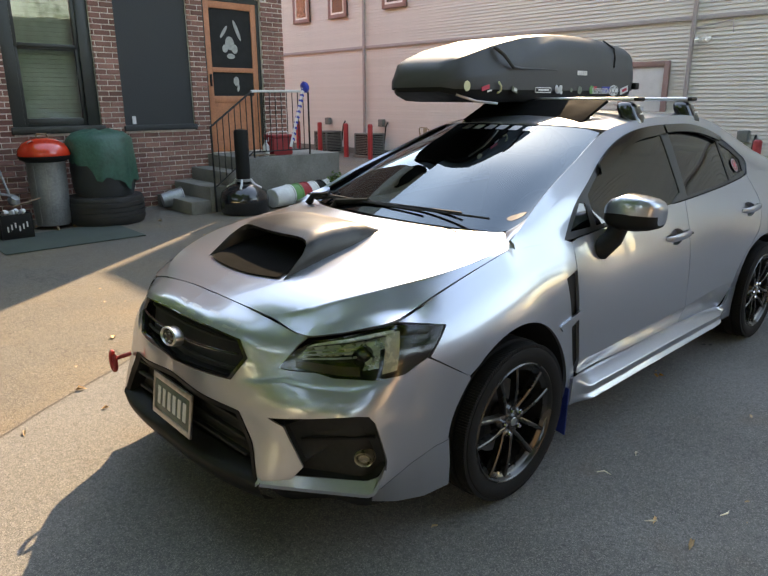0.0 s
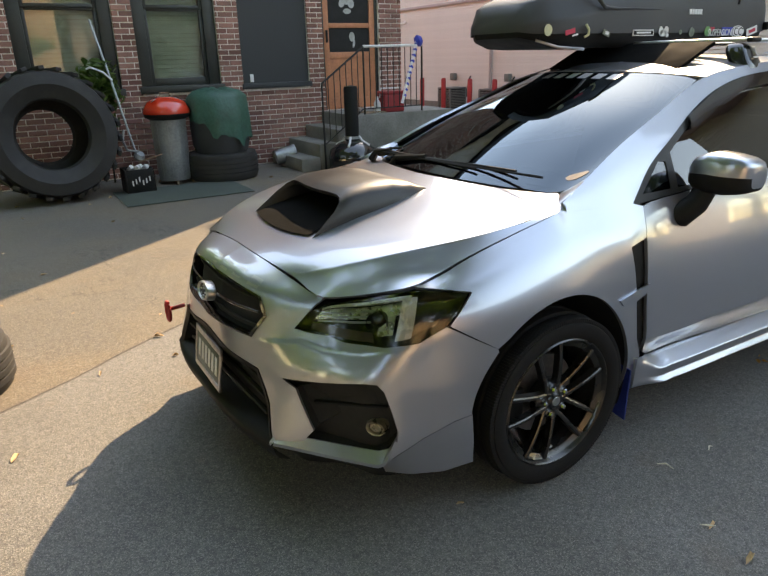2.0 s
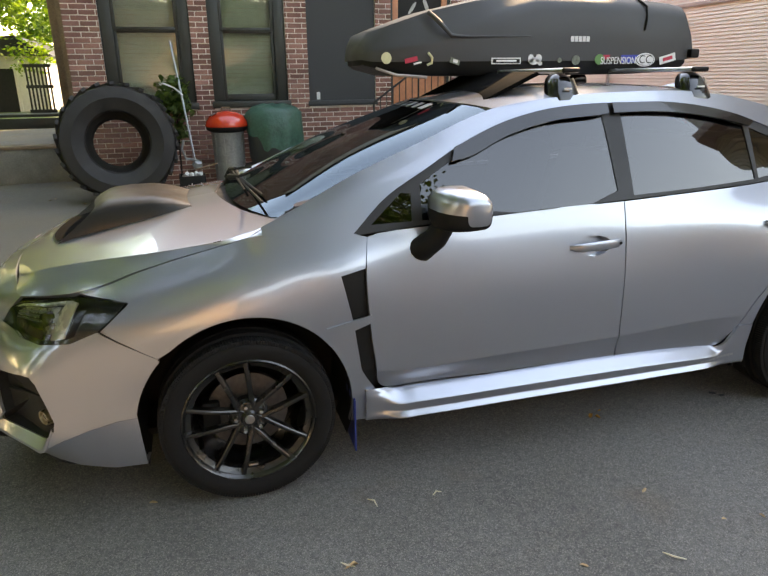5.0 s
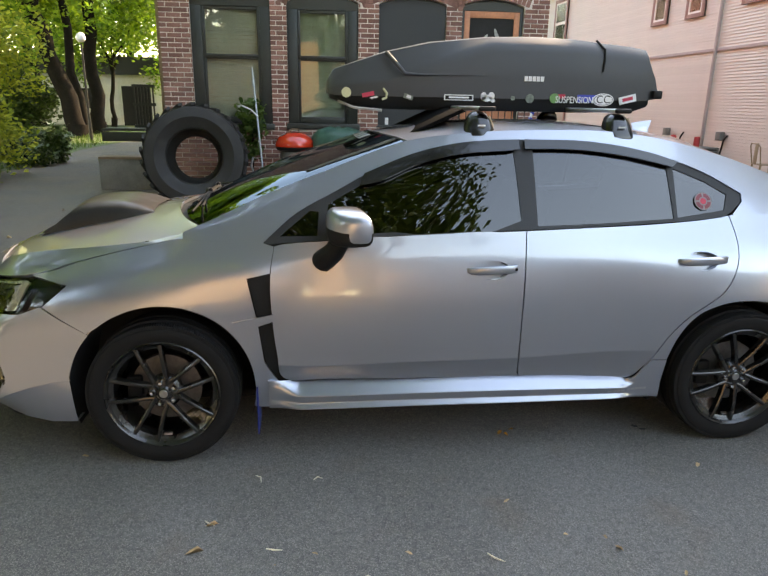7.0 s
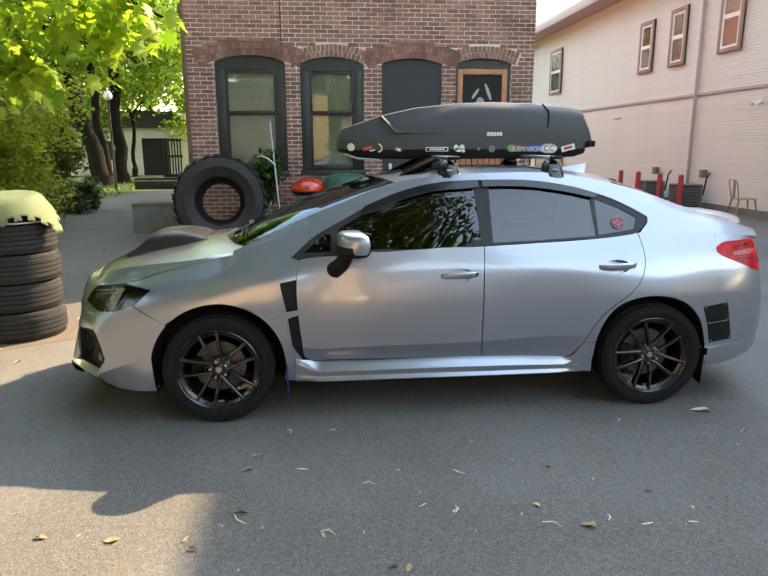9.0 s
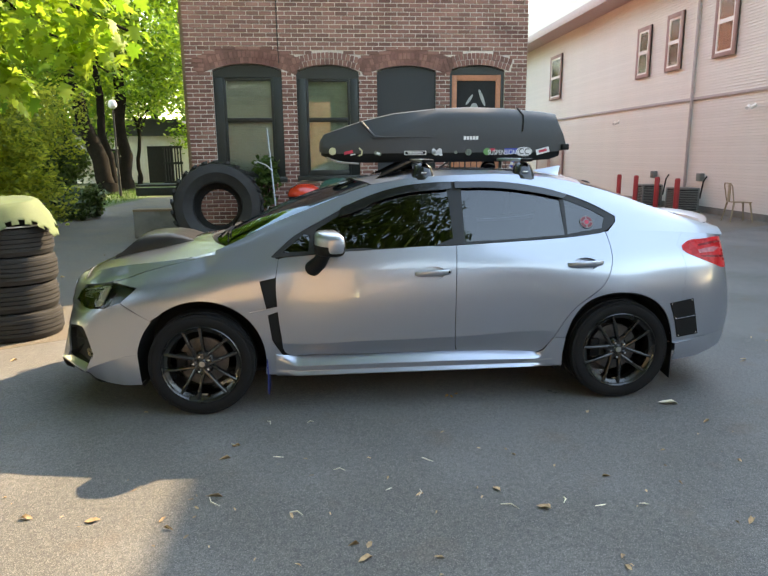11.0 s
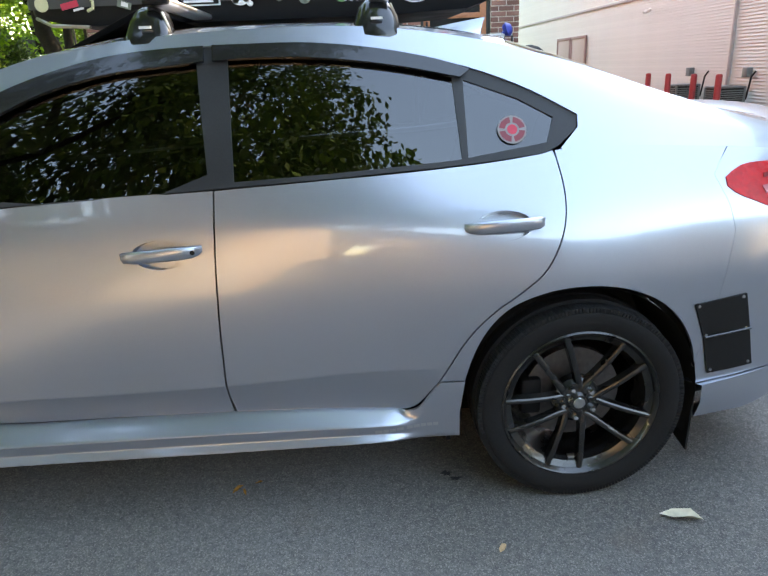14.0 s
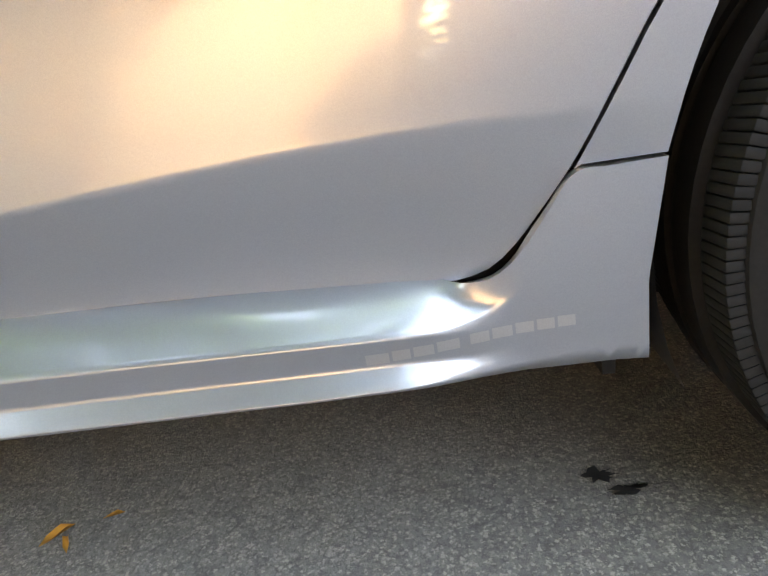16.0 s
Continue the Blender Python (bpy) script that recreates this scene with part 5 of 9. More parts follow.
# front wing: lamp tip, hood seam, A-pillar foot, door edge, arch
def shoulder_flow():
    """Lets the paint flow without an edge from the wing's top into the foot of the windscreen pillar."""
    def top_normals(net, v):
        u = np.linspace(0, net.ku[-1], 400)
        p, n = net.at(u, np.full(400, v)), net.normal(u, np.full(400, v))
        n = np.where(n[:, 1:2] > 0, -n, n)
        ok = (p[:, 0] > .05) & (p[:, 0] < .8) & (p[:, 1] < -.5)
        order = np.argsort(p[ok][:, 0])
        return p[ok][order], n[ok][order]
    (bp, bn), (gp, gn) = top_normals(BODY, BODY.kv[-1]), top_normals(GREEN, 0.0)
    def flow(p, n):
        x = p[:, 0]
        aim = np.stack([np.interp(x, bp[:, 0], bn[:, k]) + np.interp(x, gp[:, 0], gn[:, k]) for k in range(3)], axis=1)
        aim /= np.linalg.norm(aim, axis=1)[:, None]
        far = abs(p[:, 2] - np.interp(x, bp[:, 0], bp[:, 2]))
        w = ((1 - smoothstep(0, .11, far)) * smoothstep(.03, .12, x) * (1 - smoothstep(.42, .55, x)))[:, None]
        out = n * (1 - w) + aim * w
        return out / np.linalg.norm(out, axis=1)[:, None]
    return flow
FLOW = shoulder_flow()
arch_front = arc(FA[0], FA[1], FA[2], 137, -14, 40)
fender = side_cut(dense([(-.262, .606)] + arch_front[2:], .02, False), [(.415, .228)], line_xz([(.49, .225), (.492, .34), (.512, .352)], 0), line_xz([(.455, .45), (.43, .64), (.392, .82)], 0)[::1],
                  line_xz([(.392, .82), (.488, .838)], 0), line_xz([(.488, .842), (.506, .945)], 0), TOPMARK, line_xz([(-.42, .815), (-.335, .80)], 0), line_xz([(-.335, .795), (-.43, .715), (-.262, .606)], 0))
cut = fender.index(TOPMARK[0])
u_a, u_b = BODY.find([(.45, .963), (-.50, .822)], "xz", on_side)
uv_f = BODY.find(fender[:cut], "xz", on_side) + [(u, BODY.kv[-1]) for u in np.linspace(u_a[0], u_b[0], 40)] + BODY.find(fender[cut + 1:], "xz", on_side)
panel("front_wing", BODY, uv_f, M_PAINT, CAR, shade=FLOW)

# doors
front_edge = [(.492, .838), (.495, .64), (.512, .48), (.538, .36), (.56, .347)]
bottom_f = [(.60, .342), (1.05, .339), (1.23, .338), (1.598, .335)]
seam_b = [(1.606, .335), (1.598, .40), (1.597, .54), (1.602, .725), (1.613, 1.0)]
belt = [(.55, .955), (.76, .969), (1.05, .986), (1.34, .997), (1.613, 1.004)]
shift = lambda pts, d: [(x + d, z) for x, z in pts]
door_f = side_cut(line_xz([(.508, .945)] + front_edge, 5), line_xz(bottom_f, 4), line_xz(shift(seam_b, -GAP), 5), line_xz(belt[::-1], 4))
belt_r = [(1.618, 1.004), (1.94, 1.017), (2.25, 1.03), (2.45, 1.045), (2.592, 1.062)]
rear_edge = [(2.588, 1.065), (2.602, .967), (2.598, .89), (2.576, .816), (2.535, .745), (2.472, .690), (2.394, .632), (2.336, .575), (2.299, .526), (2.267, .471), (2.230, .408), (2.203, .371), (2.179, .341), (2.155, .321), (2.127, .3125), (2.09, .3125)]
def beside(pts, d):
    """A line beside another one in (x, z)."""
    p = np.array(pts, float)
    t = np.gradient(p, axis=0)
    t /= np.linalg.norm(t, axis=1)[:, None]
    return [tuple(q) for q in p + np.stack([-t[:, 1], t[:, 0]], 1) * d]
door_r = side_cut(line_xz(belt_r[:-1] + [(2.585, 1.062)], 4), line_xz(rear_edge, 4, .012), line_xz([(2.016, .319), (1.92, .324), (1.82, .328), (1.67, .332), (1.612, .334)], 3), line_xz(shift(seam_b, GAP), 5))
def cup_ring(x, z):
    return tidy(BODY.find([(x + .080 * math.cos(a), z - .002 + (.036 if math.sin(a) > 0 else .046) * math.sin(a)) for a in np.linspace(0, 2 * math.pi, 33)[:-1]], "xz", on_side))
CUP_F, CUP_R = cup_ring(1.455, .846), cup_ring(2.425, .882)
panel("front_door", BODY, BODY.find(door_f, "xz", on_side), M_PAINT, CAR, holes=[CUP_F])
panel("rear_door", BODY, tidy(BODY.find(door_r, "xz", on_side)), M_PAINT, CAR, holes=[CUP_R])
for q in (CUP_F, CUP_R):
    panel("handle_cup", BODY, q, M_PAINT, CAR, "hollow behind the door handle", lift=-.034, depth=-.034, step=.03)

# rear quarter and rear bumper
arch_rear = smooth_line([(2.309, .4105), (2.322, .46), (2.345, .522), (2.378, .580), (2.428, .633), (2.529, .681), (2.665, .698), (2.80, .675), (2.90, .622), (2.97, .545), (3.01, .46), (3.02, .40)], 4)
quarter = side_cut(beside(line_xz(rear_edge[:11], 4, .012), .0042), line_xz([(2.240, .4095), (2.309, .4105)], 0), arch_rear, line_xz([(3.02, .40), (3.02, .43)], 0), line_xz([(3.02, .43), (3.06, .60), (3.10, .83), (3.085, .90), (3.05, .98), (3.07, 1.01)], 0), TOPMARK)
cut = quarter.index(TOPMARK[0])
u_a, u_b = BODY.find([(3.10, 1.05), (2.60, 1.065)], "xz", on_side)
panel("rear_quarter", BODY, tidy(BODY.find(quarter[:cut], "xz", on_side) + [(u, BODY.kv[-1]) for u in np.linspace(u_a[0], u_b[0], 24)]), M_PAINT, CAR)

# nose: bumper skin with grille, intake, fog pockets and lamps left open
P3 = lambda *pts: BODY.find(dense(pts, .025, False), "xyz")
LAMP = [(-.790, -.478, .672), (-.765, -.515, .735), (-.722, -.565, .775), (-.62, -.64, .788), (-.505, -.724, .812), (-.42, -.766, .812), (-.338, -.790, .802), (-.375, -.805, .765), (-.44, -.812, .712), (-.53, -.800, .678), (-.62, -.752, .664), (-.70, -.655, .664), (-.735, -.60, .678)]
GRILLE = [(-.94, 0, .600), (-.875, -.325, .612), (-.850, -.378, .695), (-.846, -.335, .748), (-.905, 0, .776)]
INTAKE = [(-.90, -.495, .315), (-.885, -.45, .42), (-.888, -.375, .515), (-.955, 0, .552)]
# fog pocket from its inner tip along the top, round the outer corner, and back along the bottom
FOG_TOP = [(-.870, -.503, .526), (-.80, -.645, .552), (-.70, -.765, .574), (-.672, -.787, .572), (-.655, -.797, .548), (-.635, -.805, .475), (-.617, -.808, .405), (-.622, -.805, .372)]
FOG_IN = [(-.833, -.590, .338), (-.797, -.612, .380), (-.818, -.590, .44), (-.842, -.560, .508), (-.870, -.503, .524)]
CREASE = [(-.352, -.84, .392), (-.42, -.835, .388), (-.52, -.825, .362), (-.62, -.812, .328), (-.672, -.800, .300)]


def nose_relief(p):
    """A shelf below the lamps."""
    y, z = -p[:, 1], p[:, 2]
    edge = np.interp(y, [.30, .42, .52, .62, .72, .80], [.600, .618, .640, .634, .640, .662])
    fade = smoothstep(.34, .46, y) * (1 - smoothstep(.74, .82, y))
    shelf = -.0065 * smoothstep(-.002, .018, z - edge) * fade
    return shelf


NOSE = Sculpted(BODY, nose_relief)
top_v = BODY.kv[-1]
lip = [(-.345, -.825, .202), (-.45, -.805, .206), (-.55, -.79, .23), (-.690, -.785, .288), (-.835, -.66, .298), (-.905, -.53, .303)]
arch_nose = [(x, -.84, z) for x, z in arc(FA[0], FA[1], FA[2], 137, 169.5, 12)]
bumper = [(u, top_v) for u in np.linspace(0, BODY.ku[3] * 1.02, 14)] + P3(LAMP[1], LAMP[0]) + P3(*(LAMP[:7:-1])) + P3(LAMP[8], (-.262, -.842, .606)) + P3(*arch_nose) + P3(*CREASE) + P3((-.668, -.803, .315), (-.632, -.808, .372)) + P3(*FOG_TOP[::-1]) + P3(*FOG_IN[::-1]) + P3((-.87, -.545, .327), (-.91, -.500, .312)) + P3(*INTAKE) + P3((-.953, 0, .555), GRILLE[0]) + P3(*GRILLE)
ring = lambda pts: tidy(BODY.find(dense(pts, .02), "xyz"))
panel("front_bumper", NOSE, tidy(bumper), M_PAINT, CAR, depth=.010, step=.008)
half = lambda pts: tidy(P3(*pts))
panel("grille_backing", BODY, half(GRILLE), M_DARK, CAR, "black grille", lift=-.045, depth=0)
panel("intake_backing", BODY, half(INTAKE + [(-.93, 0, .30), (-.935, 0, .28), (-.90, -.3, .28), (-.89, -.50, .285)]), M_DARK, CAR, "black lower intake", lift=-.07, depth=0)


def both_sides(name, build, mat, label="", smooth=35):
    """Builds one part for each side of the car from a function that fills a bmesh for the left one."""
    for s in (1, -1):
        bm = bmesh.new()
        build(bm)
        bmesh.ops.scale(bm, vec=(1, s, 1), verts=bm.verts)
        bmesh.ops.recalc_face_normals(bm, faces=bm.faces)
        part(name, bm, mat, CAR, label, smooth=smooth)


def strip(bm, *lines):
    """Quads between lines of the same number of points."""
    rows = [[bm.verts.new(p) for p in ln] for ln in lines]
    for a, b in zip(rows, rows[1:]):
        for k in range(len(a) - 1):
            bm.faces.new((a[k], a[k + 1], b[k + 1], b[k]))
    return rows


def resample(pts, n):
    p = np.array(pts, float)
    k = np.concatenate([[0], np.cumsum(np.linalg.norm(np.diff(p, axis=0), axis=1))])
    return [Vector([np.interp(t, k, p[:, j]) for j in range(3)]) for t in np.linspace(0, k[-1], n)]


def ledge(bm):
    """Sloping shelf under the fog pocket that ends in a sharp lip and wraps up at its outer corner."""
    n = 28
    inner = resample([(-.895, -.505, .345), (-.833, -.592, .340), (-.74, -.688, .332), (-.665, -.768, .328), (-.640, -.795, .345), (-.624, -.806, .385)], n)
    outer = resample([(-.925, -.502, .308), (-.80, -.655, .303), (-.72, -.748, .299), (-.685, -.793, .299), (-.664, -.812, .312), (-.630, -.815, .385)], n)
    under = [p + Vector((0, 0, -.012)) for p in outer]
    back = [p + Vector((.035, .022, -.010)) for p in under]
    fall = [p + Vector((.012, .010, -.006)) for p in inner]
    strip(bm, fall, inner, outer)
    strip(bm, outer, under, back)
both_sides("bumper_ledge", ledge, M_PAINT, smooth=25)


def lower_corner(bm):
    """Flank below the bumper's crease, turned in towards the ground."""
    n = 22
    top = resample(CREASE, n)
    skin = NOSE.at(*np.array(BODY.find([tuple(q) for q in top], "xyz")).T)
    top = [Vector(q) for q in skin]
    low = resample([(-.340, -.834, .205), (-.45, -.818, .200), (-.56, -.790, .215), (-.635, -.758, .235)], n)
    mid = [a.lerp(b, .5) + Vector((0, -.006 * (1 - k / (n - 1)), 0)) for k, (a, b) in enumerate(zip(top, low))]
    inn = [p + Vector((.01, .06, .01)) for p in low]
    strip(bm, [p + Vector((0, -.0015, 0)) for p in top], mid, low, inn)
both_sides("bumper_flank", lower_corner, M_PAINT, smooth=40)


def pocket(bm):
    """Hollow behind the fog opening: walls, a shelf and a back."""
    outer_ = dense(FOG_IN[1:-1] + FOG_TOP[1:], .02, False)
    rim_ = [Vector(q) for q in NOSE.at(*np.array(BODY.find(outer_, "xyz")).T)] + resample([(-.622, -.800, .375), (-.640, -.788, .342), (-.668, -.765, .326), (-.74, -.688, .332), (-.833, -.592, .340)], 14)
    mid = sum(rim_, Vector()) / len(rim_)
    way = Vector((.62, .62, 0)).normalized()
    front = [bm.verts.new(p + (p - mid) * .01 + way * .006) for p in rim_]
    deep = [bm.verts.new(mid + (p - mid) * .97 + way * .045) for p in rim_]
    for k in range(len(rim_)):
        j = (k + 1) % len(rim_)
        bm.faces.new((front[k], front[j], deep[j], deep[k]))
    c = bm.verts.new(mid + way * .055)
    for k in range(len(rim_)):
        bm.faces.new((deep[k], deep[(k + 1) % len(rim_)], c))
both_sides("fog_pocket", pocket, M_DARK, "black textured fog lamp pocket")
both_sides("pocket_rib", lambda bm: add_tube(bm, [(-.79, -.585, .455), (-.70, -.675, .462), (-.625, -.765, .472)], .007, 6), M_BLACK)

valance = tidy(P3(*lip) + P3(lip[-1], (-.915, -.40, .28), (-.935, -.2, .275), (-.94, 0, .275)) + [(0, 0.0)] + [(u, 0.0) for u in np.linspace(0, BODY.find([(-.36, -.81, .19)], "xyz")[0][0], 30)][1:])
panel("front_lip", BODY, valance, M_BLACK, CAR, "black front lip", lift=-.030, depth=.01)
bm = bmesh.new()
rows = []
for y in np.linspace(-.515, .515, 29):
    a = abs(y) / .515
    x = -.980 + .062 * a ** 2.2
    z = .288 + .016 * a ** 2
    rows.append([bm.verts.new((x + dx, y, z + dz)) for dx, dz in ((.085, .030), (.03, .016), (.004, .006), (-.002, -.006), (.004, -.035), (.018, -.060), (.06, -.08))])
for a, b in zip(rows, rows[1:]):
    for k in range(6):
        bm.faces.new((a[k], b[k], b[k + 1], a[k + 1]))
bmesh.ops.recalc_face_normals(bm, faces=bm.faces)
part("front_chin", bm, M_BLACK, CAR, "black chin below the lower intake", smooth=50)
both_sides("intake_frame", lambda bm: strip(bm, *[[Vector(q) + Vector((dx, dy, dz)) for q in NOSE.at(*np.array(half(INTAKE)).T)] for dx, dy, dz in ((-.003, 0, 0), (-.001, .022, -.020), (.05, .03, -.024))]), M_BLACK, "black intake surround")
both_sides("grille_frame", lambda bm: strip(bm, *[[Vector(q) + (Vector((-.90, 0, .69)) - Vector(q)) * f + Vector((dx, 0, 0)) for q in NOSE.at(*np.array(half(GRILLE)).T)] for f, dx in ((-.01, -.002), (.03, -.006), (.06, .0), (.08, .05))]), M_BLACKGLOSS, "gloss black grille surround", smooth=30)
# grille bars
for k, z in enumerate((.640, .694, .735)):
    w = .345 if k == 1 else .32
    bm = bmesh.new()
    q = BODY.at(*np.array(BODY.find([(-.93 + .25 * abs(y) ** 1.6, y, z + .012 * (y / w) ** 2 * (k == 1)) for y in np.linspace(-w, 0, 13)], "xyz")).T)
    q[:, 0] += .004 if k == 1 else .03
    line = [tuple(a) for a in q] + [(a[0], -a[1], a[2]) for a in q[-2::-1]]
    add_tube(bm, line, .0055 if k == 1 else .006, 8)
    part("grille_bar", bm, M_BLACKGLOSS if k == 1 else M_DARK, CAR)
BADGE_AT = pose(-.944, -.0, .692, 0, -78, 0) @ Matrix.Diagonal((.90, 1.62, 1, 1))
bm = bmesh.new()
add_lathe(bm, [(.029, .006), (.030, .012), (.033, .016), (.0375, .012), (.039, .002), (.039, -.02)], 36)
bmesh.ops.transform(bm, matrix=BADGE_AT, verts=bm.verts)
badge = part("badge", bm, M_STEEL, CAR, "oval chrome badge with a dark centre")
bm = bmesh.new()
add_lathe(bm, [(.0, .010), (.0295, .009)], 36)
bmesh.ops.transform(bm, matrix=BADGE_AT, verts=bm.verts)
part("badge_field", bm, M_BLACKGLOSS, badge, "dark glossy centre")
for a in range(6):
    x, y = (.020, 0) if a == 0 else (.016 * math.cos(a * 1.2) - .004, .016 * math.sin(a * 1.2))
    bm = bmesh.new()
    add_lathe(bm, [(0, .013), (.0035, .012), (.0045, .009)], 10, Matrix.Translation((x, y, 0)))
    bmesh.ops.transform(bm, matrix=BADGE_AT, verts=bm.verts)
    part("badge_stud", bm, M_STEEL, badge)
for k in range(3):
    z = .35 + .06 * k
    part("intake_bar", box((-.895, -.40, z), (-.875, .40, z + .012), .004), M_DARK, CAR)
M_PLATE = material("plate_green", (0.05, 0.075, 0.06), 0.4, vary=0.2, bump=0.05)
# plate with raised bars in place of its characters
plate = part("number_plate", box((-.003, -.152, -.077), (.003, .152, .077), .002), M_PLATE, CAR, "dark green number plate in a steel frame", at=pose(-.965, 0, .428, 0, 8, 0))
fr = bmesh.new()
for lo, hi in (((-.006, -.158, .060), (.004, .158, .084)), ((-.006, -.158, -.084), (.004, .158, -.062)), ((-.006, -.158, -.084), (.004, -.144, .084)), ((-.006, .144, -.084), (.004, .158, .084))):
    add_box(fr, lo, hi, .002)
part("plate_frame", fr, M_STEEL, plate)
for k in range(6):
    y = -.105 + .042 * k
    part("plate_character", box((-.005, y - .012, -.036), (-.003, y + .012, .036)), M_BUCKET, plate)
# fog lamps and tow hook
for s in (1, -1):
    c = Vector((-.655, -.742, .398))
    aim = Vector((-.80, -.60 * s, 0))
    bm = lathe([(0, .008), (.018, .005), (.024, -.002), (.027, .010), (.031, .012), (.034, 0), (.034, -.03)], 28, Matrix.Translation(Vector((c[0], c[1] * s, c[2]))) @ aim.to_track_quat("Z", "Y").to_matrix().to_4x4() @ Matrix.Diagonal((1, .82, 1, 1)))
    part("fog_lamp", bm, M_FOGLAMP, CAR, "round clear fog lamp")
hook = [(-.885, .478, .475), (-.945, .480, .47)] + [(-.955, .495 + .026 * math.cos(a), .455 + .042 * math.sin(a)) for a in np.linspace(2.4, 8.2, 18)]
part("tow_hook", tube(hook, .009), M_REDPAINT, CAR, "red tow hook")

# head lamps: dark housing, reflectors and a clear cover
lamp_ring = ring(LAMP)
panel("lamp_cover", BODY, lamp_ring, M_CLEAR, CAR, "clear head lamp cover", lift=-.001, depth=0)
panel("lamp_housing", BODY, lamp_ring, M_BLACKGLOSS, CAR, "black head lamp housing", lift=-.055, depth=-.05)
LAMP_LOW = [(-.785, -.485, .676), (-.735, -.60, .670), (-.70, -.655, .664), (-.62, -.752, .664), (-.53, -.800, .678), (-.44, -.812, .712), (-.36, -.80, .775)]
LAMP_HIGH = [(-.770, -.508, .728), (-.722, -.565, .772), (-.67, -.60, .780), (-.62, -.64, .786), (-.505, -.724, .808), (-.42, -.766, .808), (-.36, -.785, .803)]
low_l, high_l = resample(LAMP_LOW, 60), resample(LAMP_HIGH, 60)


def lamp_piece(name, shape, mat, label, lift, depth=.008):
    """A piece inside the lamp, outlined by (along, up) from its inner lower corner, each from 0 to 1."""
    def spot(a, b):
        i = min(58, int(a * 59))
        f = a * 59 - i
        return low_l[i].lerp(low_l[i + 1], f).lerp(high_l[i].lerp(high_l[i + 1], f), b)
    pts = [spot(a, b) for a, b in dense(shape, .05)]
    panel(name, BODY, tidy(BODY.find([tuple(p) for p in pts], "xyz")), mat, CAR, label, lift=lift, depth=depth, step=.03)
lamp_piece("lamp_reflector", [(.05, .55), (.62, .62), (.66, .90), (.10, .90)], M_REFLECT, "bright upper reflector band", -.030)
lamp_piece("light_bracket", [(.56, .10), (.64, .12), (.72, .90), (.64, .93)], M_LIGHTGUIDE, "c-shaped light guide", -.014)
lamp_piece("light_bracket", [(.12, .90), (.68, .86), (.69, .95), (.12, .97)], M_LIGHTGUIDE, "c-shaped light guide", -.012)
lamp_piece("lamp_reflector", [(.46, .22), (.55, .24), (.58, .60), (.50, .58)], M_REFLECT, "bright square reflector", -.026)
lamp_piece("indicator", [(.06, .12), (.44, .10), (.44, .30), (.05, .40)], M_AMBER, "amber brown indicator strip", -.034)
for k in range(3):
    lamp_piece("reflector_fin", [(.10, .46 + .13 * k), (.46, .50 + .12 * k), (.46, .54 + .12 * k), (.10, .51 + .13 * k)], M_STEEL, "thin reflector fin", -.022, .010)
for s in (1, -1):
    bm = lathe([(0, .012), (.014, .010), (.024, .004), (.030, .0), (.033, .010), (.036, .008), (.036, -.02)], 28, pose(-.610, -.690, .722, 0, -90, 38))
    bmesh.ops.scale(bm, vec=(1, s, 1), verts=bm.verts)
    bmesh.ops.recalc_face_normals(bm, faces=bm.faces)
    part("lamp_projector", bm, M_BLACKGLOSS, CAR, "round dark projector lens")

# hood, with the scoop that stands on it
ku, kv = HOOD.ku[-1], HOOD.kv[-1]
rect = lambda net, a=0.0, b=1.0, c=0.0, d=1.0: tidy(dense([(net.ku[-1] * a, net.kv[-1] * c), (net.ku[-1] * b, net.kv[-1] * c), (net.ku[-1] * b, net.kv[-1] * d), (net.ku[-1] * a, net.kv[-1] * d)], .03))
panel("hood", HOOD, rect(HOOD, .0010, 1, .0110, 1), M_PAINT, CAR, step=.014)
hoodz = lambda x, y: HOOD.at(*np.array(HOOD.find([(x, -abs(y))], "xy")).T)[0][2]
def scoop():
    bm = bmesh.new()
    rows = []
    # stations back from the mouth: half-width, height above the hood
    for x, w, h, slant in ((-.680, .284, .094, .185), (-.62, .282, .103, .150), (-.52, .276, .106, .07), (-.40, .268, .101, .035), (-.28, .262, .084, .01), (-.19, .250, .054, 0), (-.120, .235, .010, 0)):
        sec = []
        for k in range(25):
            a = -1 + k / 12
            y = w * a
            t = (1 - abs(a) ** 8) ** .7 if abs(a) < 1 else 0
            y *= .93 + .07 * t
            xx = x + slant * t + .05 * a * a * (1 if x < -.4 else .4)
            sec.append(bm.verts.new((xx, y, hoodz(xx, y) + h * t - .004)))
        rows.append(sec)
    for a, b in zip(rows, rows[1:]):
        for k in range(24):
            bm.faces.new((a[k], b[k], b[k + 1], a[k + 1]))
    inner = []
    for v in rows[0]:
        inner.append(bm.verts.new((v.co.x + .006, v.co.y * .955, v.co.z - .014)))
    deep = [bm.verts.new((v.co.x + .16, v.co.y * .9, v.co.z - .020)) for v in rows[0]]
    for a, b in ((inner, rows[0]), (deep, inner)):
        for k in range(24):
            bm.faces.new((a[k], b[k], b[k + 1], a[k + 1]))
    bmesh.ops.recalc_face_normals(bm, faces=bm.faces)
    return bm
part("hood_scoop", scoop(), M_SCOOP, CAR, "gloss black hood scoop", smooth=60)
# duct floor and back, with the mouth's deep shade put into the colour
bm = bmesh.new()
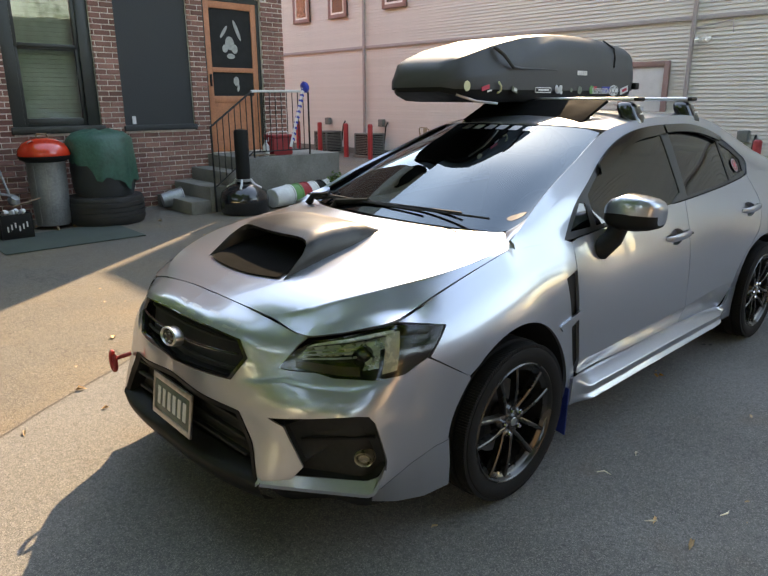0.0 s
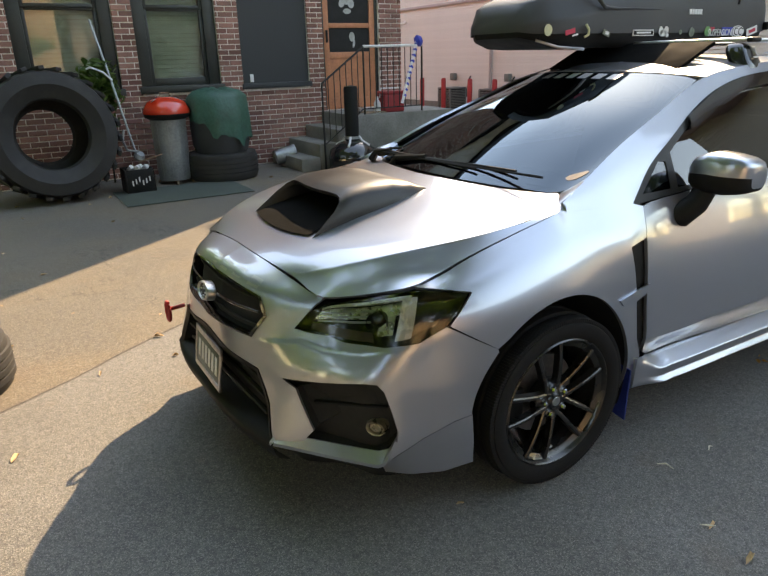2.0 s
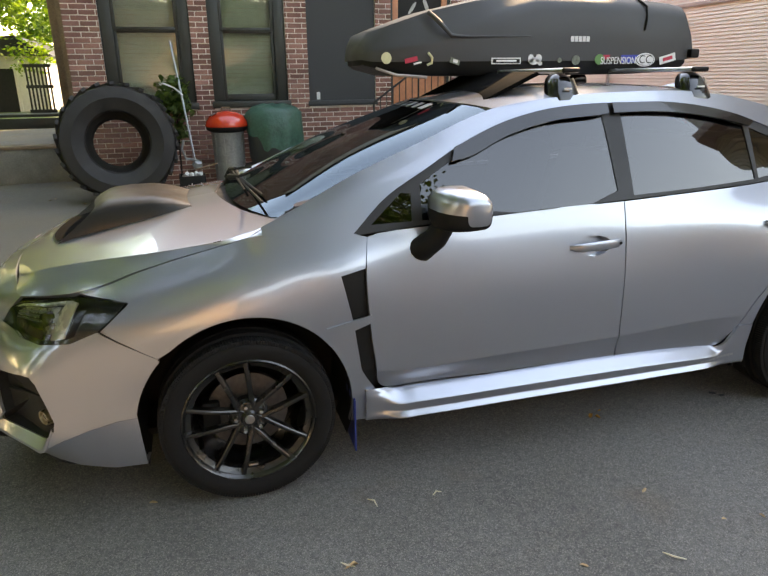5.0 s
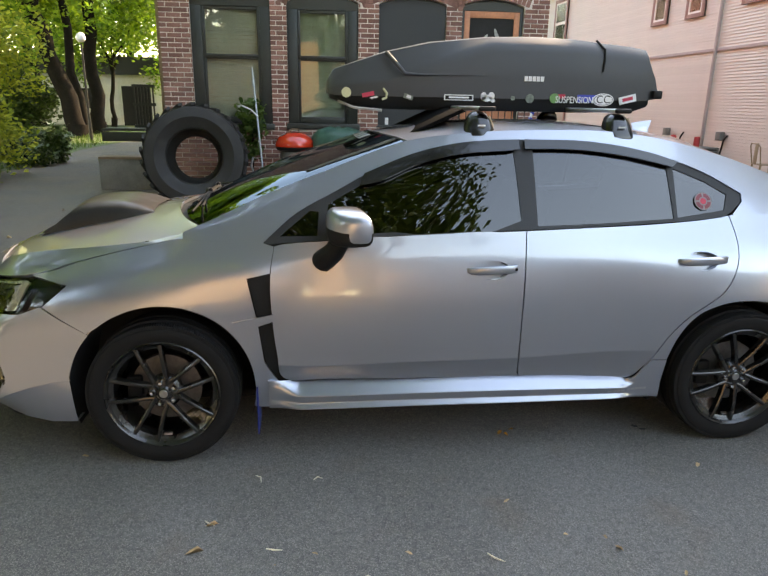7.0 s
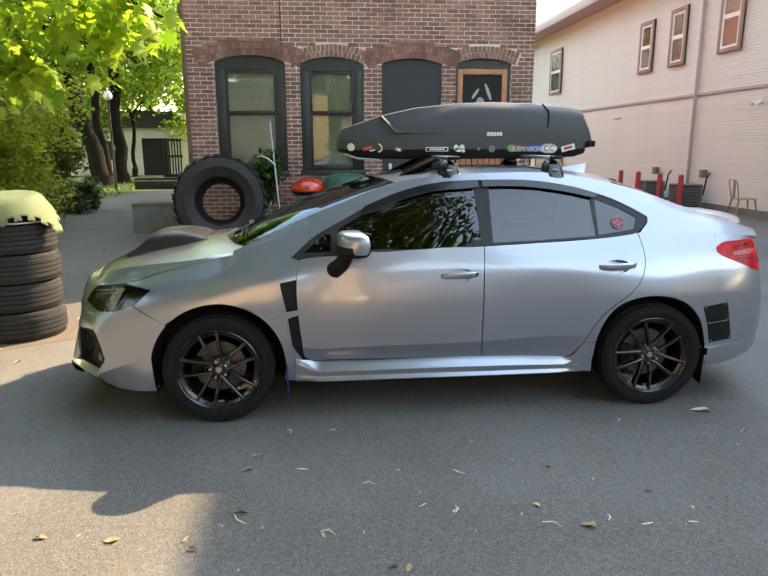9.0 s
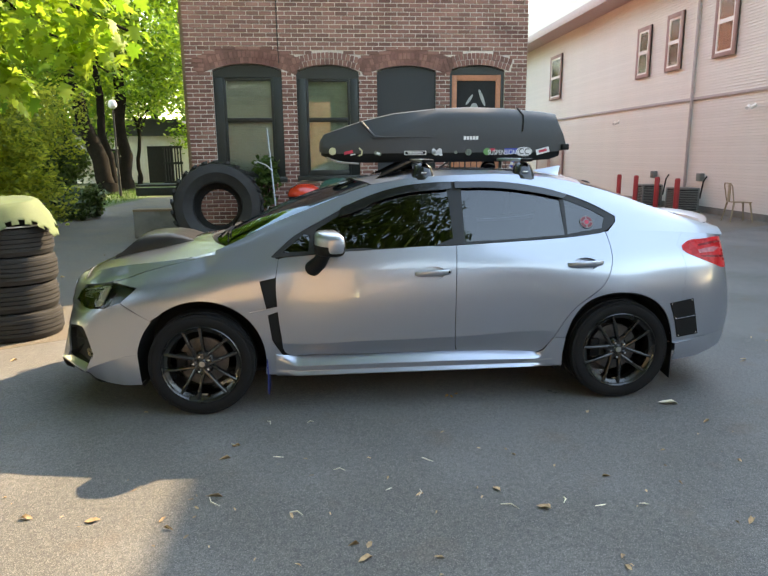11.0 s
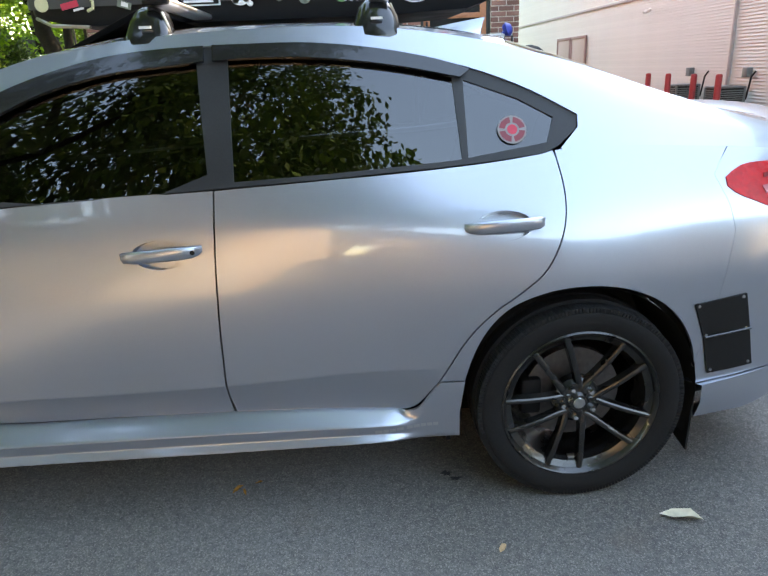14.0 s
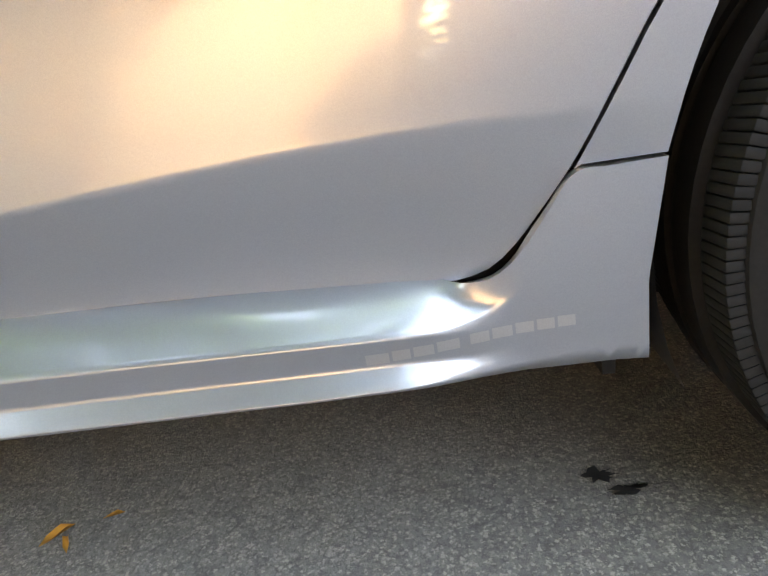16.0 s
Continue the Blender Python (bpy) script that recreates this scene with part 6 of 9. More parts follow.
rows = [[bm.verts.new((x + .045 * (y / .25) ** 2, y, hoodz(x + .045 * (y / .25) ** 2, y) + .007)) for y in np.linspace(-.235, .235, 11)] for x in np.linspace(-.665, -.34, 8)]
for a, b in zip(rows, rows[1:]):
    for k in range(10):
        bm.faces.new((a[k], b[k], b[k + 1], a[k + 1]))
bk = [bm.verts.new((-.36, y, hoodz(-.36, y) + z)) for y, z in ((-.21, 0), (.21, 0), (.21, .06), (-.21, .06))]
bm.faces.new(bk)
part("scoop_duct", bm, M_MATTSHADE, CAR, "scoop duct, its deep shade put into the black")

# glass and pillars
DLO_TOP = [(.455, .955), (.593, 1.072), (.771, 1.167), (.949, 1.258), (1.13, 1.327), (1.315, 1.370), (1.50, 1.387), (1.706, 1.391), (1.93, 1.384), (2.151, 1.353), (2.377, 1.298), (2.55, 1.228), (2.672, 1.160)]
DLO_LOW = [(2.665, 1.125), (2.600, 1.076), (2.25, 1.036), (1.944, 1.022), (1.643, 1.011), (1.05, .991), (.76, .974), (.55, .959), (.47, .953)]
on_green = lambda sp: sp[:, 0] > .05
GX = lambda pts: GREEN.find(pts, "xz", on_green)
tv = GREEN.kv[-1]
gu = lambda x: GX([(x, 1.05)])[0][0]
dlo_top, dlo_low = smooth_line(DLO_TOP, 4), smooth_line(DLO_LOW, 4)
rail_edge = [(u, tv) for u in np.linspace(gu(3.385), GREEN.ku[0] + .03, 60)]
pillar = [(u, 0.0) for u in np.linspace(GREEN.ku[0] + .03, gu(.445), 12)] + GX(dense(dlo_top, .03, False)) + GX(dense([(2.668, 1.125), (2.612, 1.072)], .03, False)) + [(u, 0.0) for u in np.linspace(gu(2.615), gu(3.385), 24)] + rail_edge
panel("pillar_and_roof_rail", GREEN, tidy(pillar), M_PAINT, CAR, shade=FLOW)
g_front = smooth_line([(.74, 1.115), (.80, 1.150), (.949, 1.224), (1.13, 1.292), (1.315, 1.338), (1.50, 1.357), (1.560, 1.360)], 4) + smooth_line([(1.575, 1.36), (1.585, 1.020), (1.05, 1.004), (.80, .992), (.73, .988)], 1)
g_tri = [(.53, .985), (.69, .988), (.70, 1.085), (.66, 1.09)]
g_rear = smooth_line([(1.665, 1.362), (1.93, 1.352), (2.15, 1.320), (2.310, 1.281)], 4) + [(2.324, 1.055)] + smooth_line([(2.25, 1.050), (1.944, 1.035), (1.670, 1.026)], 3)
g_quarter = [(2.342, 1.272), (2.50, 1.213), (2.600, 1.158), (2.575, 1.090), (2.342, 1.058)]
gr = [tidy(GX(dense(q, .03))) for q in (g_front, g_tri, g_rear, g_quarter)]
frame_ring = tidy(GX(dense(dlo_top + dlo_low, .03)))
panel("window_surround", GREEN, frame_ring, M_SURROUND, CAR, "black window surround", lift=-.006, depth=.012, holes=gr)
for nm, q in zip(("front_door_glass", "corner_glass", "rear_door_glass", "quarter_glass"), gr):
    panel(nm, GREEN, q, M_TINT, CAR, "dark tinted glass", lift=-.010, depth=0)
visor_f = smooth_line([(.90, 1.235), (1.13, 1.322), (1.315, 1.365), (1.50, 1.382), (1.60, 1.385)], 4) + [(1.60, 1.345)] + smooth_line([(1.55, 1.338), (1.315, 1.318), (1.13, 1.272), (.95, 1.20), (.88, 1.185)], 4)
visor_r = smooth_line([(1.625, 1.386), (1.93, 1.380), (2.151, 1.349), (2.30, 1.313), (2.36, 1.292)], 4) + smooth_line([(2.33, 1.272), (2.15, 1.310), (1.93, 1.340), (1.70, 1.347), (1.625, 1.345)], 4)
for q in (visor_f, visor_r):
    panel("rain_visor", GREEN, tidy(GX(dense(q, .03))), M_BLACKGLOSS, CAR, "smoked rain visor", lift=.014, depth=.012)
panel("windscreen", SCREEN, rect(SCREEN), M_SCREEN, CAR, "windscreen glass", depth=0, step=.053)
kuS, kvS = SCREEN.ku[-1], SCREEN.kv[-1]
panel("windscreen_edge", SCREEN, rect(SCREEN, 0, .72, -.0, .05), M_BLACK, CAR, "black windscreen border", lift=-.004, depth=0, step=.1)
panel("windscreen_edge", SCREEN, rect(SCREEN, .955, 1, .05, 1), M_BLACK, CAR, lift=-.004, depth=0, step=.1)
M_PALESTICKER = material("pale_pink_sticker", (0.055, 0.048, 0.058), 0.6, vary=0.5, scale=50, bump=0)
cs, vs_ = SCREEN.find([(.305, -.600, 1.055)], "xyz")[0]
panel("screen_sticker", SCREEN, [(cs + .030 * math.cos(a), vs_ + .024 * math.sin(a)) for a in np.linspace(0, 2 * math.pi, 25)[:-1]], M_PALESTICKER, CAR, "faded round sticker in the corner", lift=.0015, depth=0, mirror=False, step=.03)
panel("roof", ROOF, rect(ROOF), M_PAINT, CAR)
panel("rear_screen", REARGLASS, rect(REARGLASS), M_TINT, CAR, "dark tinted rear screen", depth=0, step=.08)
panel("trunk_lid", TRUNK, rect(TRUNK), M_PAINT, CAR)

# side skirts
def skirt_col(x, rows):
    return [(x, -w, z) for w, z in rows]
# rows of the sill's section: half-width and height
full = [(.765, .336), (.787, .3345), (.803, .325), (.835, .296), (.8415, .289), (.8415, .284), (.838, .261), (.838, .256), (.851, .236), (.852, .231), (.845, .226), (.79, .218)]
flatf = [(.824, .36), (.824, .350), (.824, .34), (.823, .325), (.822, .31), (.821, .295), (.820, .28), (.819, .265), (.818, .25), (.816, .236), (.81, .226), (.78, .222)]
blend = lambda a, b, t: [(p[0] * (1 - t) + q[0] * t, p[1] * (1 - t) + q[1] * t) for p, q in zip(a, b)]
def flat_end(top, low=.222):
    """The flat rear end of the sill, up to the door's gap."""
    zs = [top + (low - top) * k / 9 for k in range(10)]
    return [(float(np.interp(z, [.22, .33, .41], [.8185, .8225, .8245])), z) for z in zs] + [(.812, low - .004), (.77, low - .010)]
drop = lambda sec, d: [(w, z - d) for w, z in sec]
late_top = [(.790, .3195), (.797, .3165), (.808, .308)]
late = [(w, float(np.interp(z, [.22, .29, .336], [.222, .283, .3205]))) for w, z in full]
edge = late_top + late[3:]
SKIRT = Net([skirt_col(.47, flatf), skirt_col(.54, blend(flatf, full, .35)), skirt_col(.60, blend(flatf, full, .95)), skirt_col(.68, full), skirt_col(1.1, full), skirt_col(1.6, drop(full, .001)), skirt_col(1.85, blend(drop(full, .001), late, .5)),
             skirt_col(2.02, late), skirt_col(2.09, blend(late, flat_end(.310), .22)), skirt_col(2.13, blend(edge, flat_end(.3105), .62)), skirt_col(2.155, blend(edge, flat_end(.3185), .86)), skirt_col(2.179, flat_end(.3375)), skirt_col(2.203, flat_end(.3675)), skirt_col(2.2325, flat_end(.4045)), skirt_col(2.262, flat_end(.4065)),
             [(2.292 + .017 * max(0, (z - .30) / .11), -w, z) for w, z in flat_end(.4075, .220)]])
panel("side_skirt", SKIRT, rect(SKIRT), M_PAINT, CAR, step=.009)
for s in (1, -1):
    part("splash_guard", prism([(-.74 * s, .185), (-.79 * s, .19), (-.795 * s, .225), (-.74 * s, .235)], "x", 2.255, 2.268), M_BLACK, CAR, "black rubber splash guard")

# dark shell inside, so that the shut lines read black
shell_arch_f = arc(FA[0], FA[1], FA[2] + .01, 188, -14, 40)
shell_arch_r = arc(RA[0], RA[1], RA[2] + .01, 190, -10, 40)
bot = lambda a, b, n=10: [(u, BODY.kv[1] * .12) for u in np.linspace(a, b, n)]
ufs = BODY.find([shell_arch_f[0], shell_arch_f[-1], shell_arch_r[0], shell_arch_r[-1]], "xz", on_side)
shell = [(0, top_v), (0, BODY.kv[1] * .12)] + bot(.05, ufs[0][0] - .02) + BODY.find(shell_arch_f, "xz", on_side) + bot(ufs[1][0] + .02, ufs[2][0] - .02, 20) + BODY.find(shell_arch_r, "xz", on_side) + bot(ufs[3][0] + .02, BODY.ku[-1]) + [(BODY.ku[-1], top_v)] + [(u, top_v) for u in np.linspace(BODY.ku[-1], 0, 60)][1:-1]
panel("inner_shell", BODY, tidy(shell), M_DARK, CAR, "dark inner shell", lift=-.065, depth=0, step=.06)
part("floor_pan", box((-.60, -.62, .19), (3.10, .62, .23), .02), M_DARK, CAR)
for s in (1, -1):
    for cx, cz, r in ((FA[0], FA[1], FA[2]), (RA[0], RA[1], RA[2])):
        bm = bmesh.new()
        a = arc(cx, cz, r + .004, -22, 202, 30)
        lo = [bm.verts.new((x, -.815 * s, z)) for x, z in a]
        hi = [bm.verts.new((x, -.42 * s, z)) for x, z in a]
        for k in range(len(a) - 1):
            bm.faces.new((lo[k], lo[k + 1], hi[k + 1], hi[k]))
        bm.faces.new(hi)
        part("wheel_arch_liner", bm, M_DARK, CAR)

# rear: bumper, lamps, spoiler
TAIL = [(3.084, -.772, .992), (3.125, -.757, 1.017), (3.24, -.735, 1.025), (3.345, -.68, 1.018), (3.40, -.60, 1.0), (3.45, -.56, .90), (3.43, -.64, .83), (3.365, -.733, .822), (3.27, -.765, .862), (3.16, -.780, .912), (3.105, -.782, .943), (3.083, -.779, .970)]
rb_start = BODY.find(dense([(3.0208, .43), (3.0608, .60), (3.1008, .83)], .03, False), "xz", on_side)
TAIL = smooth_line(TAIL + [TAIL[0]], 3)[:-1]
tail_ring = tidy(BODY.find(dense(TAIL, .02), "xyz"))
end_u = BODY.ku[-1]
rb = rb_start + BODY.find(dense([(3.0858, .900), (3.0508, .980), (3.0708, 1.011)], .02, False), "xz", on_side) + [(u, top_v) for u in np.linspace(BODY.ku[18] + .10, end_u, 14)] + [(end_u, BODY.kv[1] * .9)] + BODY.find(dense([(3.53, -.55, .405), (3.40, -.715, .40), (3.20, -.785, .375), (3.03, -.80, .345)], .03, False), "xyz")
panel("rear_bumper", BODY, tidy(rb), M_PAINT, CAR, holes=[tail_ring], step=.05)
panel("tail_lamp", BODY, tail_ring, M_RED, CAR, "red tail lamp", lift=.003, depth=.04)
M_LENS = material("clear_pink_lens", (0.55, 0.16, 0.18), 0.25, vary=0.2, scale=40, bump=0.05)
M_DEEPRED = material("deep_red_lens", (0.22, 0.004, 0.008), 0.25, vary=0.2, scale=40, bump=0.05)
panel("reversing_lens", BODY, tidy(BODY.find(dense([(3.19, -.775, .957), (3.30, -.735, .963), (3.345, -.715, .95), (3.30, -.74, .928), (3.20, -.777, .932)], .012), "xyz")), M_LENS, CAR, "pale reversing lens", lift=.006, depth=.003)
for q in ([(3.20, -.765, .995), (3.30, -.72, .998), (3.37, -.67, .985), (3.36, -.68, .978), (3.29, -.735, .985), (3.20, -.77, .983)], [(3.21, -.78, .915), (3.30, -.745, .905), (3.40, -.68, .89), (3.40, -.68, .875), (3.30, -.748, .892), (3.22, -.78, .905)]):
    panel("lens_band", BODY, tidy(BODY.find(dense(q, .012), "xyz")), M_DEEPRED, CAR, "deep red lens band", lift=.005, depth=.002)
def rear_corner(bm):
    """Flared lower edge of the rear bumper, tapering towards the back."""
    n = 24
    top = resample([(3.035, -.800, .340), (3.20, -.785, .369), (3.40, -.715, .394), (3.53, -.55, .400), (3.60, -.20, .402), (3.61, 0, .402)], n)
    low = resample([(3.045, -.800, .222), (3.22, -.792, .245), (3.40, -.735, .300), (3.53, -.565, .350), (3.60, -.20, .355), (3.61, 0, .355)], n)
    lip_ = [p + Vector((.012, -.020 if p.y < -.3 else 0, .002)) for p in top]
    strip(bm, [p + Vector((-.03, .03, .002)) for p in top], lip_, [a.lerp(b, .5) + Vector((.004, -.008, 0)) for a, b in zip(lip_, low)], low, [p + Vector((-.05, .06, 0)) for p in low])
both_sides("rear_valance", rear_corner, M_PAINT, smooth=40)
PATCH = [(2.992, .612), (3.150, .638), (3.178, .52), (3.205, .400), (3.062, .380), (3.035, .50)]
panel("bumper_vent", BODY, tidy(BODY.find(dense(PATCH, .02), "xz", on_side)), M_BLACK, CAR, "black riveted bumper vent panel", lift=.006, depth=.006)
for s in (1, -1):
    q = BODY.at(*np.array(BODY.find([(3.035, .505), (3.105, .515), (3.178, .525)], "xz", on_side)).T)
    part("vent_rib", tube([(a[0], (a[1] - .010) * s, a[2]) for a in q], .004, 6), M_BLACKGLOSS, CAR)
    for x, z in ((3.005, .607), (3.14, .628), (3.19, .41), (3.07, .392), (3.04, .51), (3.165, .525)):
        a = BODY.at(*np.array(BODY.find([(x, z)], "xz", on_side)).T)[0]
        part("rivet", lathe([(0, .004), (.004, .003), (.005, 0)], 10, pose(a[0], (a[1] - .006) * s, a[2], 90 * s)), M_STEEL, CAR)
bm = bmesh.new()
rows = []
for y in np.linspace(-.60, .60, 21):
    x0 = 3.50 - .20 * abs(y / .6) ** 2.4
    z0 = 1.088 - .026 * abs(y / .6) ** 2
    rows.append([bm.verts.new((x0 + dx, y, z0 + dz)) for dx, dz in ((-.13, .008), (-.05, .024), (.0, .044), (.012, .041), (.004, .020), (-.10, -.006))])
for a, b in zip(rows, rows[1:]):
    for k in range(6):
        bm.faces.new((a[k], b[k], b[(k + 1) % 6], a[(k + 1) % 6]))
bm.faces.new(rows[0][::-1]), bm.faces.new(rows[-1])
bmesh.ops.recalc_face_normals(bm, faces=bm.faces)
part("boot_spoiler", bm, M_PAINT, CAR, "low lip spoiler", smooth=60)
# shark fin aerial
bm = bmesh.new()
rows = []
for x, back, w, top in ((2.285, 0, .006, 1.436), (2.33, 0, .022, 1.444), (2.39, 0, .030, 1.454), (2.44, .004, .031, 1.462), (2.48, .012, .027, 1.469), (2.505, .020, .018, 1.473)):
    rows.append([bm.verts.new((x, -w, 1.375)), bm.verts.new((x, -w * .85, 1.425)), bm.verts.new((x + back * .6, -w * .34, top - .012)), bm.verts.new((x + back, 0, top)), bm.verts.new((x + back * .6, w * .34, top - .012)), bm.verts.new((x, w * .85, 1.425)), bm.verts.new((x, w, 1.375))])
for a, b in zip(rows, rows[1:]):
    for k in range(6):
        bm.faces.new((a[k], a[k + 1], b[k + 1], b[k]))
bm.faces.new(rows[0][::-1]), bm.faces.new(rows[-1])
bmesh.ops.recalc_face_normals(bm, faces=bm.faces)
part("shark_fin_aerial", bm, M_PAINT, CAR, smooth=50)

# wing vents, door handles, mirrors, mud flaps
VENT = [(.396, .828), (.494, .838), (.496, .64), (.512, .48), (.536, .360), (.475, .360), (.448, .55), (.430, .66)]
for q in (VENT,):
    panel("wing_vent", BODY, tidy(BODY.find(dense(q, .02), "xz", on_side)), M_BLACK, CAR, "black vent behind the front wheel", lift=-.016, depth=0)
BADGE = [(.325, .634), (.50, .664), (.50, .634), (.41, .606), (.35, .608)]
panel("wing_badge", BODY, tidy(BODY.find(dense(BADGE, .015), "xz", on_side)), M_PAINT, CAR, "silver wing trim", lift=.008, depth=.010, step=.02)
def handle(x, z, key):
    q = BODY.at(*np.array(BODY.find([(x, z)], "xz", on_side)).T)[0]
    for s in (1, -1):
        bm = bmesh.new()
        L = .235
        rows = []
        for t, out, hz, thick in ((-.112, -.002, .009, .010), (-.100, .016, .0135, .014), (-.07, .027, .016, .015), (0, .031, .017, .015), (.068, .030, .017, .015), (.071, .0295, .0165, .0145), (.095, .027, .0155, .016), (.110, .014, .012, .012), (.116, -.002, .008, .008)):
            rows.append([bm.verts.new((t, -(out + thick * (d - .5)), .05 * t + hz * e)) for d, e in ((1, -.75), (1, .75), (.8, 1), (0, 1), (0, -1), (.8, -1))])
        for a, b in zip(rows, rows[1:]):
            for k in range(6):
                bm.faces.new((a[k], b[k], b[(k + 1) % 6], a[(k + 1) % 6]))
        bm.faces.new(rows[0][::-1]), bm.faces.new(rows[-1])
        bmesh.ops.translate(bm, vec=(q[0], q[1] - .004, q[2]), verts=bm.verts)
        bmesh.ops.scale(bm, vec=(1, s, 1), verts=bm.verts)
        bmesh.ops.recalc_face_normals(bm, faces=bm.faces)
        h = part("door_handle", bm, M_PAINT, CAR, "silver pull handle", smooth=60)
        if key and s == 1:
            part("keyhole", lathe([(0, .002), (.006, .002), (.007, 0)], 14, pose(q[0] + .098, q[1] - .041, q[2] + .006, 90)), M_BLACK, h)
handle(1.455, .846, True)
handle(2.425, .882, False)
def mirror(s):
    m = bmesh.new()
    rows = []
    # lofted housing: stations outwards from the door
    for y, x0, x1, z0, z1 in ((-.735, .765, .815, 1.000, 1.075), (-.765, .735, .850, .985, 1.105), (-.82, .725, .885, .972, 1.128), (-.88, .735, .900, .972, 1.122), (-.925, .760, .910, .978, 1.112), (-.948, .790, .912, .986, 1.098), (-.956, .815, .905, 1.0, 1.08)):
        cx, cz = (x0 + x1) / 2, (z0 + z1) / 2
        sec = []
        for k in range(20):
            a = 2 * math.pi * k / 20
            c, d = math.cos(a), math.sin(a)
            sec.append(m.verts.new((cx + (x1 - x0) / 2 * abs(c) ** .45 * (1 if c > 0 else -1), y, cz + (z1 - z0) / 2 * abs(d) ** .6 * (1 if d > 0 else -1))))
        rows.append(sec)
    for a, b in zip(rows, rows[1:]):
        for k in range(20):
            f = m.faces.new((a[k], a[(k + 1) % 20], b[(k + 1) % 20], b[k]))
    m.faces.new(rows[0][::-1]), m.faces.new(rows[-1])
    for f in m.faces:
        f.material_index = 1 if f.calc_center_median().z < 1.036 else 0
    bmesh.ops.scale(m, vec=(1, s, 1), verts=m.verts)
    bmesh.ops.recalc_face_normals(m, faces=m.faces)
    body = part("wing_mirror", m, [M_PAINT, M_BLACK], CAR, "silver wing mirror on a black foot", smooth=60)
    f = bmesh.new()
    add_tube(f, [(.70, -.725, .88), (.715, -.76, .885), (.76, -.79, .93), (.79, -.80, .985), (.795, -.80, 1.01)], [.045, .05, .045, .042, .04], 14)
    bmesh.ops.scale(f, vec=(1, s, 1), verts=f.verts)
    bmesh.ops.recalc_face_normals(f, faces=f.faces)
    part("mirror_foot", f, M_BLACK, body, "black mirror foot", smooth=60)
    g = box((.888, -.90, 1.005), (.899, -.80, 1.09), .002)
    bmesh.ops.scale(g, vec=(1, s, 1), verts=g.verts)
    bmesh.ops.recalc_face_normals(g, faces=g.faces)
    part("mirror_glass", g, M_CHROME, body)
mirror(1), mirror(-1)
for s in (1, -1):
    part("mud_flap", prism([(-.70 * s, .13), (-.835 * s, .11), (-.838 * s, .33), (-.70 * s, .36)], "x", .418, .424), M_BLUEFLAP, CAR, "dark blue mud flap")
    part("mud_flap", prism([(-.66 * s, .12), (-.80 * s, .10), (-.808 * s, .33), (-.66 * s, .36)], "x", 3.030, 3.036), M_BLACK, CAR, "black mud flap")

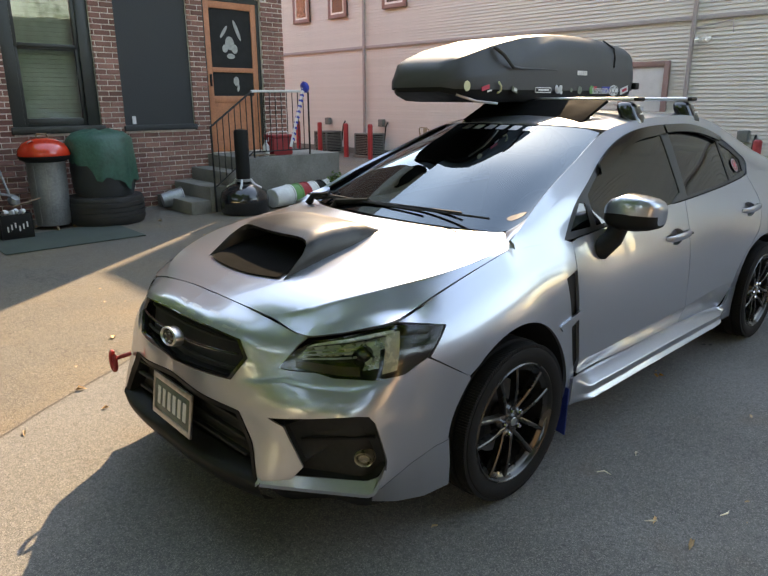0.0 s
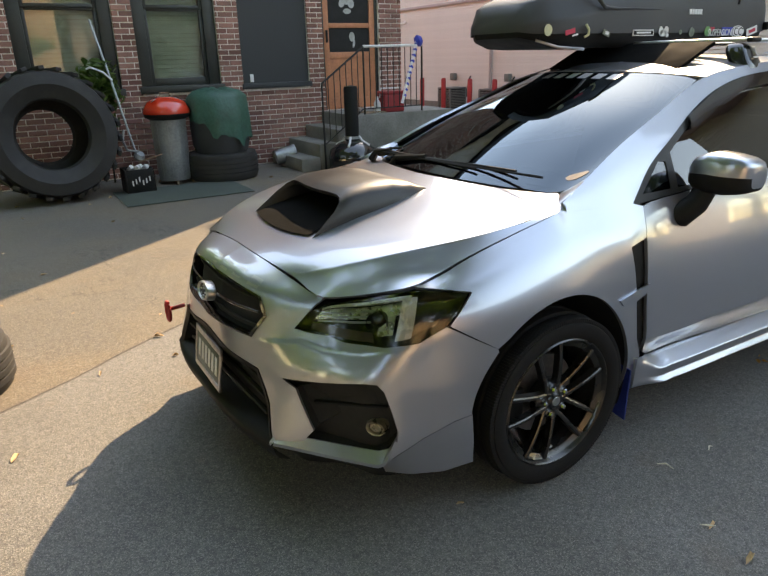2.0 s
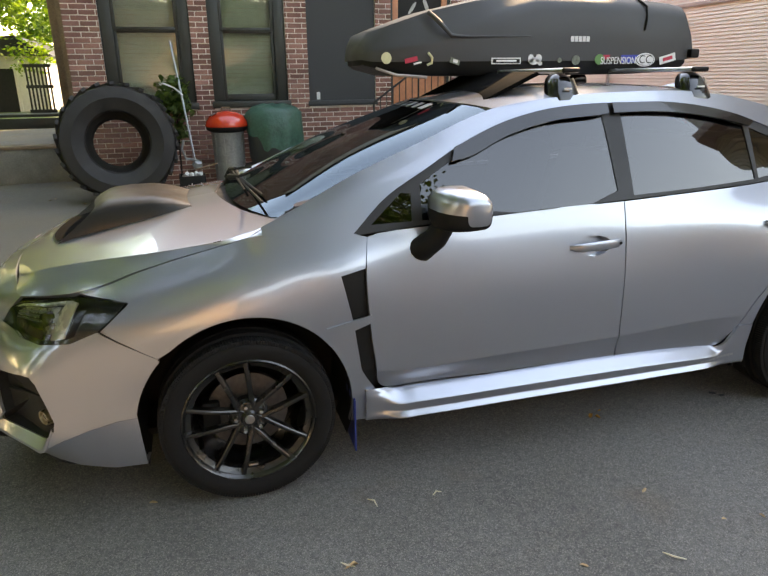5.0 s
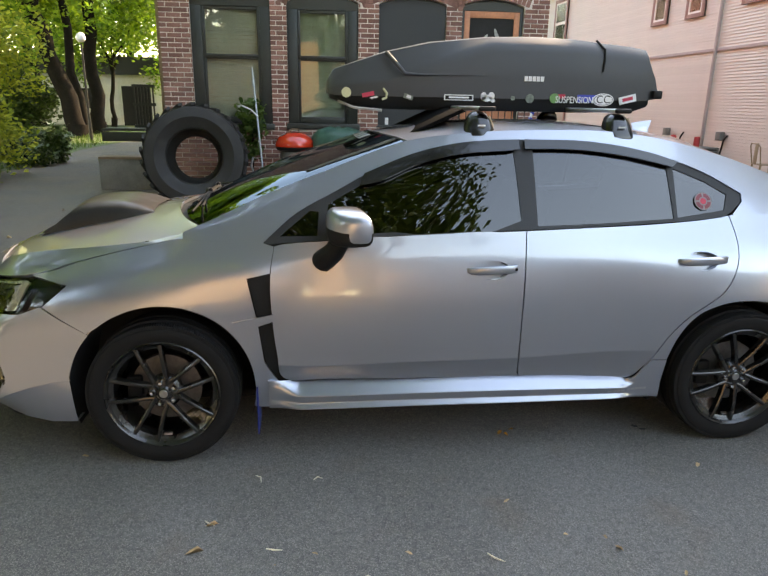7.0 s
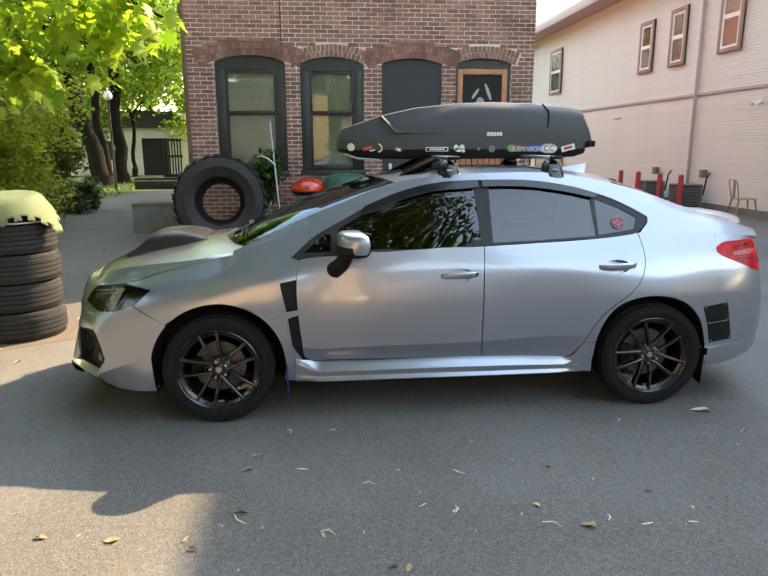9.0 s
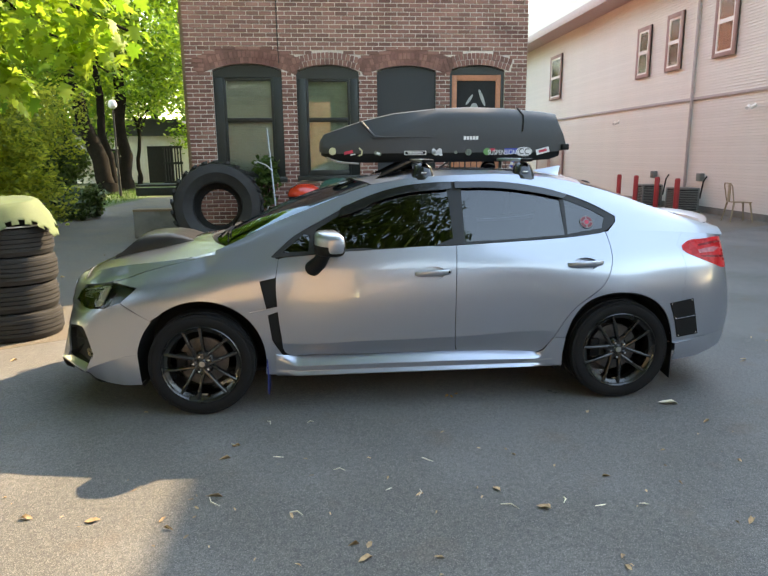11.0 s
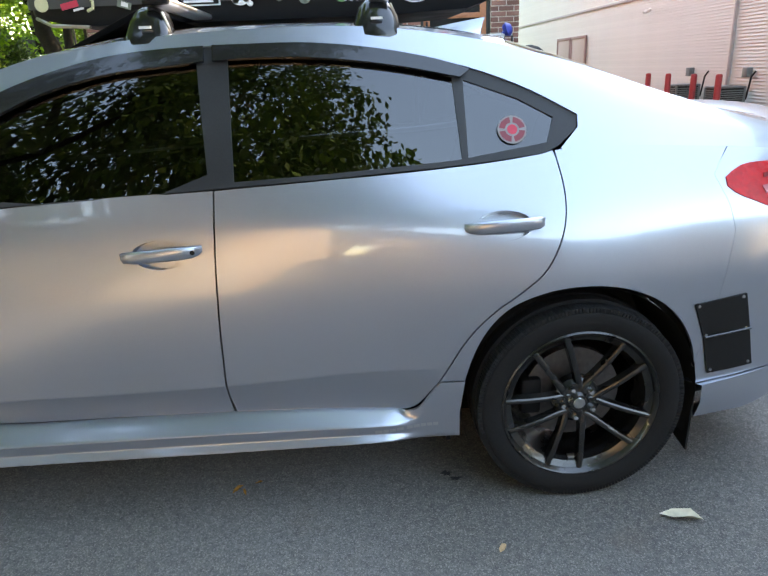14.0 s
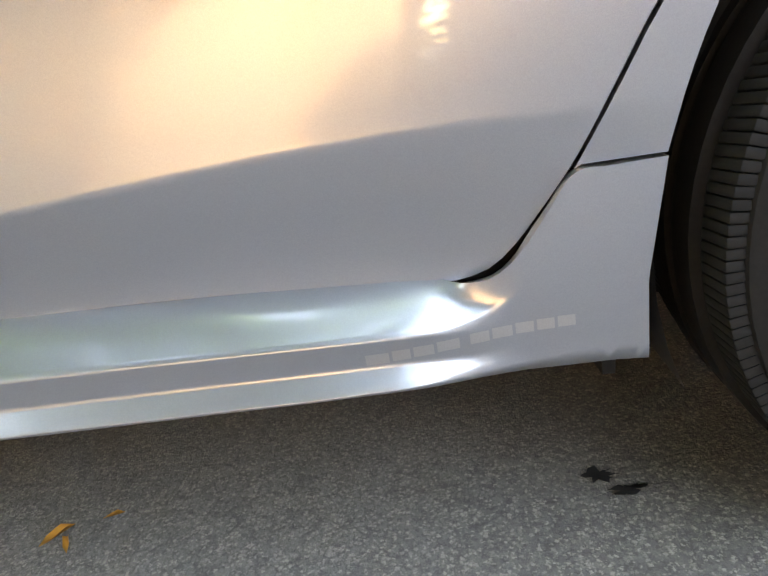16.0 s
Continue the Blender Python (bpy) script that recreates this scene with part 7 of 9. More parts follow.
# wheels
def wheel_meshes():
    out = {}
    tyre = [(.232, -.098), (.250, -.112), (.283, -.120), (.299, -.114), (.306, -.100)]
    tread = []
    for a in (-.085, -.03, .03, .085):
        top = .311 if abs(a) > .05 else .322
        tread += [(top, a - .022), (top, a + .020), (.308, a + .022), (.308, a + .030)]
    prof = tyre + tread[:-2] + [(.306, .100), (.299, .114), (.283, .120), (.250, .112), (.232, .098)]
    out["tyre"] = mesh_of(lathe(prof, 72, closed=True), "tyre", M_CARTYRE, 40)
    bm = bmesh.new()
    for k in range(190):
        for side in (-1, 1):
            add_box(bm, (.297, -.0047, -.024), (.3160, .0047, .026), .0018, pose(0, 0, 0, 0, 0, 360 * k / 190 + side) @ pose(0, 0, .085 * side, 6 * side, 0, 0))
    out["shoulder_tread"] = mesh_of(bm, "shoulder_tread", M_CARTYRE, 40)
    out["rim"] = mesh_of(lathe([(.238, .102), (.243, .108), (.238, .112), (.230, .106), (.222, .080), (.210, .03), (.20, -.08), (.226, -.10), (.232, -.104), (.21, -.11), (.195, -.08), (.198, .03), (.208, .085)], 64, closed=True), "rim", M_RIM, 40)
    bm = bmesh.new()
    for arm in range(5):
        a0 = 2 * math.pi * arm / 5
        for side in (-1, 1):
            hub_p, rim_p = Vector((.052, 0, .086)), Vector((.226 * math.cos(.375), side * .226 * math.sin(.375), .100))
            pts = []
            for t in (-.14, 0, .12, .3, .5, .7, .88, 1):
                p = hub_p.lerp(rim_p, t) + Vector((0, side * (.006 if t > 0 else .004), .006 * math.sin(math.pi * max(0, t))))
                pts.append((p.xy.length, a0 + math.atan2(p.y, p.x), p.z))
            sec = []
            for r, a, zz in pts:
                c, s_ = math.cos(a), math.sin(a)
                t = Vector((-s_, c, 0))
                p = Vector((r * c, r * s_, 0))
                hw = .0125 if r < .1 else .0108 + .012 * max(0, r - .19)
                sec.append([bm.verts.new(p + t * w + Vector((0, 0, z))) for w, z in ((-hw, zz - .028), (-hw * .75, zz - .003), (-hw * .3, zz), (hw * .3, zz), (hw * .75, zz - .003), (hw, zz - .028))])
            for p, q in zip(sec, sec[1:]):
                for k in range(6):
                    bm.faces.new((p[k], p[(k + 1) % 6], q[(k + 1) % 6], q[k]))
            bm.faces.new(sec[0]), bm.faces.new(sec[-1])
    bmesh.ops.recalc_face_normals(bm, faces=bm.faces)
    out["spokes"] = mesh_of(bm, "spokes", M_RIM, 30)
    out["hub"] = mesh_of(lathe([(0, .094), (.026, .094), (.030, .090), (.034, .084), (.062, .080), (.074, .068), (.076, .04), (.0, .04)], 40), "hub", M_RIM, 30)
    out["hub_badge"] = mesh_of(lathe([(0, .0965), (.016, .0965), (.018, .094)], 24), "hub_badge", M_STEEL, 30)
    out["wheel_nut"] = mesh_of(lathe([(0, .1), (.007, .099), (.0105, .092), (.0105, .07)], 6), "wheel_nut", M_CHROME, 20)
    out["brake_disc"] = mesh_of(lathe([(.06, .015), (.150, .015), (.150, -.012), (.06, -.012)], 48, closed=True), "brake_disc", M_DISC, 30)
    bm = bmesh.new()
    add_box(bm, (-.165, -.06, -.03), (-.10, .06, .04), .012)
    out["brake_caliper"] = mesh_of(bm, "brake_caliper", M_BLACK, 40)
    bm = bmesh.new()
    add_box(bm, (-.018, -.208, .055), (.018, -.200, .075), .002)
    out["balance_weight"] = mesh_of(bm, "balance_weight", M_ALU, 40)
    return out
WHEEL = wheel_meshes()
def wheel(x, y, s, turn):
    base = pose(x, y, .322, 90 if s > 0 else -90) @ pose(0, 0, 0, 0, 0, turn)
    tyre = tagged(new("wheel"), "black rubber tyre on a dark ten-spoke alloy rim")
    tyre.parent, tyre.matrix_basis = CAR, base
    for key, me in WHEEL.items():
        for k in range(5 if key == "wheel_nut" else 1):
            ob = new(key, me)
            ob.parent = tyre
            if key == "shoulder_tread":
                tagged(ob, kind="stuff")
            if key == "wheel_nut":
                a = 2 * math.pi * (k + .5) / 5
                ob.matrix_basis = pose(.050 * math.cos(a), .050 * math.sin(a), 0)
            elif key in ("brake_caliper", "balance_weight"):
                ob.matrix_basis = pose(0, 0, 0, 0, 0, -turn)
for s in (1, -1):
    wheel(.025, -.747 * s, s, 67)
    wheel(2.655, -.752 * s, s, 80)

# cabin: dashboard, seats, wheel, cowl and wipers
part("dashboard", prism([(.30, 1.0), (.62, .985), (.70, .90), (.66, .70), (.30, .70)], "y", -.66, .66, .02), M_DARK, CAR)
def seat(x, y, w):
    bm = bmesh.new()
    add_box(bm, (x, y - w / 2, .45), (x + .52, y + w / 2, .62), .05)
    add_box(bm, (-.06, -w / 2, 0), (.08, w / 2, .62), .05, pose(x + .50, y, .58, 0, 16, 0))
    add_box(bm, (-.03, -.12, .66), (.06, .12, .82), .03, pose(x + .50, y, .58, 0, 16, 0))
    return bm
for y in (-.36, .36):
    part("seat", seat(1.05, y, .5), M_SEAT, CAR)
part("rear_bench", seat(1.95, 0, 1.2), M_SEAT, CAR)
part("steering_wheel", lathe([(.17, .012), (.185, 0), (.17, -.012), (.158, 0)], 32, pose(.83, -.36, .93, 0, -66, 0), closed=True), M_BLACK, CAR)
part("rear_view_mirror", box((.88, -.10, 1.27), (.90, .10, 1.33), .008), M_BLACK, CAR)
bm = bmesh.new()
rows = []
for y in np.linspace(-.64, .64, 25):
    a = abs(y)
    x0 = float(np.interp(a, [0, .3, .45, .6, .66], [-.005, .03, .085, .15, .17]))
    x1 = float(np.interp(a, [0, .3, .53, .66], [.09, .12, .22, .33]))
    z0 = float(np.interp(a, [0, .3, .6, .66], [1.008, 1.002, 1.0, 1.005]))
    rows.append([bm.verts.new((x0, y, z0)), bm.verts.new(((x0 + x1) / 2, y, z0 - .004)), bm.verts.new((x1, y, z0 + .018))])
for a, b in zip(rows, rows[1:]):
    for k in range(2):
        bm.faces.new((a[k], a[k + 1], b[k + 1], b[k]))
part("cowl_panel", bm, M_BLACK, CAR, "black cowl panel", smooth=180)
for pts in ([(.10, .30, 1.03), (.13, .10, 1.058), (.145, -.15, 1.064), (.17, -.42, 1.068)], [(.12, .52, 1.035), (.13, .40, 1.055), (.125, .15, 1.058), (.135, -.08, 1.062)]):
    bm = bmesh.new()
    add_tube(bm, pts, [.012, .009, .007, .005], 8)
    add_tube(bm, [Vector(pts[1]) + Vector((-.02, .18, -.004)), Vector(pts[3]) + Vector((-.02, -.16, .0))], .005, 6)
    add_tube(bm, [Vector(pts[0]) + Vector((-.03, .03, -.03)), Vector(pts[0]) + Vector((-.01, .01, .012)), Vector(pts[1]) + Vector((-.004, .02, .010))], [.020, .018, .010], 8)
    part("wiper", bm, M_BLACK, CAR, "black wiper arm and blade")
    for k, (dx, dy, dz) in enumerate(((.0, .02, .012),)):
        p0 = Vector(pts[0]) + Vector((dx, dy, dz))
        part("wiper_link", tube([p0, p0 + Vector((.05, -.04 - .02 * k, .014)), p0 + Vector((.085, -.10, .020))], .0065, 6), M_IRON, CAR, "worn metal wiper link")

# silver corner pieces between hood, pillar foot and windscreen
for s in (1, -1):
    bm = bmesh.new()
    low_ = smooth_line([(.078, -.722, .970), (.118, -.692, .985), (.153, -.664, .999), (.193, -.628, 1.011), (.250, -.634, 1.032), (.310, -.650, 1.056)], 4)
    high_ = smooth_line([(.078, -.7245, .968), (.128, -.7230, .974), (.152, -.711, .998), (.19, -.694, 1.028), (.24, -.680, 1.048), (.290, -.667, 1.067)], 4)
    rows_ = [[bm.verts.new((a[0] + (b[0] - a[0]) * w, (a[1] + (b[1] - a[1]) * w) * s, a[2] + (b[2] - a[2]) * w + .004 * math.sin(math.pi * w))) for w in np.linspace(0, 1, 6)] for a, b in zip(low_, high_)]
    for a, b in zip(rows_, rows_[1:]):
        for k in range(5):
            bm.faces.new((a[k], a[k + 1], b[k + 1], b[k]))
    bmesh.ops.recalc_face_normals(bm, faces=bm.faces)
    part("cowl_corner", bm, M_PAINT, CAR, "silver corner of the cowl", smooth=180)
# the far side of the nose stands slightly further forward
def ease(v, a, b):
    t = min(1.0, max(0.0, (v - a) / (b - a)))
    return t * t * (3 - 2 * t)
for ob in CAR.children_recursive:
    if ob.type == "MESH" and ob.data.users == 1 and ob.matrix_basis == Matrix.Identity(4) and not any(w in ob.name for w in ("tyre", "wheel", "spoke", "rim", "tread")):
        for v in ob.data.vertices:
            v.co.x -= .042 * ease(v.co.y, .02, .5) * ease(-v.co.x, .25, .8)

# ---- roof bars and the box they carry ----
rack = thing("roof_rack", "pair of silver aero bars on black feet", "roof rack")
for bx, fx in ((1.465, 1.435), (2.115, 2.10)):
    zt = 1.521
    bm = bmesh.new()
    add_box(bm, (bx - .038, -.48, zt - .010), (bx + .038, .48, zt + .010), .009, seg=3)
    bar = part("cross_bar", bm, M_ALU, rack)
    for s in (-1, 1):
        part("end_cap", box((bx - .039, s * .48 - (.0 if s > 0 else .03), zt - .011), (bx + .039, s * .48 + (.03 if s > 0 else 0), zt + .011), .009), M_BLACK, bar)
        bm = bmesh.new()
        rows = []
        # domed foot, wide at the clamp
        for z, w, d, dy in ((1.392, .070, .040, .050), (1.405, .072, .046, .044), (1.435, .067, .050, .026), (1.465, .058, .050, .008), (1.488, .047, .046, -.004), (1.502, .034, .038, -.010), (1.509, .018, .026, -.014)):
            ring_ = []
            for k in range(20):
                a = 2 * math.pi * k / 20
                c, e = math.cos(a), math.sin(a)
                ring_.append(bm.verts.new((fx + w * abs(c) ** .55 * (1 if c > 0 else -1), s * (.452 + dy + d * abs(e) ** .6 * (1 if e > 0 else -1)), z)))
            rows.append(ring_)
        for a, b in zip(rows, rows[1:]):
            for k in range(20):
                bm.faces.new((a[k], a[(k + 1) % 20], b[(k + 1) % 20], b[k]))
        bm.faces.new(rows[0]), bm.faces.new(rows[-1])
        bmesh.ops.recalc_face_normals(bm, faces=bm.faces)
        foot = part("foot", bm, M_BLACKGLOSS, rack, "glossy black clamp foot", smooth=50)
        part("foot_mark", box((fx - .017, s * .532 - .003, 1.445), (fx + .017, s * .532 + .003, 1.452)), M_WHITE, foot, at=pose(0, 0, 0))
        part("foot_trim", tube([(fx + .066, s * .50, 1.41), (fx + .060, s * .50, 1.45), (fx + .043, s * .49, 1.490)], .004, 6), M_STEEL, foot, "thin bright edge")
part("wind_fairing", prism([(1.13, 1.405), (1.16, 1.40), (1.40, 1.505), (1.385, 1.52)], "y", -.36, .42, .004), M_MATTSHADE, rack, "dark wind fairing")

BOXY0, BOXY1 = .10, .78
roof_box = thing("roof_box", "long dark grey roof box covered with stickers on roof bars", "roof box")
# stations along the box: x, sill height, lid height, half-width factor
LID = [(.765, 1.585, 1.66, .52), (.80, 1.575, 1.715, .70), (.90, 1.572, 1.752, .84), (1.08, 1.572, 1.812, .96), (1.32, 1.572, 1.866, 1.0), (1.64, 1.572, 1.900, 1.0), (1.90, 1.572, 1.908, 1.0), (2.15, 1.572, 1.900, 1.0), (2.26, 1.572, 1.888, 1.0), (2.45, 1.572, 1.872, .985), (2.535, 1.575, 1.858, .96), (2.585, 1.582, 1.74, .93), (2.612, 1.59, 1.64, .90)]
def lid_mesh():
    bm = bmesh.new()
    rows = []
    cy, hw = (BOXY0 + BOXY1) / 2, (BOXY1 - BOXY0) / 2
    for x, z0, z1, f in LID:
        sec = []
        h = z1 - z0
        chamfer = .42 if x < 1.2 else .42 + .38 * min(1, (x - 1.2) / .3)
        for a, b in ((-1, 0), (-1.0, .30), (-.985, chamfer * .9), (-.93, .86 * chamfer + .14), (-.80, .955), (-.55, .992), (-.25, 1.0), (0, .975 if 1.2 < x < 2.3 else 1.0), (.25, 1.0), (.55, .992), (.80, .955), (.93, .86 * chamfer + .14), (.985, chamfer * .9), (1.0, .30), (1, 0)):
            sec.append(bm.verts.new((x, cy + hw * f * a, z0 + h * b)))
        rows.append(sec)
    for a, b in zip(rows, rows[1:]):
        for k in range(14):
            bm.faces.new((a[k], b[k], b[k + 1], a[k + 1]))
    bm.faces.new(rows[0]), bm.faces.new(rows[-1][::-1])
    bmesh.ops.recalc_face_normals(bm, faces=bm.faces)
    return bm
part("lid", lid_mesh(), M_BOX, roof_box, smooth=38)
TUB = [(.778, 1.56, 1.586, .50), (.82, 1.545, 1.576, .70), (.95, 1.512, 1.574, .86), (1.10, 1.505, 1.574, .95), (1.40, 1.503, 1.574, .975), (2.2, 1.503, 1.574, .975), (2.48, 1.515, 1.576, .96), (2.56, 1.54, 1.586, .92)]
bm = bmesh.new()
rows = []
cy, hw = (BOXY0 + BOXY1) / 2, (BOXY1 - BOXY0) / 2
for x, z0, z1, f in TUB:
    rows.append([bm.verts.new((x, cy + hw * f * a, z0 + (z1 - z0) * b)) for a, b in ((-1, 1), (-.99, .4), (-.93, .02), (0, 0), (.93, .02), (.99, .4), (1, 1))])
for a, b in zip(rows, rows[1:]):
    for k in range(6):
        bm.faces.new((a[k], a[k + 1], b[k + 1], b[k]))
bm.faces.new(rows[0][::-1]), bm.faces.new(rows[-1])
bmesh.ops.recalc_face_normals(bm, faces=bm.faces)
part("tub", bm, M_BLACK, roof_box, "black lower tray", smooth=38)
part("front_scuff_rail", tube([(.82, BOXY0 + .10, 1.545), (.90, BOXY0 + .03, 1.512), (1.05, BOXY0 + .005, 1.500)], .007, 6), M_STEEL, roof_box)
part("raised_rib", tube([(1.075, BOXY0 + .06, 1.796), (1.11, BOXY0 + .018, 1.755), (1.17, BOXY0 - .002, 1.690), (1.25, BOXY0 - .002, 1.686), (1.6, BOXY0 - .001, 1.688)], [.012, .012, .010, .006, .003], 8), M_BOX, roof_box)
# thin black bar stands in for the shaded groove in the lid
part("strap", tube([(2.245, BOXY0 + .084, 1.888), (2.27, BOXY0 + .016, 1.838), (2.268, BOXY0 + .001, 1.78), (2.262, BOXY0 - .001, 1.72)], .006, 6), M_BLACK, roof_box, "dark line for the shaded groove in the lid")
part("rear_latch", box((2.565, BOXY0 - .012, 1.585), (2.62, BOXY0 + .03, 1.63), .008), M_BLACK, roof_box)
fy = BOXY0 - .004
for k in range(5):
    part("maker_mark", box((1.824 + k * .0225, fy, 1.664), (1.842 + k * .0225, fy + .003, 1.690)), M_WHITE, roof_box)
def disc(x, z, rx, rz, mat, name="sticker", y=None, label="", tilt=0):
    bm = lathe([(0, .002), (.98, .002), (1, 0)], 24)
    bmesh.ops.transform(bm, matrix=pose(x, fy if y is None else y, z, 90, 0, 0) @ pose(0, 0, 0, 0, 0, tilt) @ Matrix.Diagonal((rx, rz, 1, 1)), verts=bm.verts)
    return part(name, bm, mat, roof_box, label)
def slab(x0, x1, z0, z1, mat, y=None, tilt=0, label="", name="sticker"):
    cx, cz = (x0 + x1) / 2, (z0 + z1) / 2
    yy = fy if y is None else y
    return part(name, box((x0 - cx, -.0015, z0 - cz), (x1 - cx, .0015, z1 - cz)), mat, roof_box, label, at=pose(cx, yy, cz, 0, tilt, 0))
slab(2.13, 2.24, 1.560, 1.600, M_BLUE, label="blue backed word sticker")
word = part("sticker_word", letters("SUSPENSION", .050), M_WHITE, roof_box, "white lettering", at=pose(2.113, fy - .003, 1.570) @ Matrix.Diagonal((.76, .9, 1, 1)))
oval = disc(2.278, 1.575, .062, .034, M_WHITE, y=fy - .001, label="white oval sticker")
disc(2.278, 1.575, .056, .029, M_BLACK, y=fy - .0022)
disc(2.278, 1.575, .053, .027, M_WHITE, y=fy - .0032)
part("sticker_word", letters("CC", .058), M_BLACK, roof_box, "black lettering", at=pose(2.278, fy - .0045, 1.575))
slab(2.37, 2.47, 1.560, 1.600, M_WHITE, tilt=-14, label="white and red sticker")
slab(2.39, 2.45, 1.572, 1.590, M_REDPRINT, y=fy - .002, tilt=-14)
slab(1.385, 1.545, 1.558, 1.588, M_WHITE, label="outlined long sticker")
slab(1.391, 1.539, 1.563, 1.583, M_BLACK, y=fy - .002)
slab(1.410, 1.520, 1.569, 1.578, M_WHITE, y=fy - .003)
for dx, dz, rx, rz in ((0, 0, .030, .018), (.025, .012, .018, .020), (-.018, .010, .016, .022), (.035, -.012, .012, .010)):
    disc(1.62 + dx, 1.572 + dz, rx, rz, M_WHITE, label="white shape sticker")
disc(1.765, 1.575, .012, .012, M_FADED)
disc(1.86, 1.575, .024, .024, M_FADED)
disc(2.00, 1.578, .028, .026, M_GREENPRINT)
slab(2.02, 2.06, 1.580, 1.600, M_REDPRINT)
disc(.862, 1.590, .026, .027, M_YELLOWPRINT, y=BOXY0 + .062, label="round pale sticker", tilt=0)
slab(.945, 1.01, 1.570, 1.592, M_REDPRINT, y=BOXY0 + .030, tilt=-12)
slab(.99, 1.03, 1.562, 1.570, M_WHITE, y=BOXY0 + .028, tilt=-12)
part("sticker", tube([(1.055, BOXY0 + .004, 1.612), (1.075, BOXY0 + .002, 1.590), (1.072, BOXY0 + .002, 1.565), (1.05, BOXY0 + .004, 1.556)], .006, 6), M_YELLOWPRINT, roof_box)
slab(1.165, 1.215, 1.560, 1.585, M_FADED, tilt=18, y=fy)
slab(1.180, 1.205, 1.565, 1.580, M_WHITE, tilt=18, y=fy - .002)
# round red sticker on the quarter glass and faint lettering bars on the paint
q = GREEN.at(*np.array(GX([(2.475, 1.128)])).T)[0]
nn = GREEN.normal(*np.array(GX([(2.475, 1.128)])).T)[0]
nn = nn if nn[1] < 0 else -nn
m = (Vector(nn)).to_track_quat("Z", "Y").to_matrix().to_4x4()
def glass_disc(r0, r1, off, mat, a0=0, a1=360):
    bm = bmesh.new()
    n = max(6, int(abs(a1 - a0) / 10))
    ins = [bm.verts.new((r0 * math.cos(radians(a0 + (a1 - a0) * k / n)), r0 * math.sin(radians(a0 + (a1 - a0) * k / n)), off)) for k in range(n + 1)]
    out = [bm.verts.new((r1 * math.cos(radians(a0 + (a1 - a0) * k / n)), r1 * math.sin(radians(a0 + (a1 - a0) * k / n)), off)) for k in range(n + 1)]
    for k in range(n):
        bm.faces.new((ins[k], out[k], out[k + 1], ins[k + 1]))
    part("glass_sticker", bm, mat, CAR, "round red and white sticker", at=Matrix.Translation(Vector(q) + Vector(nn) * -.004) @ m)
M_DIMWHITE = material("white_print_behind_glass", (0.26, 0.25, 0.25), 0.5, vary=0.15, scale=30, bump=0)
M_DIMRED = material("red_print_behind_glass", (0.24, 0.035, 0.055), 0.5, vary=0.15, scale=30, bump=0)
glass_disc(.006, .043, .001, M_DIMWHITE)
for k in range(4):
    glass_disc(.021, .038, .002, M_DIMRED, 90 * k + 8, 90 * k + 82)
glass_disc(.0, .015, .002, M_REDPRINT)
# faint bars where the sill and the nose carry pale lettering
for a, b in ((2.030, 2.052), (2.055, 2.072), (2.075, 2.094), (2.097, 2.118), (2.128, 2.146), (2.149, 2.168), (2.171, 2.188), (2.191, 2.207), (2.210, 2.226)):
    za, zb = .256 + .04 * (a - 2.03), .267 + .04 * (a - 2.03)
    uv = SKIRT.find(dense([(a, za), (b, za), (b, zb), (a, zb)], .006), "xz")
    panel("ghost_mark", SKIRT, uv, M_GHOST, CAR, "faint pale lettering bar", lift=.0007, depth=0, mirror=False, step=.02)
for k in range(6):
    y = .275 - k * .11
    u, v = BODY.find([(-.87 + .09 * abs(y), y if y < 0 else -y, .79)], "xyz")[0]
    for du in (0,):
        s = 1 if y < 0 else -1
        uv = [(u + a, v + b) for a, b in ((-.030, -.030), (.030, -.030), (.030, .022), (-.030, .022))]
        me = panel("ghost_mark", BODY, uv, M_GHOST, CAR, "faint pale lettering bar", lift=.0015, depth=0, mirror=True)
        bpy.data.objects.remove(me[1] if s == 1 else me[0])
for k in range(6):
    a = .02 + k * .145
    uv = [(SCREEN.ku[-1] * (a + i), SCREEN.kv[-1] * j) for i, j in ((0, .915), (.09, .915), (.09, .975), (0, .975))]
    if k < 3:
        panel("screen_banner_mark", SCREEN, tidy(dense(uv, .05)), M_GHOST, CAR, "pale windscreen banner bar", lift=.002, depth=0)

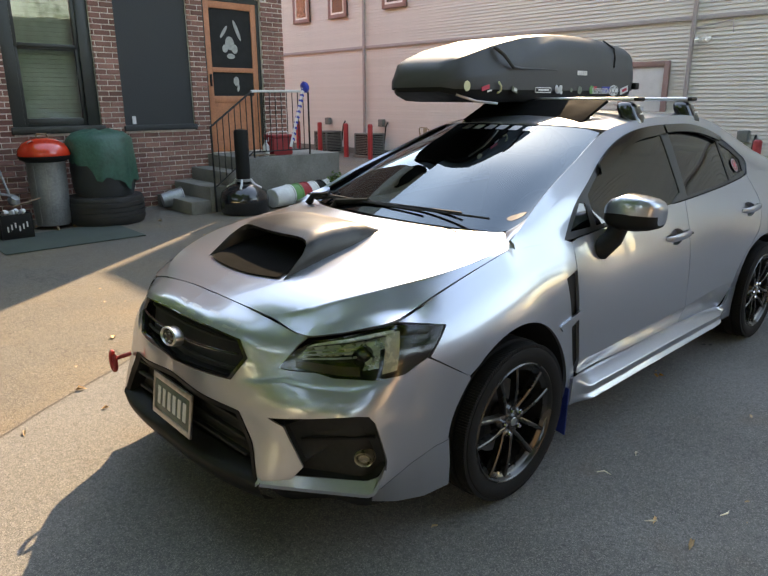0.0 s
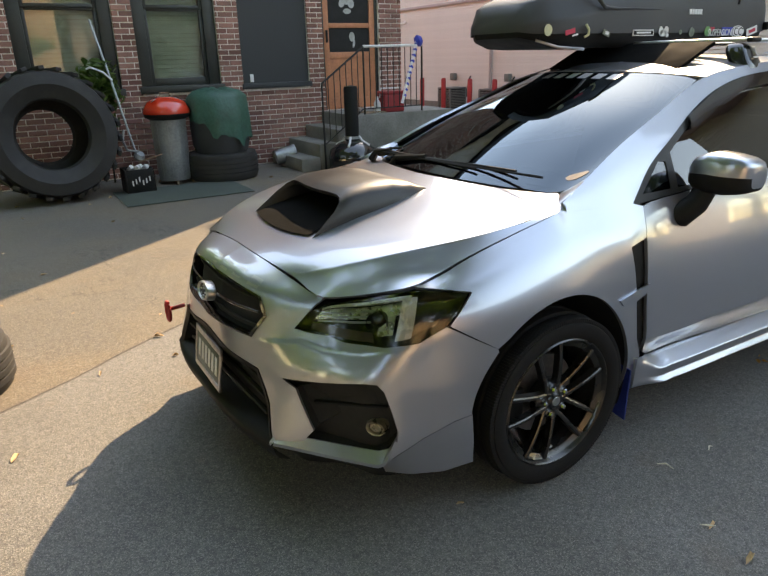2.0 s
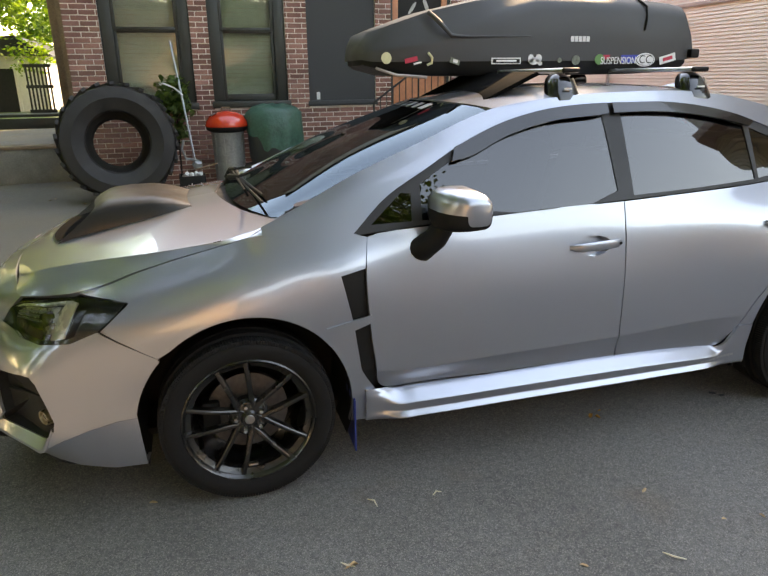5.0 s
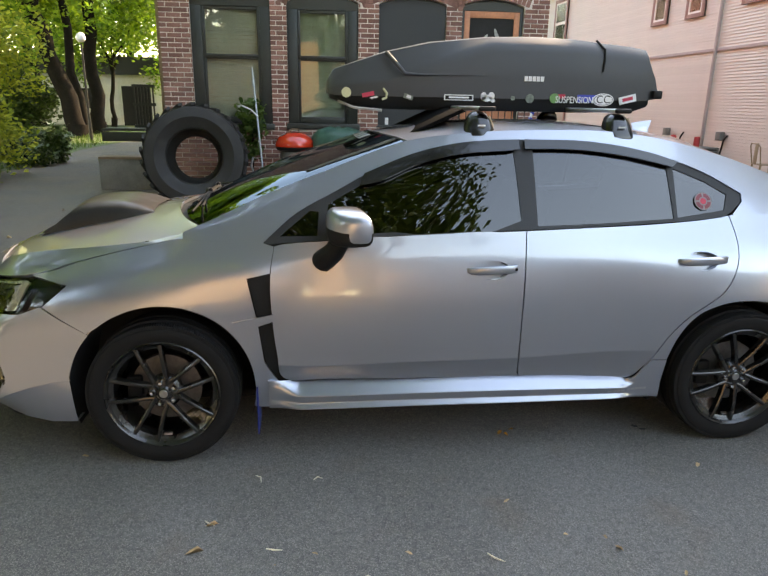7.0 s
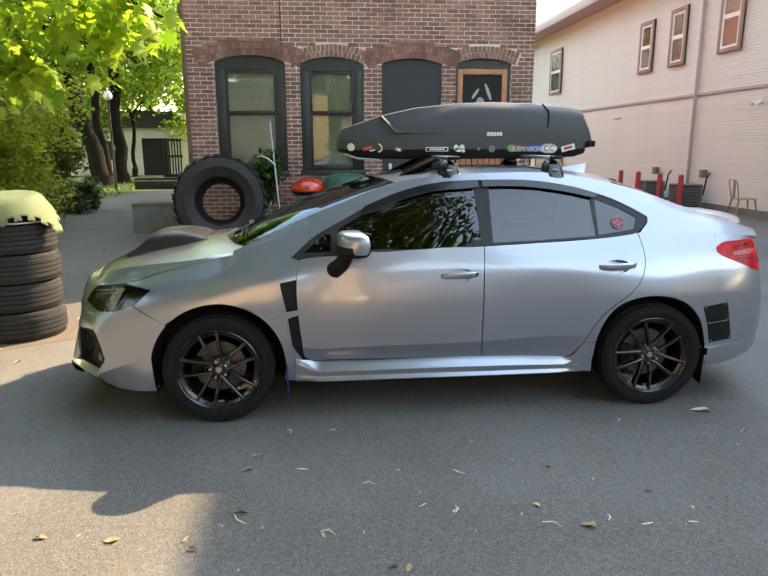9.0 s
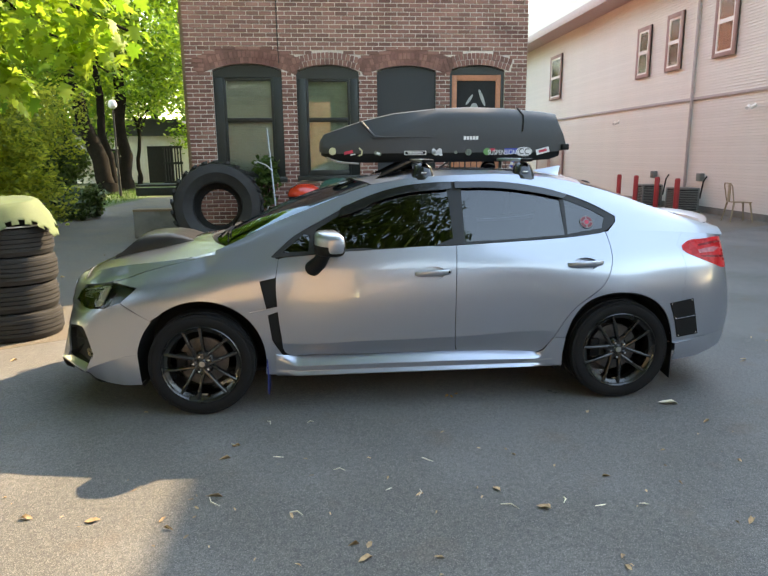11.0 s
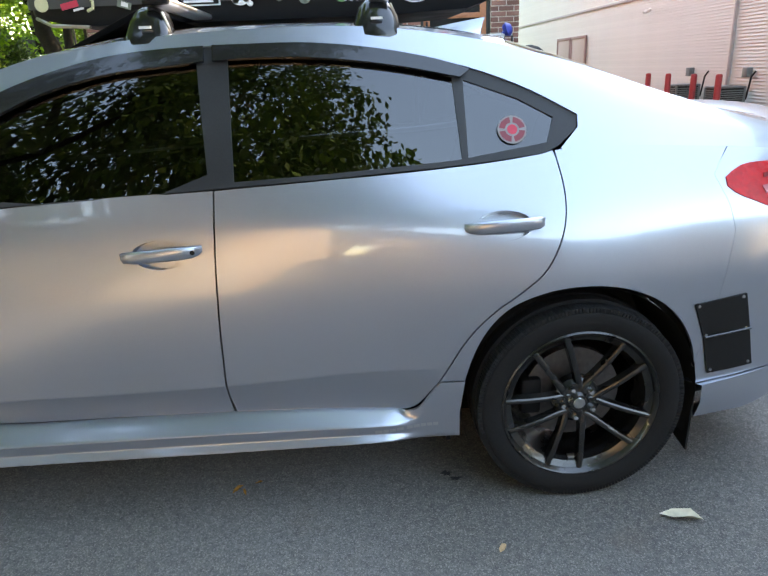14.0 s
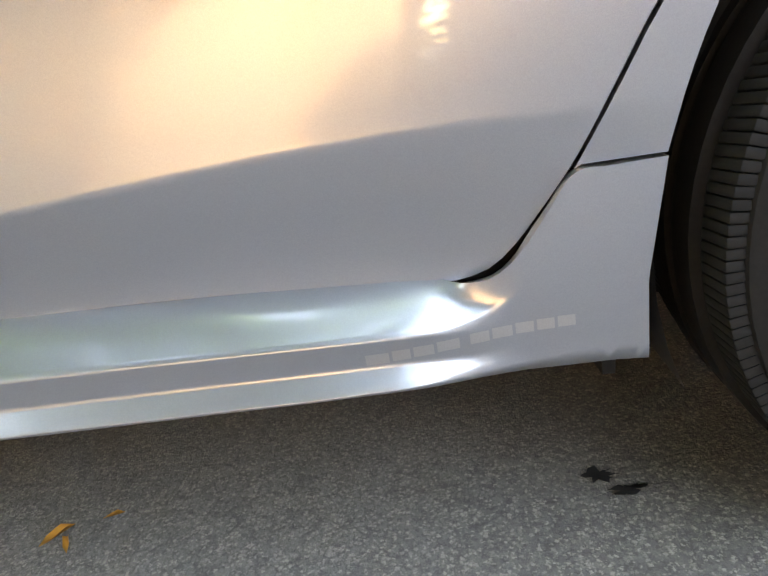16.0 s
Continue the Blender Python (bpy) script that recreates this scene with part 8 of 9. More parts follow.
# ---- tyres ----
def tyre_bm(R, hole, width, lugs=0, seg=64, groove=True, far=None):
    """A hollow tyre; far is the bead radius of the side turned away, when it is smaller."""
    w = width / 2
    far = far or hole
    prof = [(far, -w * .62), (far + .02, -w * .80), (far + (R - far) * .5, -w), (R - .05 * R, -w * .93), (R - .01, -w * .72)]
    if groove:
        for a in (-.48, -.16, .16, .48):
            prof += [(R, w * (a - .13)), (R, w * (a + .11)), (R - .012, w * (a + .13)), (R - .012, w * (a + .18))]
    prof += [(R - .01, w * .72), (R - .05 * R, w * .93), (hole + (R - hole) * .5, w), (hole + .02, w * .80), (hole, w * .62), (hole + .03, w * .5), (R - .06, w * .6), (R - .06, -w * .6), (far + .03, -w * .5)]
    bm = lathe(prof, seg, closed=True)
    for k in range(lugs):
        a = 2 * math.pi * k / lugs
        for s in (-1, 1):
            add_box(bm, (R - .02, -.035, 0), (R + .035, .035, w * .98), .006, pose(0, 0, 0, 0, 0, math.degrees(a) + (180 / lugs if s > 0 else 0)) @ pose(0, 0, 0, 24 * s, 0, 0) @ Matrix.Diagonal((1, 1, s, 1)))
    return bm
big = thing("tractor_tyre", "huge worn tractor tyre standing on edge by the wall", "tyre")
big.matrix_world = pose(-.98, 6.15, .735, 84, 4, 6)
part("casing", tyre_bm(.70, .375, .74, 0, 72, False, .30), M_RUBBER, big)
lug = mesh_of(box((.68, -.035, 0), (.722, .035, .345), .008), "tread_lug", M_RUBBER, 35)
for k in range(26):
    for s in (-1, 1):
        ob = new("tread_lug", lug)
        ob.parent = big
        ob.matrix_basis = pose(0, 0, 0, 0, 0, 360 * k / 26 + (180 / 26 if s > 0 else 0)) @ pose(0, 0, 0, 24 * s, 0, 0) @ pose(0, 0, 0, 0 if s > 0 else 180, 0, 0)
stack_label = ["worn black car tyre in a tall stack", "car tyre"]
tm = None
for k in range(4):
    at = pose(-2.0 + (.012, -.010, .008, -.004)[k], 1.25 + (-.01, .012, 0, .008)[k], .122 + .2445 * k, 0, 0, 37 * k)
    if tm is None:
        tm = tagged(part("spare_tyre", tyre_bm(.350, .205, .244), M_RUBBER, at=at), *stack_label, group="tyre stack")
    else:
        copy_thing(tm, at)
pan = thing("black_tub", "shallow black tub with a pale rim on the tyre stack", "tub", (-2.03, 1.25, .982))
part("tub_wall", lathe([(.30, 0), (.33, .17), (.345, .18), (.32, .175), (.29, .01), (0, .01), (0, 0)], 40), M_BLACK, pan)
part("tub_rim", lathe([(.335, .004), (.352, .004), (.352, .016), (.335, .016)], 40, closed=True), M_BUCKET, pan)
def puzzle_mat(size, teeth, depth):
    pts = []
    for side in range(4):
        for k in range(teeth):
            for a, b in ((0, 0), (.28, 0), (.20, 1), (.80, 1), (.72, 0)):
                t = (k + a) / teeth - .5
                o = .5 + (b * depth if k % 1 == 0 else 0)
                x, y = t * size, -o * size
                c, s = math.cos(side * math.pi / 2), math.sin(side * math.pi / 2)
                pts.append((x * c - y * s, x * s + y * c))
    return pts
bm = bmesh.new()
loop = [bm.verts.new((x, y, 0)) for x, y in puzzle_mat(.76, 7, .040)]
for a, b in zip(loop, loop[1:] + loop[:1]):
    bm.edges.new((a, b))
bmesh.ops.triangle_fill(bm, edges=list(bm.edges), use_beauty=True)
for ax in range(2):
    for i in range(1, 22):
        co = [0, 0, 0]
        co[ax] = -.41 + i * .82 / 22
        bmesh.ops.bisect_plane(bm, geom=list(bm.verts) + list(bm.edges) + list(bm.faces), plane_co=co, plane_no=(1, 0, 0) if ax == 0 else (0, 1, 0), dist=1e-5)
for v in bm.verts:
    r = math.hypot(v.co.x, v.co.y)
    v.co.z = -max(0, r - .28) * 1.15 + .02 * math.sin(9 * v.co.x) * r
    f = 1 - max(0, r - .28) * .62
    v.co.x *= f
    v.co.y *= f
r = bmesh.ops.extrude_face_region(bm, geom=list(bm.faces))
bmesh.ops.translate(bm, vec=(0, 0, .012), verts=[v for v in r["geom"] if isinstance(v, bmesh.types.BMVert)])
bmesh.ops.recalc_face_normals(bm, faces=bm.faces)
mt = part("foam_mat", bm, M_FOAM, at=pose(-2.0, 1.18, 1.195, 4, -3, 38), smooth=50)
tagged(mt, "pale green interlocking foam mat draped over the tyre stack", "foam mat")

# ---- yard clutter by the brick wall ----
g = thing("kettle_grill", "red kettle grill lid over a galvanised bin", "grill", (.43, 6.40, 0))
part("bin", lathe([(0, .05), (.195, .05), (.20, .06), (.212, .45), (.218, .80), (.225, .815), (.21, .82), (0, .82)], 36), M_GALV, g, "grey galvanised bin")
for k in range(10):
    a = k * .628
    part("rib", tube([(.198 * math.cos(a), .198 * math.sin(a), .08), (.216 * math.cos(a), .216 * math.sin(a), .78)], .006, 6), M_GALV, g)
for k in range(3):
    a = k * 2.1 + .4
    part("foot", tube([(.17 * math.cos(a), .17 * math.sin(a), .06), (.24 * math.cos(a), .24 * math.sin(a), 0)], .014, 8), M_WOOD, g)
part("bowl", lathe([(0, .80), (.22, .81), (.275, .84), (.290, .885), (.28, .885), (0, .83)], 40), M_BLACK, g, "black bowl")
lid = part("lid", lathe([(.295, .885), (.298, .90), (.285, .95), (.24, 1.02), (.16, 1.07), (.07, 1.09), (0, 1.095)], 44), M_KETTLE, g, "glossy red enamel lid", smooth=60)
part("lid_handle", tube([(-.07, 0, 1.085), (-.05, 0, 1.135), (.05, 0, 1.135), (.07, 0, 1.085)], .010, 8), M_WOOD, lid)
part("vent", lathe([(0, .012), (.035, .010), (.04, 0)], 18, pose(-.17, -.13, 1.045, -22, -28)), M_STEEL, lid)
plank = part("timber_offcut", box((-.20, -.02, 0), (.20, .02, .03), .004), M_WOOD, at=pose(.80, 6.22, 0, 0, 0, -18))
tagged(plank, "short pale timber offcut on the asphalt", "timber")

tagged(part("flat_tyre", tyre_bm(.47, .26, .36), M_RUBBER, at=pose(1.07, 6.36, .18)), "large black tyre lying flat under a barrel", "tyre")
bar = thing("covered_barrel", "dark barrel under a green tarpaulin on a tyre", "barrel", (1.08, 6.36, .36))
part("barrel", lathe([(0, 0), (.34, 0), (.37, .1), (.38, .35), (.36, .62), (0, .64)], 36), M_PANELGREY, bar)
bm = bmesh.new()
rows = []
for k in range(49):
    a = 2 * math.pi * k / 48
    low = .36 - .22 * math.cos(a + .9) + .05 * math.sin(7 * a) + .03 * math.sin(13 * a)
    prof = [(0.001, .80), (.15, .80 + .02 * math.sin(5 * a)), (.30, .775), (.385, .70), (.40 + .012 * math.sin(9 * a), (.70 + low) / 2), (.405 + .022 * math.sin(9 * a), low)]
    rows.append([bm.verts.new((r * math.cos(a), r * math.sin(a), h)) for r, h in prof])
for a, b in zip(rows, rows[1:]):
    for k in range(5):
        bm.faces.new((a[k], b[k], b[k + 1], a[k + 1]))
bmesh.ops.remove_doubles(bm, verts=bm.verts, dist=.002)
bmesh.ops.recalc_face_normals(bm, faces=bm.faces)
part("tarpaulin", bm, M_TARP, bar, "ragged green tarpaulin", smooth=60)

bag = thing("punch_bag_stand", "black free standing punch bag with a domed base", "punch bag", (2.73, 5.72, 0))
part("base", lathe([(0, 0), (.30, 0), (.33, .03), (.335, .20), (.31, .30), (.20, .38), (.11, .42), (0, .42)], 40), M_BLACKGLOSS, bag, smooth=60)
part("column", lathe([(0, .40), (.092, .40), (.095, .44), (.095, 1.10), (.085, 1.13), (0, 1.145)], 32), M_BLACK, bag, smooth=50)
part("collar", lathe([(.096, .44), (.108, .44), (.108, .475), (.096, .475)], 32, closed=True), M_GALV, bag)
for a in (.6, 2.2, 4.0, 5.4):
    part("strap", tube([(.105 * math.cos(a), .105 * math.sin(a), .47), (.15 * math.cos(a), .15 * math.sin(a), .41), (.25 * math.cos(a), .25 * math.sin(a), .355)], .016, 6), M_BUCKET, bag, "pale strap")

st = thing("concrete_steps", "weathered concrete landing and steps to the door", "steps", kind="structure")
part("landing", box((2.95, 5.95, 0), (4.62, 7.13, .72), .012), M_CONCRETE, st)
for k, x in enumerate((2.95, 2.66, 2.37)):
    part("step", box((x - .29, 6.02, 0), (x - .002 * (k == 0), 7.13, .54 - .18 * k), .012), M_CONCRETE, st)
rl = thing("hand_rail", "black iron railing with a pale top bar on the landing", "railing")
RY = 6.0
part("top_bar", tube([(3.10, RY, 1.635), (4.08, RY, 1.64)], .018, 8), M_BUCKET, rl, "pale top bar")
part("sloping_bar", tube([(3.10, RY, 1.63), (2.44, RY, 1.17)], .014, 8), M_IRON, rl)
part("lower_bar", tube([(3.10, RY, .80), (4.08, RY, .80)], .009, 6), M_IRON, rl)
part("lower_bar", tube([(3.08, RY, .80), (2.46, RY, .36)], .009, 6), M_IRON, rl)
for x, z0, z1 in ((3.10, .72, 1.64), (4.08, .72, 1.64), (2.44, 0.01, 1.18)):
    part("post", tube([(x, RY, z0), (x, RY, z1)], .014, 8), M_IRON, rl)
for k in range(9):
    x = 3.20 + k * .098
    part("baluster", tube([(x, RY, .80), (x, RY, 1.63)], .007, 6), M_IRON, rl)
for k in range(6):
    t = (k + 1) / 7
    part("baluster", tube([(3.10 - .66 * t, RY, .80 - .44 * t), (3.10 - .66 * t, RY, 1.63 - .46 * t)], .007, 6), M_IRON, rl)
part("side_bar", tube([(4.08, RY, 1.64), (4.08, 7.12, 1.64)], .014, 8), M_IRON, rl)
rope = part("blue_rope", tube([(3.98, RY - .03, 1.70), (3.90, RY - .035, 1.45), (3.80, RY - .04, 1.15), (3.70, RY - .05, .85)], .022, 8), M_WHITE)
tagged(rope, "blue and white rope hanging on the railing", "rope")
for k in range(10):
    t = k / 10
    part("stripe", box((-.024, -.024, -.016), (.024, .024, .016), .006), M_BLUE, rope, at=pose(3.97 - .25 * t, RY - .032 - .012 * t, 1.66 - .78 * t, 0, 30, 20))
knot = part("blue_cloth", lathe([(0, .06), (.05, .05), (.09, .0), (.06, -.05), (0, -.06)], 14, pose(0, 0, 0, 20, 70, 0)), M_BLUE, at=pose(4.02, RY - .01, 1.70))
tagged(knot, "blue cloth tied on the railing corner", "cloth")
cl = thing("cool_box", "red cool box with a pale lid on the landing", "cool box", (3.66, 6.22, .72))
part("body", box((-.17, -.13, 0), (.17, .13, .25), .02), M_REDPAINT, cl)
part("lid", box((-.175, -.135, .25), (.175, .135, .30), .015), M_REDPAINT, cl)
part("handle", tube([(-.18, 0, .20), (-.16, 0, .34), (.16, 0, .34), (.18, 0, .20)], .008, 6), M_WHITE, cl)
bt = tagged(part("plastic_bottle", lathe([(0, 0), (.045, 0), (.05, .02), (.05, .14), (.02, .19), (.02, .23), (0, .23)], 16), M_BUCKET, at=pose(3.40, 6.16, .72)), "white plastic bottle on the landing", "bottle")
for k, (x, y, a) in enumerate(((3.28, 6.12, 20), (3.2, 6.2, -15), (3.36, 6.08, 5))):
    s = part("stick", tube([(-.14, 0, 0), (0, .01, .01), (.15, 0, 0)], .010, 6), M_WOOD, at=pose(x, y, .731, 0, 0, a))
    tagged(s, "pale stick lying on the landing", "stick", group="sticks")
bk = None
for k, (mat, lab) in enumerate(((M_BUCKET, "white plastic bucket lying on its side"), (M_GREENPRINT, "green plastic bucket lying on its side"), (M_REDPAINT, "red plastic bucket lying on its side"), (M_BUCKET, "white plastic bucket lying on its side"), (M_BLACK, "black plastic bucket lying on its side"), (M_BUCKET, "white plastic bucket lying on its side"))):
    bm = lathe([(0, 0), (.125, 0), (.135, .01), (.15, .33), (.158, .335), (.158, .36), (.145, .36), (.13, .02), (0, .02)], 28)
    b = part("bucket", bm, mat, at=pose(3.16 + .17 * k, 5.70 + .035 * k, .158, 0, 88, 12) )
    tagged(b, lab, "bucket", group="nested buckets")
b = part("bucket", lathe([(0, 0), (.10, 0), (.13, .28), (.137, .285), (.13, .30), (.095, .01), (0, .01)], 26), M_GALV, at=pose(1.98, 6.72, .137, 0, 80, -12))
tagged(b, "grey metal bucket tipped on its side", "bucket")
rag = part("rag", lathe([(0, .05), (.06, .04), (.10, .0), (0, -.0)], 9), M_BUCKET, at=pose(2.31, 6.55, .004))
tagged(rag, "crumpled pale rag beside the steps", "rag")
mat_ = part("ground_mat", box((-.41, 5.12, .003), (1.05, 6.10, .016), .004), material("grey_green_carpet", (0.05, 0.065, 0.055), 0.95, vary=0.3, scale=4, grain=120, bump=0.6))
tagged(mat_, "dark green outdoor carpet laid on the asphalt", "mat")
crate = thing("milk_crate", "black plastic crate full of small parts", "crate", (-.10, 6.05, 0))
for lo, hi in (((-.17, -.17, 0), (.17, .17, .015)), ((-.17, -.17, 0), (-.155, .17, .29)), ((.155, -.17, 0), (.17, .17, .29)), ((-.155, -.17, 0), (.155, -.155, .29)), ((-.155, .155, 0), (.155, .17, .29))):
    part("side", box(lo, hi, .004), M_BLACK, crate)
for k in range(8):
    part("small_part", lathe([(0, .03), (.03, .02), (.03, -.02), (0, -.03)], 8), M_BUCKET if k % 2 else M_STEEL, crate, at=pose(-.1 + .03 * k, -.08 + .05 * (k % 3), .28 + .02 * (k % 2), 40 * k, 30 * k))
for k in range(6):
    part("slot", box((-.10 + .04 * k, -.174, .10 + .02 * (k % 3)), (-.085 + .04 * k, -.170, .16 + .02 * (k % 3))), M_BUCKET, crate)
tr = thing("string_trimmer", "pale string trimmer leaning on the wall", "garden tool")
part("shaft", tube([(-.04, 6.25, .42), (-.14, 6.7, 1.35), (-.22, 7.05, 2.02)], .014, 8), M_GALV, tr)
part("grip", tube([(-.12, 6.66, 1.30), (-.22, 6.62, 1.40), (-.36, 6.60, 1.46), (-.40, 6.62, 1.44)], .012, 8), M_BUCKET, tr)
part("head", lathe([(0, .06), (.05, .05), (.07, 0), (.05, -.04), (0, -.05)], 18), M_GALV, tr, at=pose(-.02, 6.2, .40, 30, 20))
part("guard", tube([(-.02, 6.2, .46), (-.16, 6.12, .50), (-.20, 6.1, .62), (-.17, 6.12, .74)], .016, 8), M_GALV, tr)
part("stick", tube([(-.05, 6.15, .34), (.10, 6.12, .38), (.24, 6.1, .42)], .010, 6), M_WOOD, tr)
pl = thing("potted_fern", "green fern growing by the tyre", "plant", (-.25, 6.9, 0))
ob = new("fronds", leaves("fronds", [(0, 0, 1.35, .22), (.02, -.05, 1.15, .20), (0, 0, .8, .16)], 500, .10, M_GRASS, 51, .8))
ob.parent = pl
part("stems", tube([(0, 0, 0), (.02, 0, .8), (.03, 0, 1.5)], .012, 6), M_BARK, pl)
wd = thing("weeds", "low green weeds at the foot of the landing", "weeds", (4.35, 5.85, 0))
ob = new("leaf_tuft", leaves("leaf_tuft", [(0, 0, .16, .18), (.15, .02, .28, .16), (-.18, 0, .12, .14)], 420, .05, M_GRASS, 52, .6))
ob.parent = wd

# ---- litter on the asphalt ----
def leaf_litter(name, places, mat, label, cat, kind="stuff"):
    r = random.Random(9)
    verts, faces = [], []
    for x, y, s, a in places:
        k = len(verts)
        c, d = math.cos(a), math.sin(a)
        wv = r.uniform(.09, .28)
        curl = r.uniform(.1, .4)
        prof = [(-.5, 0, .02), (-.2, -wv, curl * .5), (.2, -wv * .9, curl), (.5, 0, .03), (.2, wv * .8, curl * .9), (-.2, wv, curl * .4), (0, 0, .01)]
        verts += [(x + (p * c - q * d) * s, y + (p * d + q * c) * s, .003 + h * s) for p, q, h in prof]
        faces += [(k + i, k + (i + 1) % 6, k + 6) for i in range(6)]
    me = bpy.data.meshes.new(name)
    me.from_pydata(verts, [], faces)
    me.materials.append(mat)
    me.shade_smooth()
    return tagged(new(name, me), label, cat, kind=kind)
r = random.Random(77)
spots = [(1.21, -1.93, .045, .5), (.28, -1.32, .05, .2), (.10, -2.1, .06, 2.6), (-.25, -2.0, .07, .1), (-.55, -1.95, .06, 2.9), (.25, -1.85, .09, -.2), (1.75, -2.1, .07, -.5), (.95, -2.3, .05, 1.2), (.62, -2.05, .05, 1.9), (2.6, -2.3, .06, .7), (-.7, -2.3, .09, .3), (-.42, -2.45, .06, 1.0)]
while len(spots) < 300:
    x, y = r.uniform(-3, 6), r.uniform(-4.5, 6.5)
    if -1.0 < x < 3.6 and abs(y) < .75:
        continue
    spots.append((x, y, r.uniform(.02, .07), r.uniform(0, 6.28)))
while len(spots) < 420:
    spots.append((r.uniform(-1.6, 4.5), r.uniform(-3.9, -1.35), r.uniform(.012, .04), r.uniform(0, 6.28)))
leaf_litter("leaf_litter", spots, M_DRYLEAF, "scattered dry brown leaves and twigs on asphalt", "leaves")
pale = leaf_litter("pale_leaf", [(2.93, -1.0, .125, -.35)], M_PALELEAF, "large pale dry leaf on the asphalt", "leaf", kind="")
leaf_litter("orange_leaf", [(1.565, -.72, .05, .9), (1.59, -.74, .035, 2.0), (1.63, -.69, .03, .3)], material("orange_leaf", (0.45, 0.2, 0.03), 0.8, vary=0.4, scale=40, bump=0.3), "small heap of orange dry leaves under the sill", "leaf", kind="stuff")
bm = bmesh.new()
for x, y, l, a in ((.84, -1.66, .09, -.2), (1.30, -1.59, .10, -.76), (1.07, -1.87, .057, .59), (1.21, -1.92, .086, -1.79), (.64, -2.04, .095, -.43), (1.60, -2.08, .123, -.58), (1.86, -2.05, .073, -1.9), (2.01, -2.11, .081, .19), (2.21, -2.12, .058, -.25), (.52, -1.48, .083, -.19), (.27, -1.31, .070, -.65), (.26, -1.90, .139, -.93), (.43, -1.03, .082, -1.12), (.68, -1.05, .055, .24)):
    l *= .72
    bend = .18 * l * (1 if r.random() > .5 else -1)
    c, d = math.cos(a), math.sin(a)
    add_tube(bm, [(x - c * l / 2, y - d * l / 2, .006), (x - d * bend, y + c * bend, .012), (x + c * l / 2, y + d * l / 2, .005)], [.0018, .0034, .0012], 6)
twigs = part("twigs", bm, M_PALELEAF, smooth=60)
tagged(twigs, "pale bent twigs and seed pods on the asphalt", "twigs", kind="stuff")
def stain(name, x, y, w, h, seed, mat, label):
    r = random.Random(seed)
    bm = bmesh.new()
    bm.faces.new([bm.verts.new((x + w * (.75 + .5 * r.uniform(-1, 1)) * math.cos(a * .2618), y + h * (.75 + .5 * r.uniform(-1, 1)) * math.sin(a * .2618), .003)) for a in range(24)])
    return tagged(part(name, bm, mat, smooth=None), label, "stain")
M_TARSTAIN = material("tar_stain", (0.008, 0.008, 0.008), 0.6, vary=0.3, scale=30, bump=0.3)
stain("tar_stain", 2.268, -.705, .022, .016, 4, M_TARSTAIN, "black tar spot on the asphalt by the wheel")
stain("tar_stain", 2.292, -.735, .024, .010, 5, M_TARSTAIN, "black tar spot on the asphalt by the wheel")

# ---- the bricks of the front wall: near ones as pieces, the rest joined ----
def brick_mesh(l, h, d=.03):
    return mesh_of(box((-l / 2, 0, -h / 2), (l / 2, d, h / 2), .004), "brick", M_BRICK)
FULL, HALF = brick_mesh(BRICK_L, BRICK_H), brick_mesh(BRICK_L / 2 - JOINT / 2, BRICK_H)
def in_arch(op, x, z):
    o0, o1, sill, spring, rise = op
    half = (o1 - o0) / 2 + .07
    R = (half * half + rise * rise) / (2 * rise)
    dx, dz = x - (o0 + o1) / 2, z - (spring + rise - R)
    if o0 < x < o1 and z < arch_top(op, x) + .02:
        return True
    return R - .02 < math.hypot(dx, dz) < R + .212 and abs(math.atan2(dx, dz)) <= math.asin(min(1, half / R)) + .01
rest_v, rest_f, singles = [], [], 0
rb = random.Random(2)
pitch = BRICK_H + JOINT
row = 0
z = JOINT
def put(x0, x1, z0, ang=0):
    global singles
    l = x1 - x0
    if l < .012:
        return
    cx, cz = (x0 + x1) / 2, z0 + BRICK_H / 2
    near = 3.0 < cz < 3.95 and -1.0 < cx < 1.75 and abs(l - BRICK_L) < .002 and singles < 290
    out = rb.uniform(-.003, .003)
    if near:
        ob = new("brick", FULL)
        ob.parent, ob.location = brick_building, (cx, WALL_Y - .006 + out, cz)
        singles += 1
        return
    k = len(rest_v)
    y0, y1, b = WALL_Y - .006 + out, WALL_Y + .02, .004
    a, c = l / 2, BRICK_H / 2
    rest_v.extend([(cx - a, y1, cz - c), (cx + a, y1, cz - c), (cx + a, y1, cz + c), (cx - a, y1, cz + c), (cx - a, y0 + b, cz - c), (cx + a, y0 + b, cz - c), (cx + a, y0 + b, cz + c), (cx - a, y0 + b, cz + c),
                   (cx - a + b, y0, cz - c + b), (cx + a - b, y0, cz - c + b), (cx + a - b, y0, cz + c - b), (cx - a + b, y0, cz + c - b)])
    for p, q in ((0, 4), (4, 8)):
        for i in range(4):
            rest_f.append((k + p + i, k + p + (i + 1) % 4, k + q + (i + 1) % 4, k + q + i))
    rest_f.append((k + 8, k + 9, k + 10, k + 11))
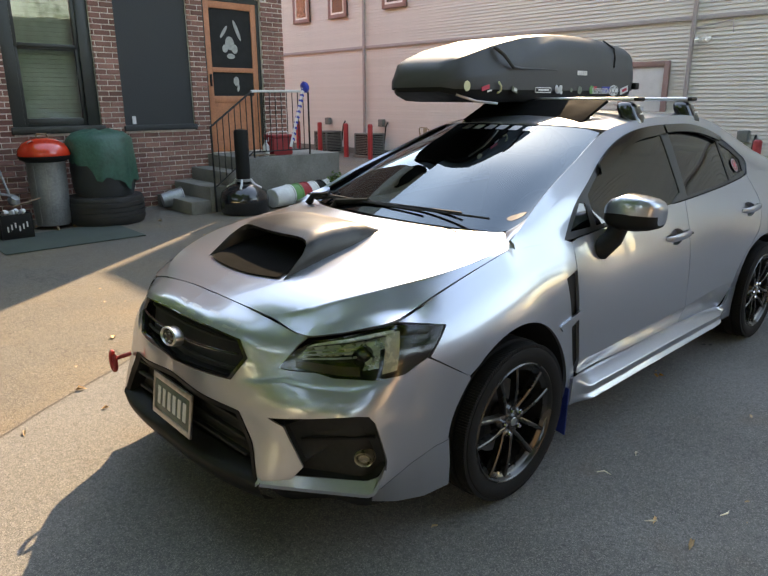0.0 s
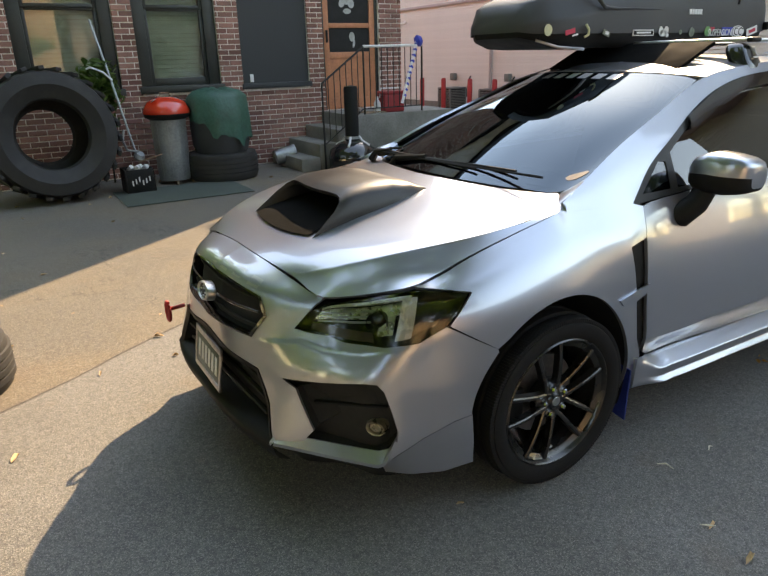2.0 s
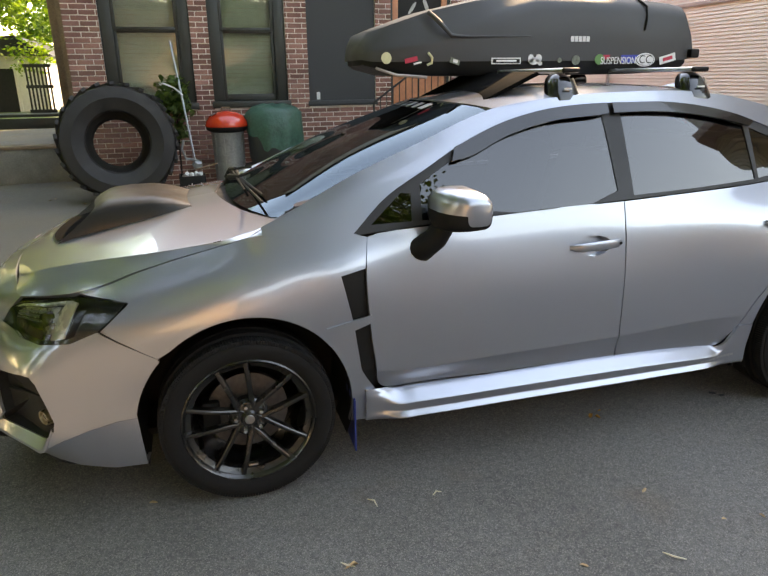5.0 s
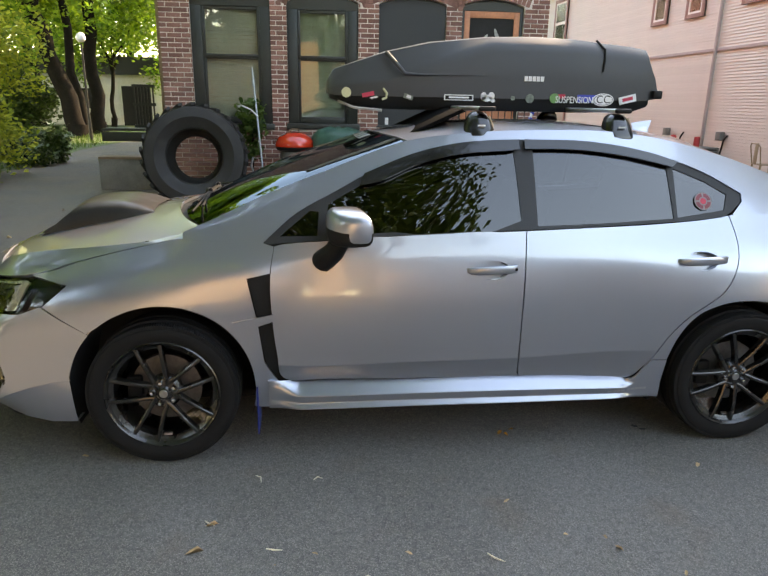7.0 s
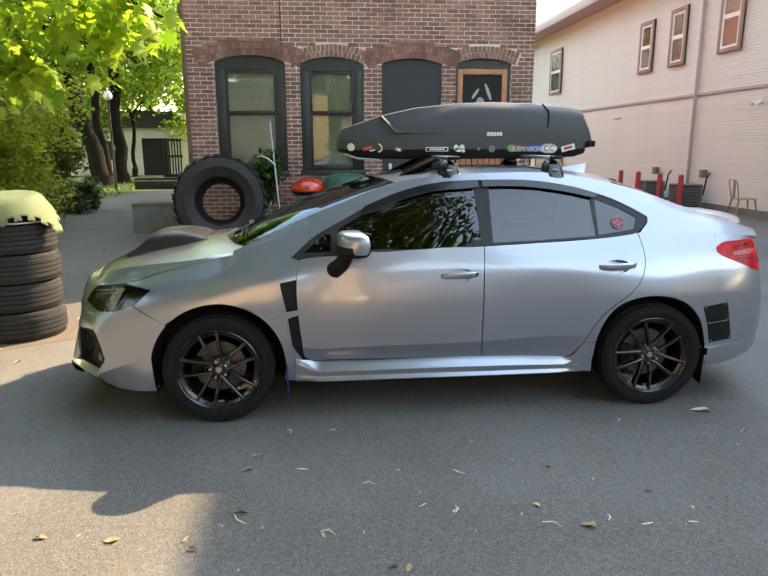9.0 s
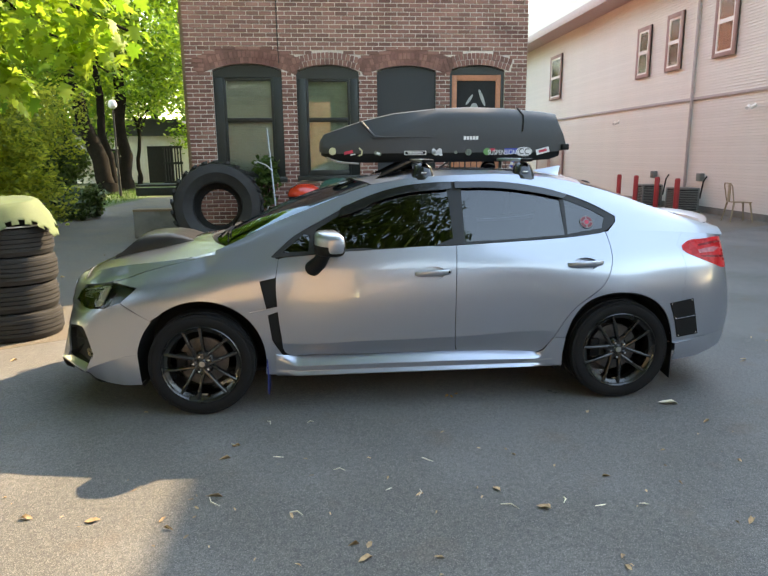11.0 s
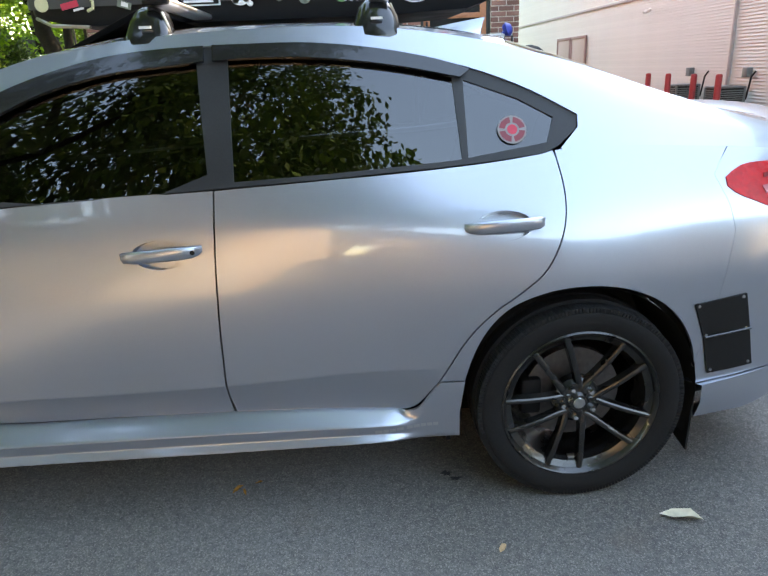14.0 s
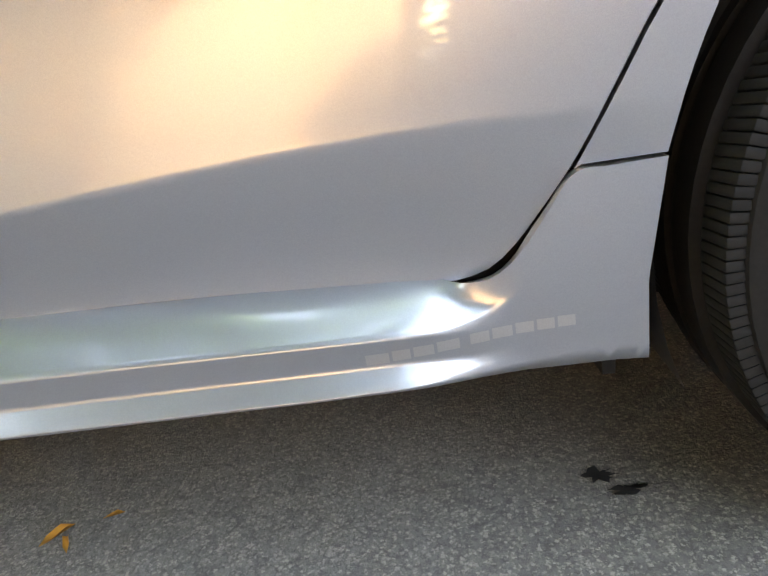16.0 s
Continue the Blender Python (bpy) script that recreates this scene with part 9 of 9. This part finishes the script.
while z < 6.2:
    x = BX0 + (0 if row % 2 else -(BRICK_L + JOINT) / 2)
    while x < BX1 - .02:
        a, b = max(x, BX0), min(x + BRICK_L, BX1)
        spans = [(a, b)]
        for op in OPENINGS:
            o0, o1, sill, spring, rise = op
            nxt = []
            for p, q in spans:
                if z + BRICK_H <= sill or z > spring + rise + .25 or q < o0 - .2 or p > o1 + .2:
                    nxt.append((p, q))
                elif z + BRICK_H < spring:
                    nxt += [(u, v) for u, v in ((p, min(q, o0)), (max(p, o1), q)) if v > u]
                else:
                    xs = np.linspace(p, q, 22)
                    clear = [not (in_arch(op, x_, z + .012) or in_arch(op, x_, z + BRICK_H - .012)) for x_ in xs]
                    start = None
                    for x_, ok in zip(xs, clear):
                        if ok and start is None:
                            start = x_
                        if not ok and start is not None:
                            nxt.append((start, x_))
                            start = None
                    if start is not None:
                        nxt.append((start, q))
            spans = nxt
        for p, q in spans:
            put(p, q, z)
        x += BRICK_L + JOINT
    row += 1
    z += pitch
for nth, op in enumerate(OPENINGS):
    o0, o1, sill, spring, rise = op
    half = (o1 - o0) / 2 + .07
    R = (half * half + rise * rise) / (2 * rise)
    cz, cx = spring + rise - R, (o0 + o1) / 2
    span = math.asin(min(1, half / R))
    bm = bmesh.new()
    lines = [[bm.verts.new((cx + rr * math.sin(a), WALL_Y + .002 + .004 * (nth % 2), cz + rr * math.cos(a))) for a in np.linspace(-span - .10, span + .10, 25)] for rr in (R + .004, R + .29)]
    for k in range(24):
        bm.faces.new((lines[0][k], lines[0][k + 1], lines[1][k + 1], lines[1][k]))
    part("arch_bed", bm, M_BRICK, brick_building)
# rowlock arches: two rings of bricks on end over each opening
for op in OPENINGS:
    o0, o1, sill, spring, rise = op
    half = (o1 - o0) / 2 + .07
    R = (half * half + rise * rise) / (2 * rise)
    cz, cx = spring + rise - R, (o0 + o1) / 2
    span = math.asin(min(1, half / R))
    for ringno in range(2):
        r0 = R + .004 + ringno * .107
        n = int(2 * span * r0 / .071)
        for k in range(n):
            a = -span + 2 * span * (k + .5) / n
            base = len(rest_v)
            hw = span * r0 / n - .005
            out = rb.uniform(-.003, .003)
            for yy, ins in ((WALL_Y + .02, 0), (WALL_Y - .007 + out, 0), (WALL_Y - .011 + out, .004)):
                for dx, dr in ((-hw + ins, ins), (hw - ins, ins), (hw - ins, .100 - ins), (-hw + ins, .100 - ins)):
                    rr = r0 + dr
                    rest_v.append((cx + rr * math.sin(a) + dx * math.cos(a), yy, cz + rr * math.cos(a) - dx * math.sin(a)))
            for p, q in ((0, 4), (4, 8)):
                for i in range(4):
                    rest_f.append((base + p + i, base + p + (i + 1) % 4, base + q + (i + 1) % 4, base + q + i))
            rest_f.append((base + 8, base + 9, base + 10, base + 11))
me = bpy.data.meshes.new("brickwork")
me.from_pydata(rest_v, [], rest_f)
me.materials.append(M_BRICK)
bm = bmesh.new()
bm.from_mesh(me)
bmesh.ops.recalc_face_normals(bm, faces=bm.faces)
bm.to_mesh(me)
bm.free()
bw = new("brickwork", me)
bw.parent = brick_building
tagged(bw, "weathered red brickwork", kind="stuff")
